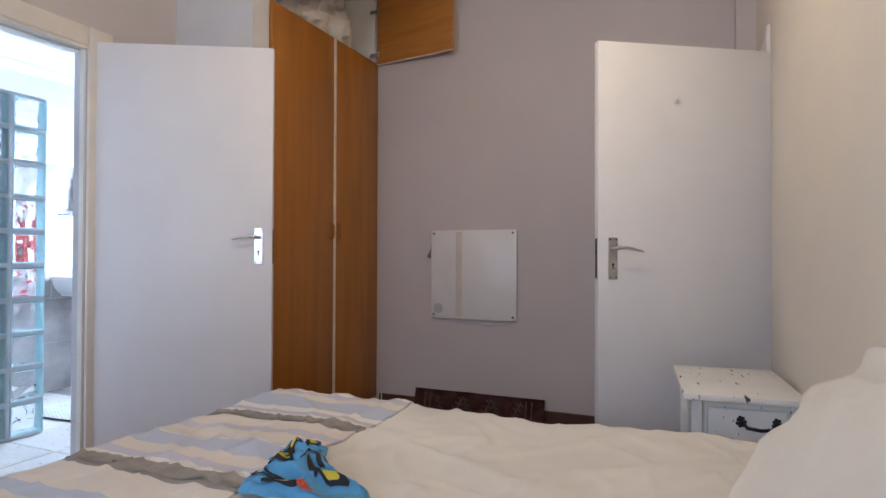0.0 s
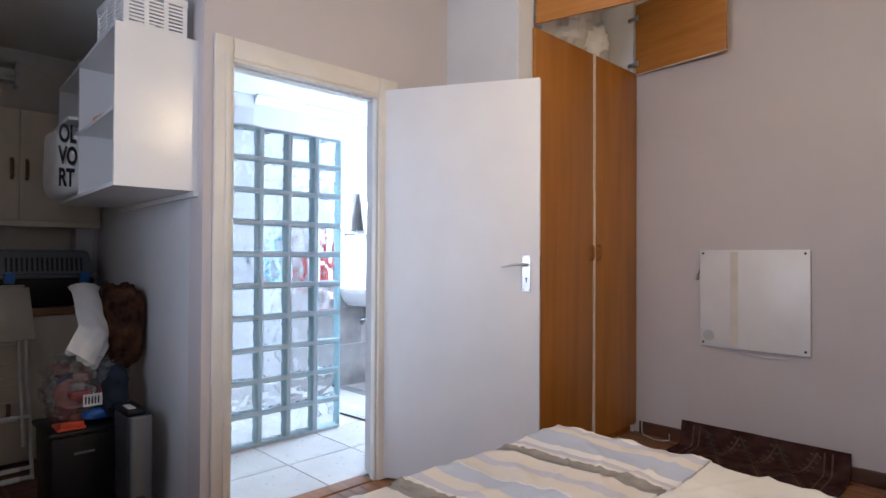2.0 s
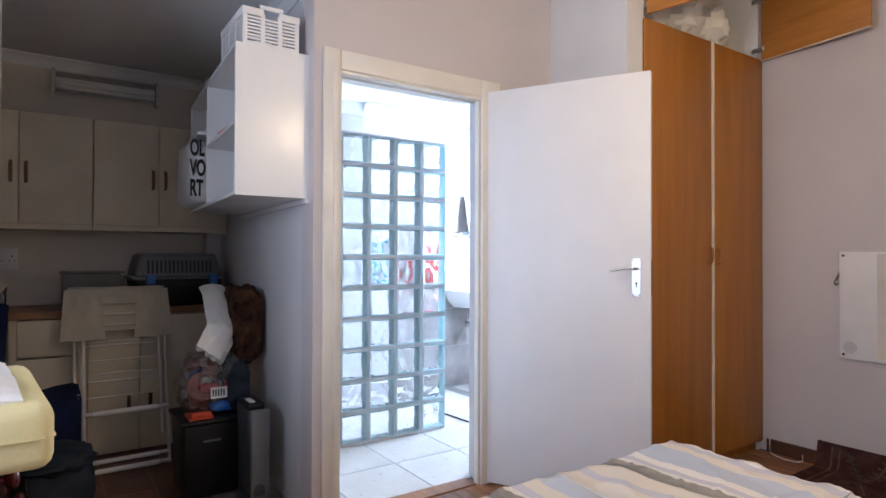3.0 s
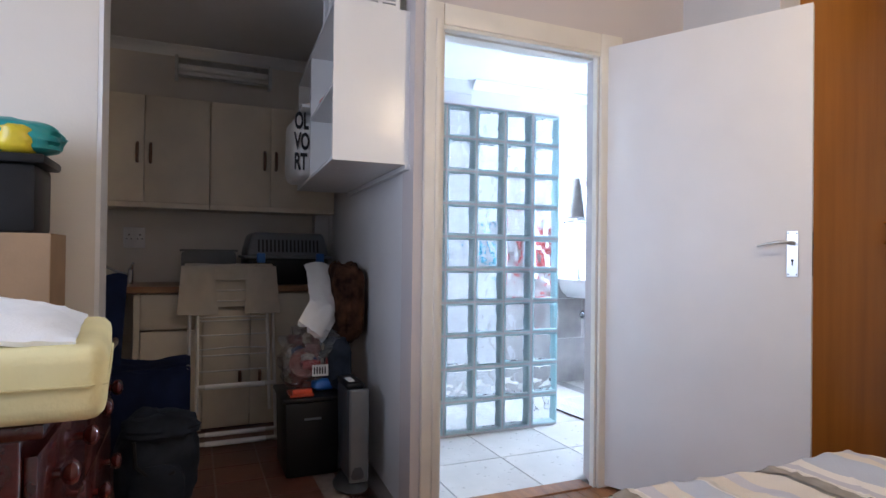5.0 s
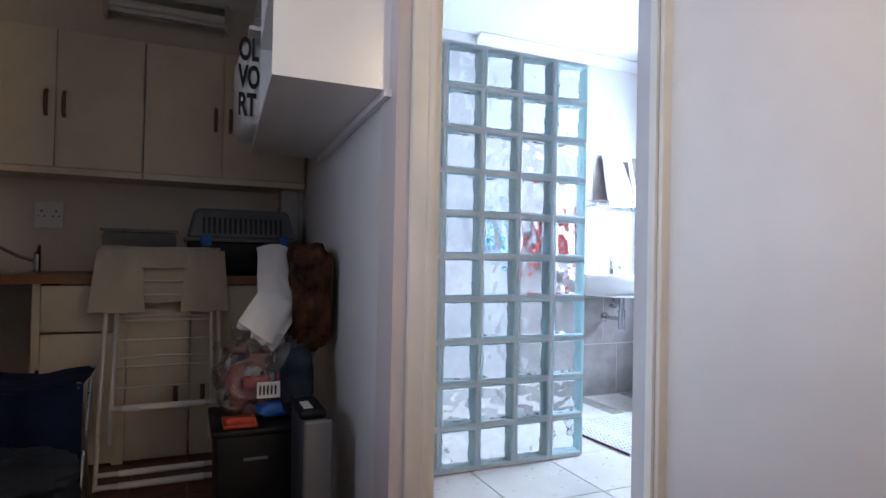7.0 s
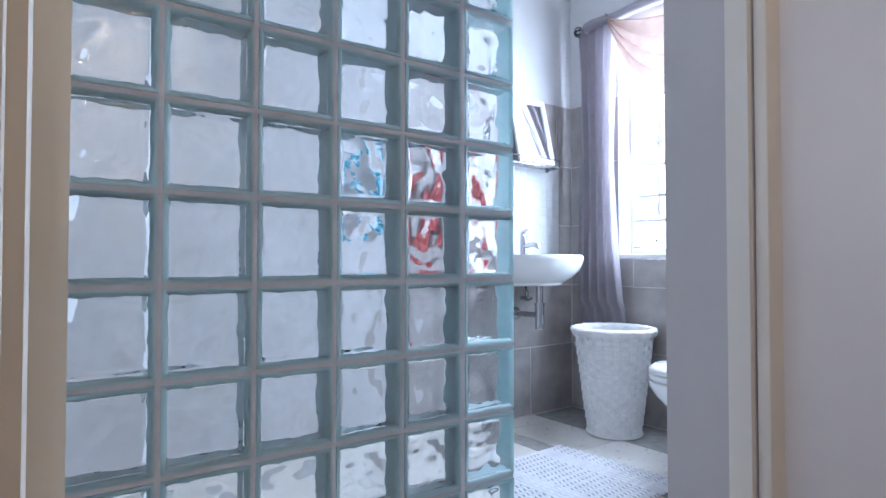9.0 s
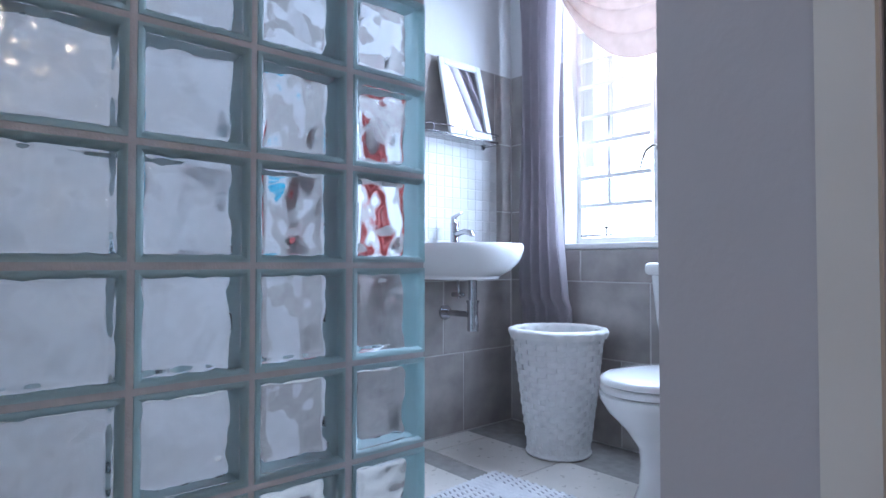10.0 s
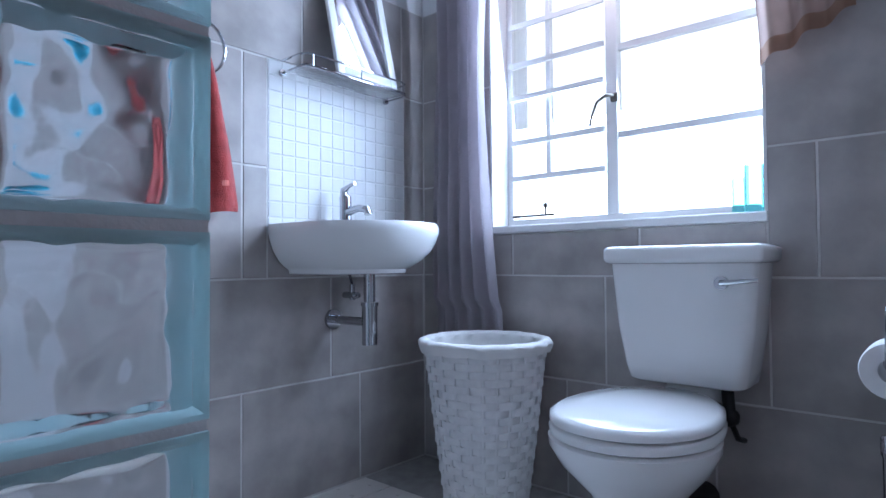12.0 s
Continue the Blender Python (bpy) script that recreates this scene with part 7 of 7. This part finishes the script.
part("foam", bm, M_FOAM, sm, smooth=40)
part("seam", tube(bmesh.new(), [(1.66, -2.4665, 0.912), (1.90, -2.4435, 0.910), (2.15, -2.422, 0.912), (2.174, -2.45, 0.912), (2.174, -3.22, 0.912)], 0.003, 6), M_FOAM, sm, smooth=True)
def heap(u, v):
    x, y = 1.625 + 0.50 * u, -3.24 + 0.765 * v
    h = 0.115 * math.sin(math.pi * min(1, 0.03 + u * 0.96)) ** 0.5 * min(1, (1 - v) * 1.9 + 0.02) ** 0.7
    q = Vector((u * 4, v * 6, 0))
    return Vector((x + 0.012 * noise.noise(q * 1.5), y - 0.05 * (1 - u), 0.982 + h + 0.016 * noise.noise(q) + 0.020 * max(0, 0.2 - abs(noise.noise(q * 1.6 + Vector((3, 1, 4)))))))
solid("crumpled_sheet", sheet(bmesh.new(), heap, 40, 60, 0.010), M_WHITECLOTH, "crumpled white sheet heaped on the foam mattress", "bedding", smooth=True)
bxs = thing("cardboard_box", "brown cardboard box standing on the chest", "box")
part("carton", box(1.055, 1.285, -3.15, -2.672, HZ + 0.001, 1.195, bevel=0.003), M_CARTON, bxs)
part("tape", box(1.2852, 1.2862, -2.93, -2.88, HZ + 0.05, 1.19), M_PALEWOOD, bxs)
bk = thing("black_tub", "black plastic lidded tub on the cardboard box", "tub")
bm = bx(bmesh.new(), 1.06, 1.275, -3.12, -2.715, 1.196, 1.400, bevel=0.012)
part("body", bm, M_BLACK, bk, smooth=30)
part("lid", box(1.045, 1.290, -3.14, -2.690, 1.401, 1.430, bevel=0.010), M_BLACK, bk, smooth=30)
pk = thing("plastic_packet", "shiny yellow and teal plastic packet on the black tub", "packet")
part("wrapper", blob(bmesh.new(), (1.17, -2.82, 1.487), (0.10, 0.155, 0.056), 18, 0.12, 3, 5, 2.8, flat=1.431), M_TEAL, pk, smooth=True)
part("yellow_band", blob(bmesh.new(), (1.185, -2.775, 1.478), (0.095, 0.060, 0.052), 14, 0.10, 3, 5, 2.8, flat=1.432), M_YELLOW, pk, smooth=True)
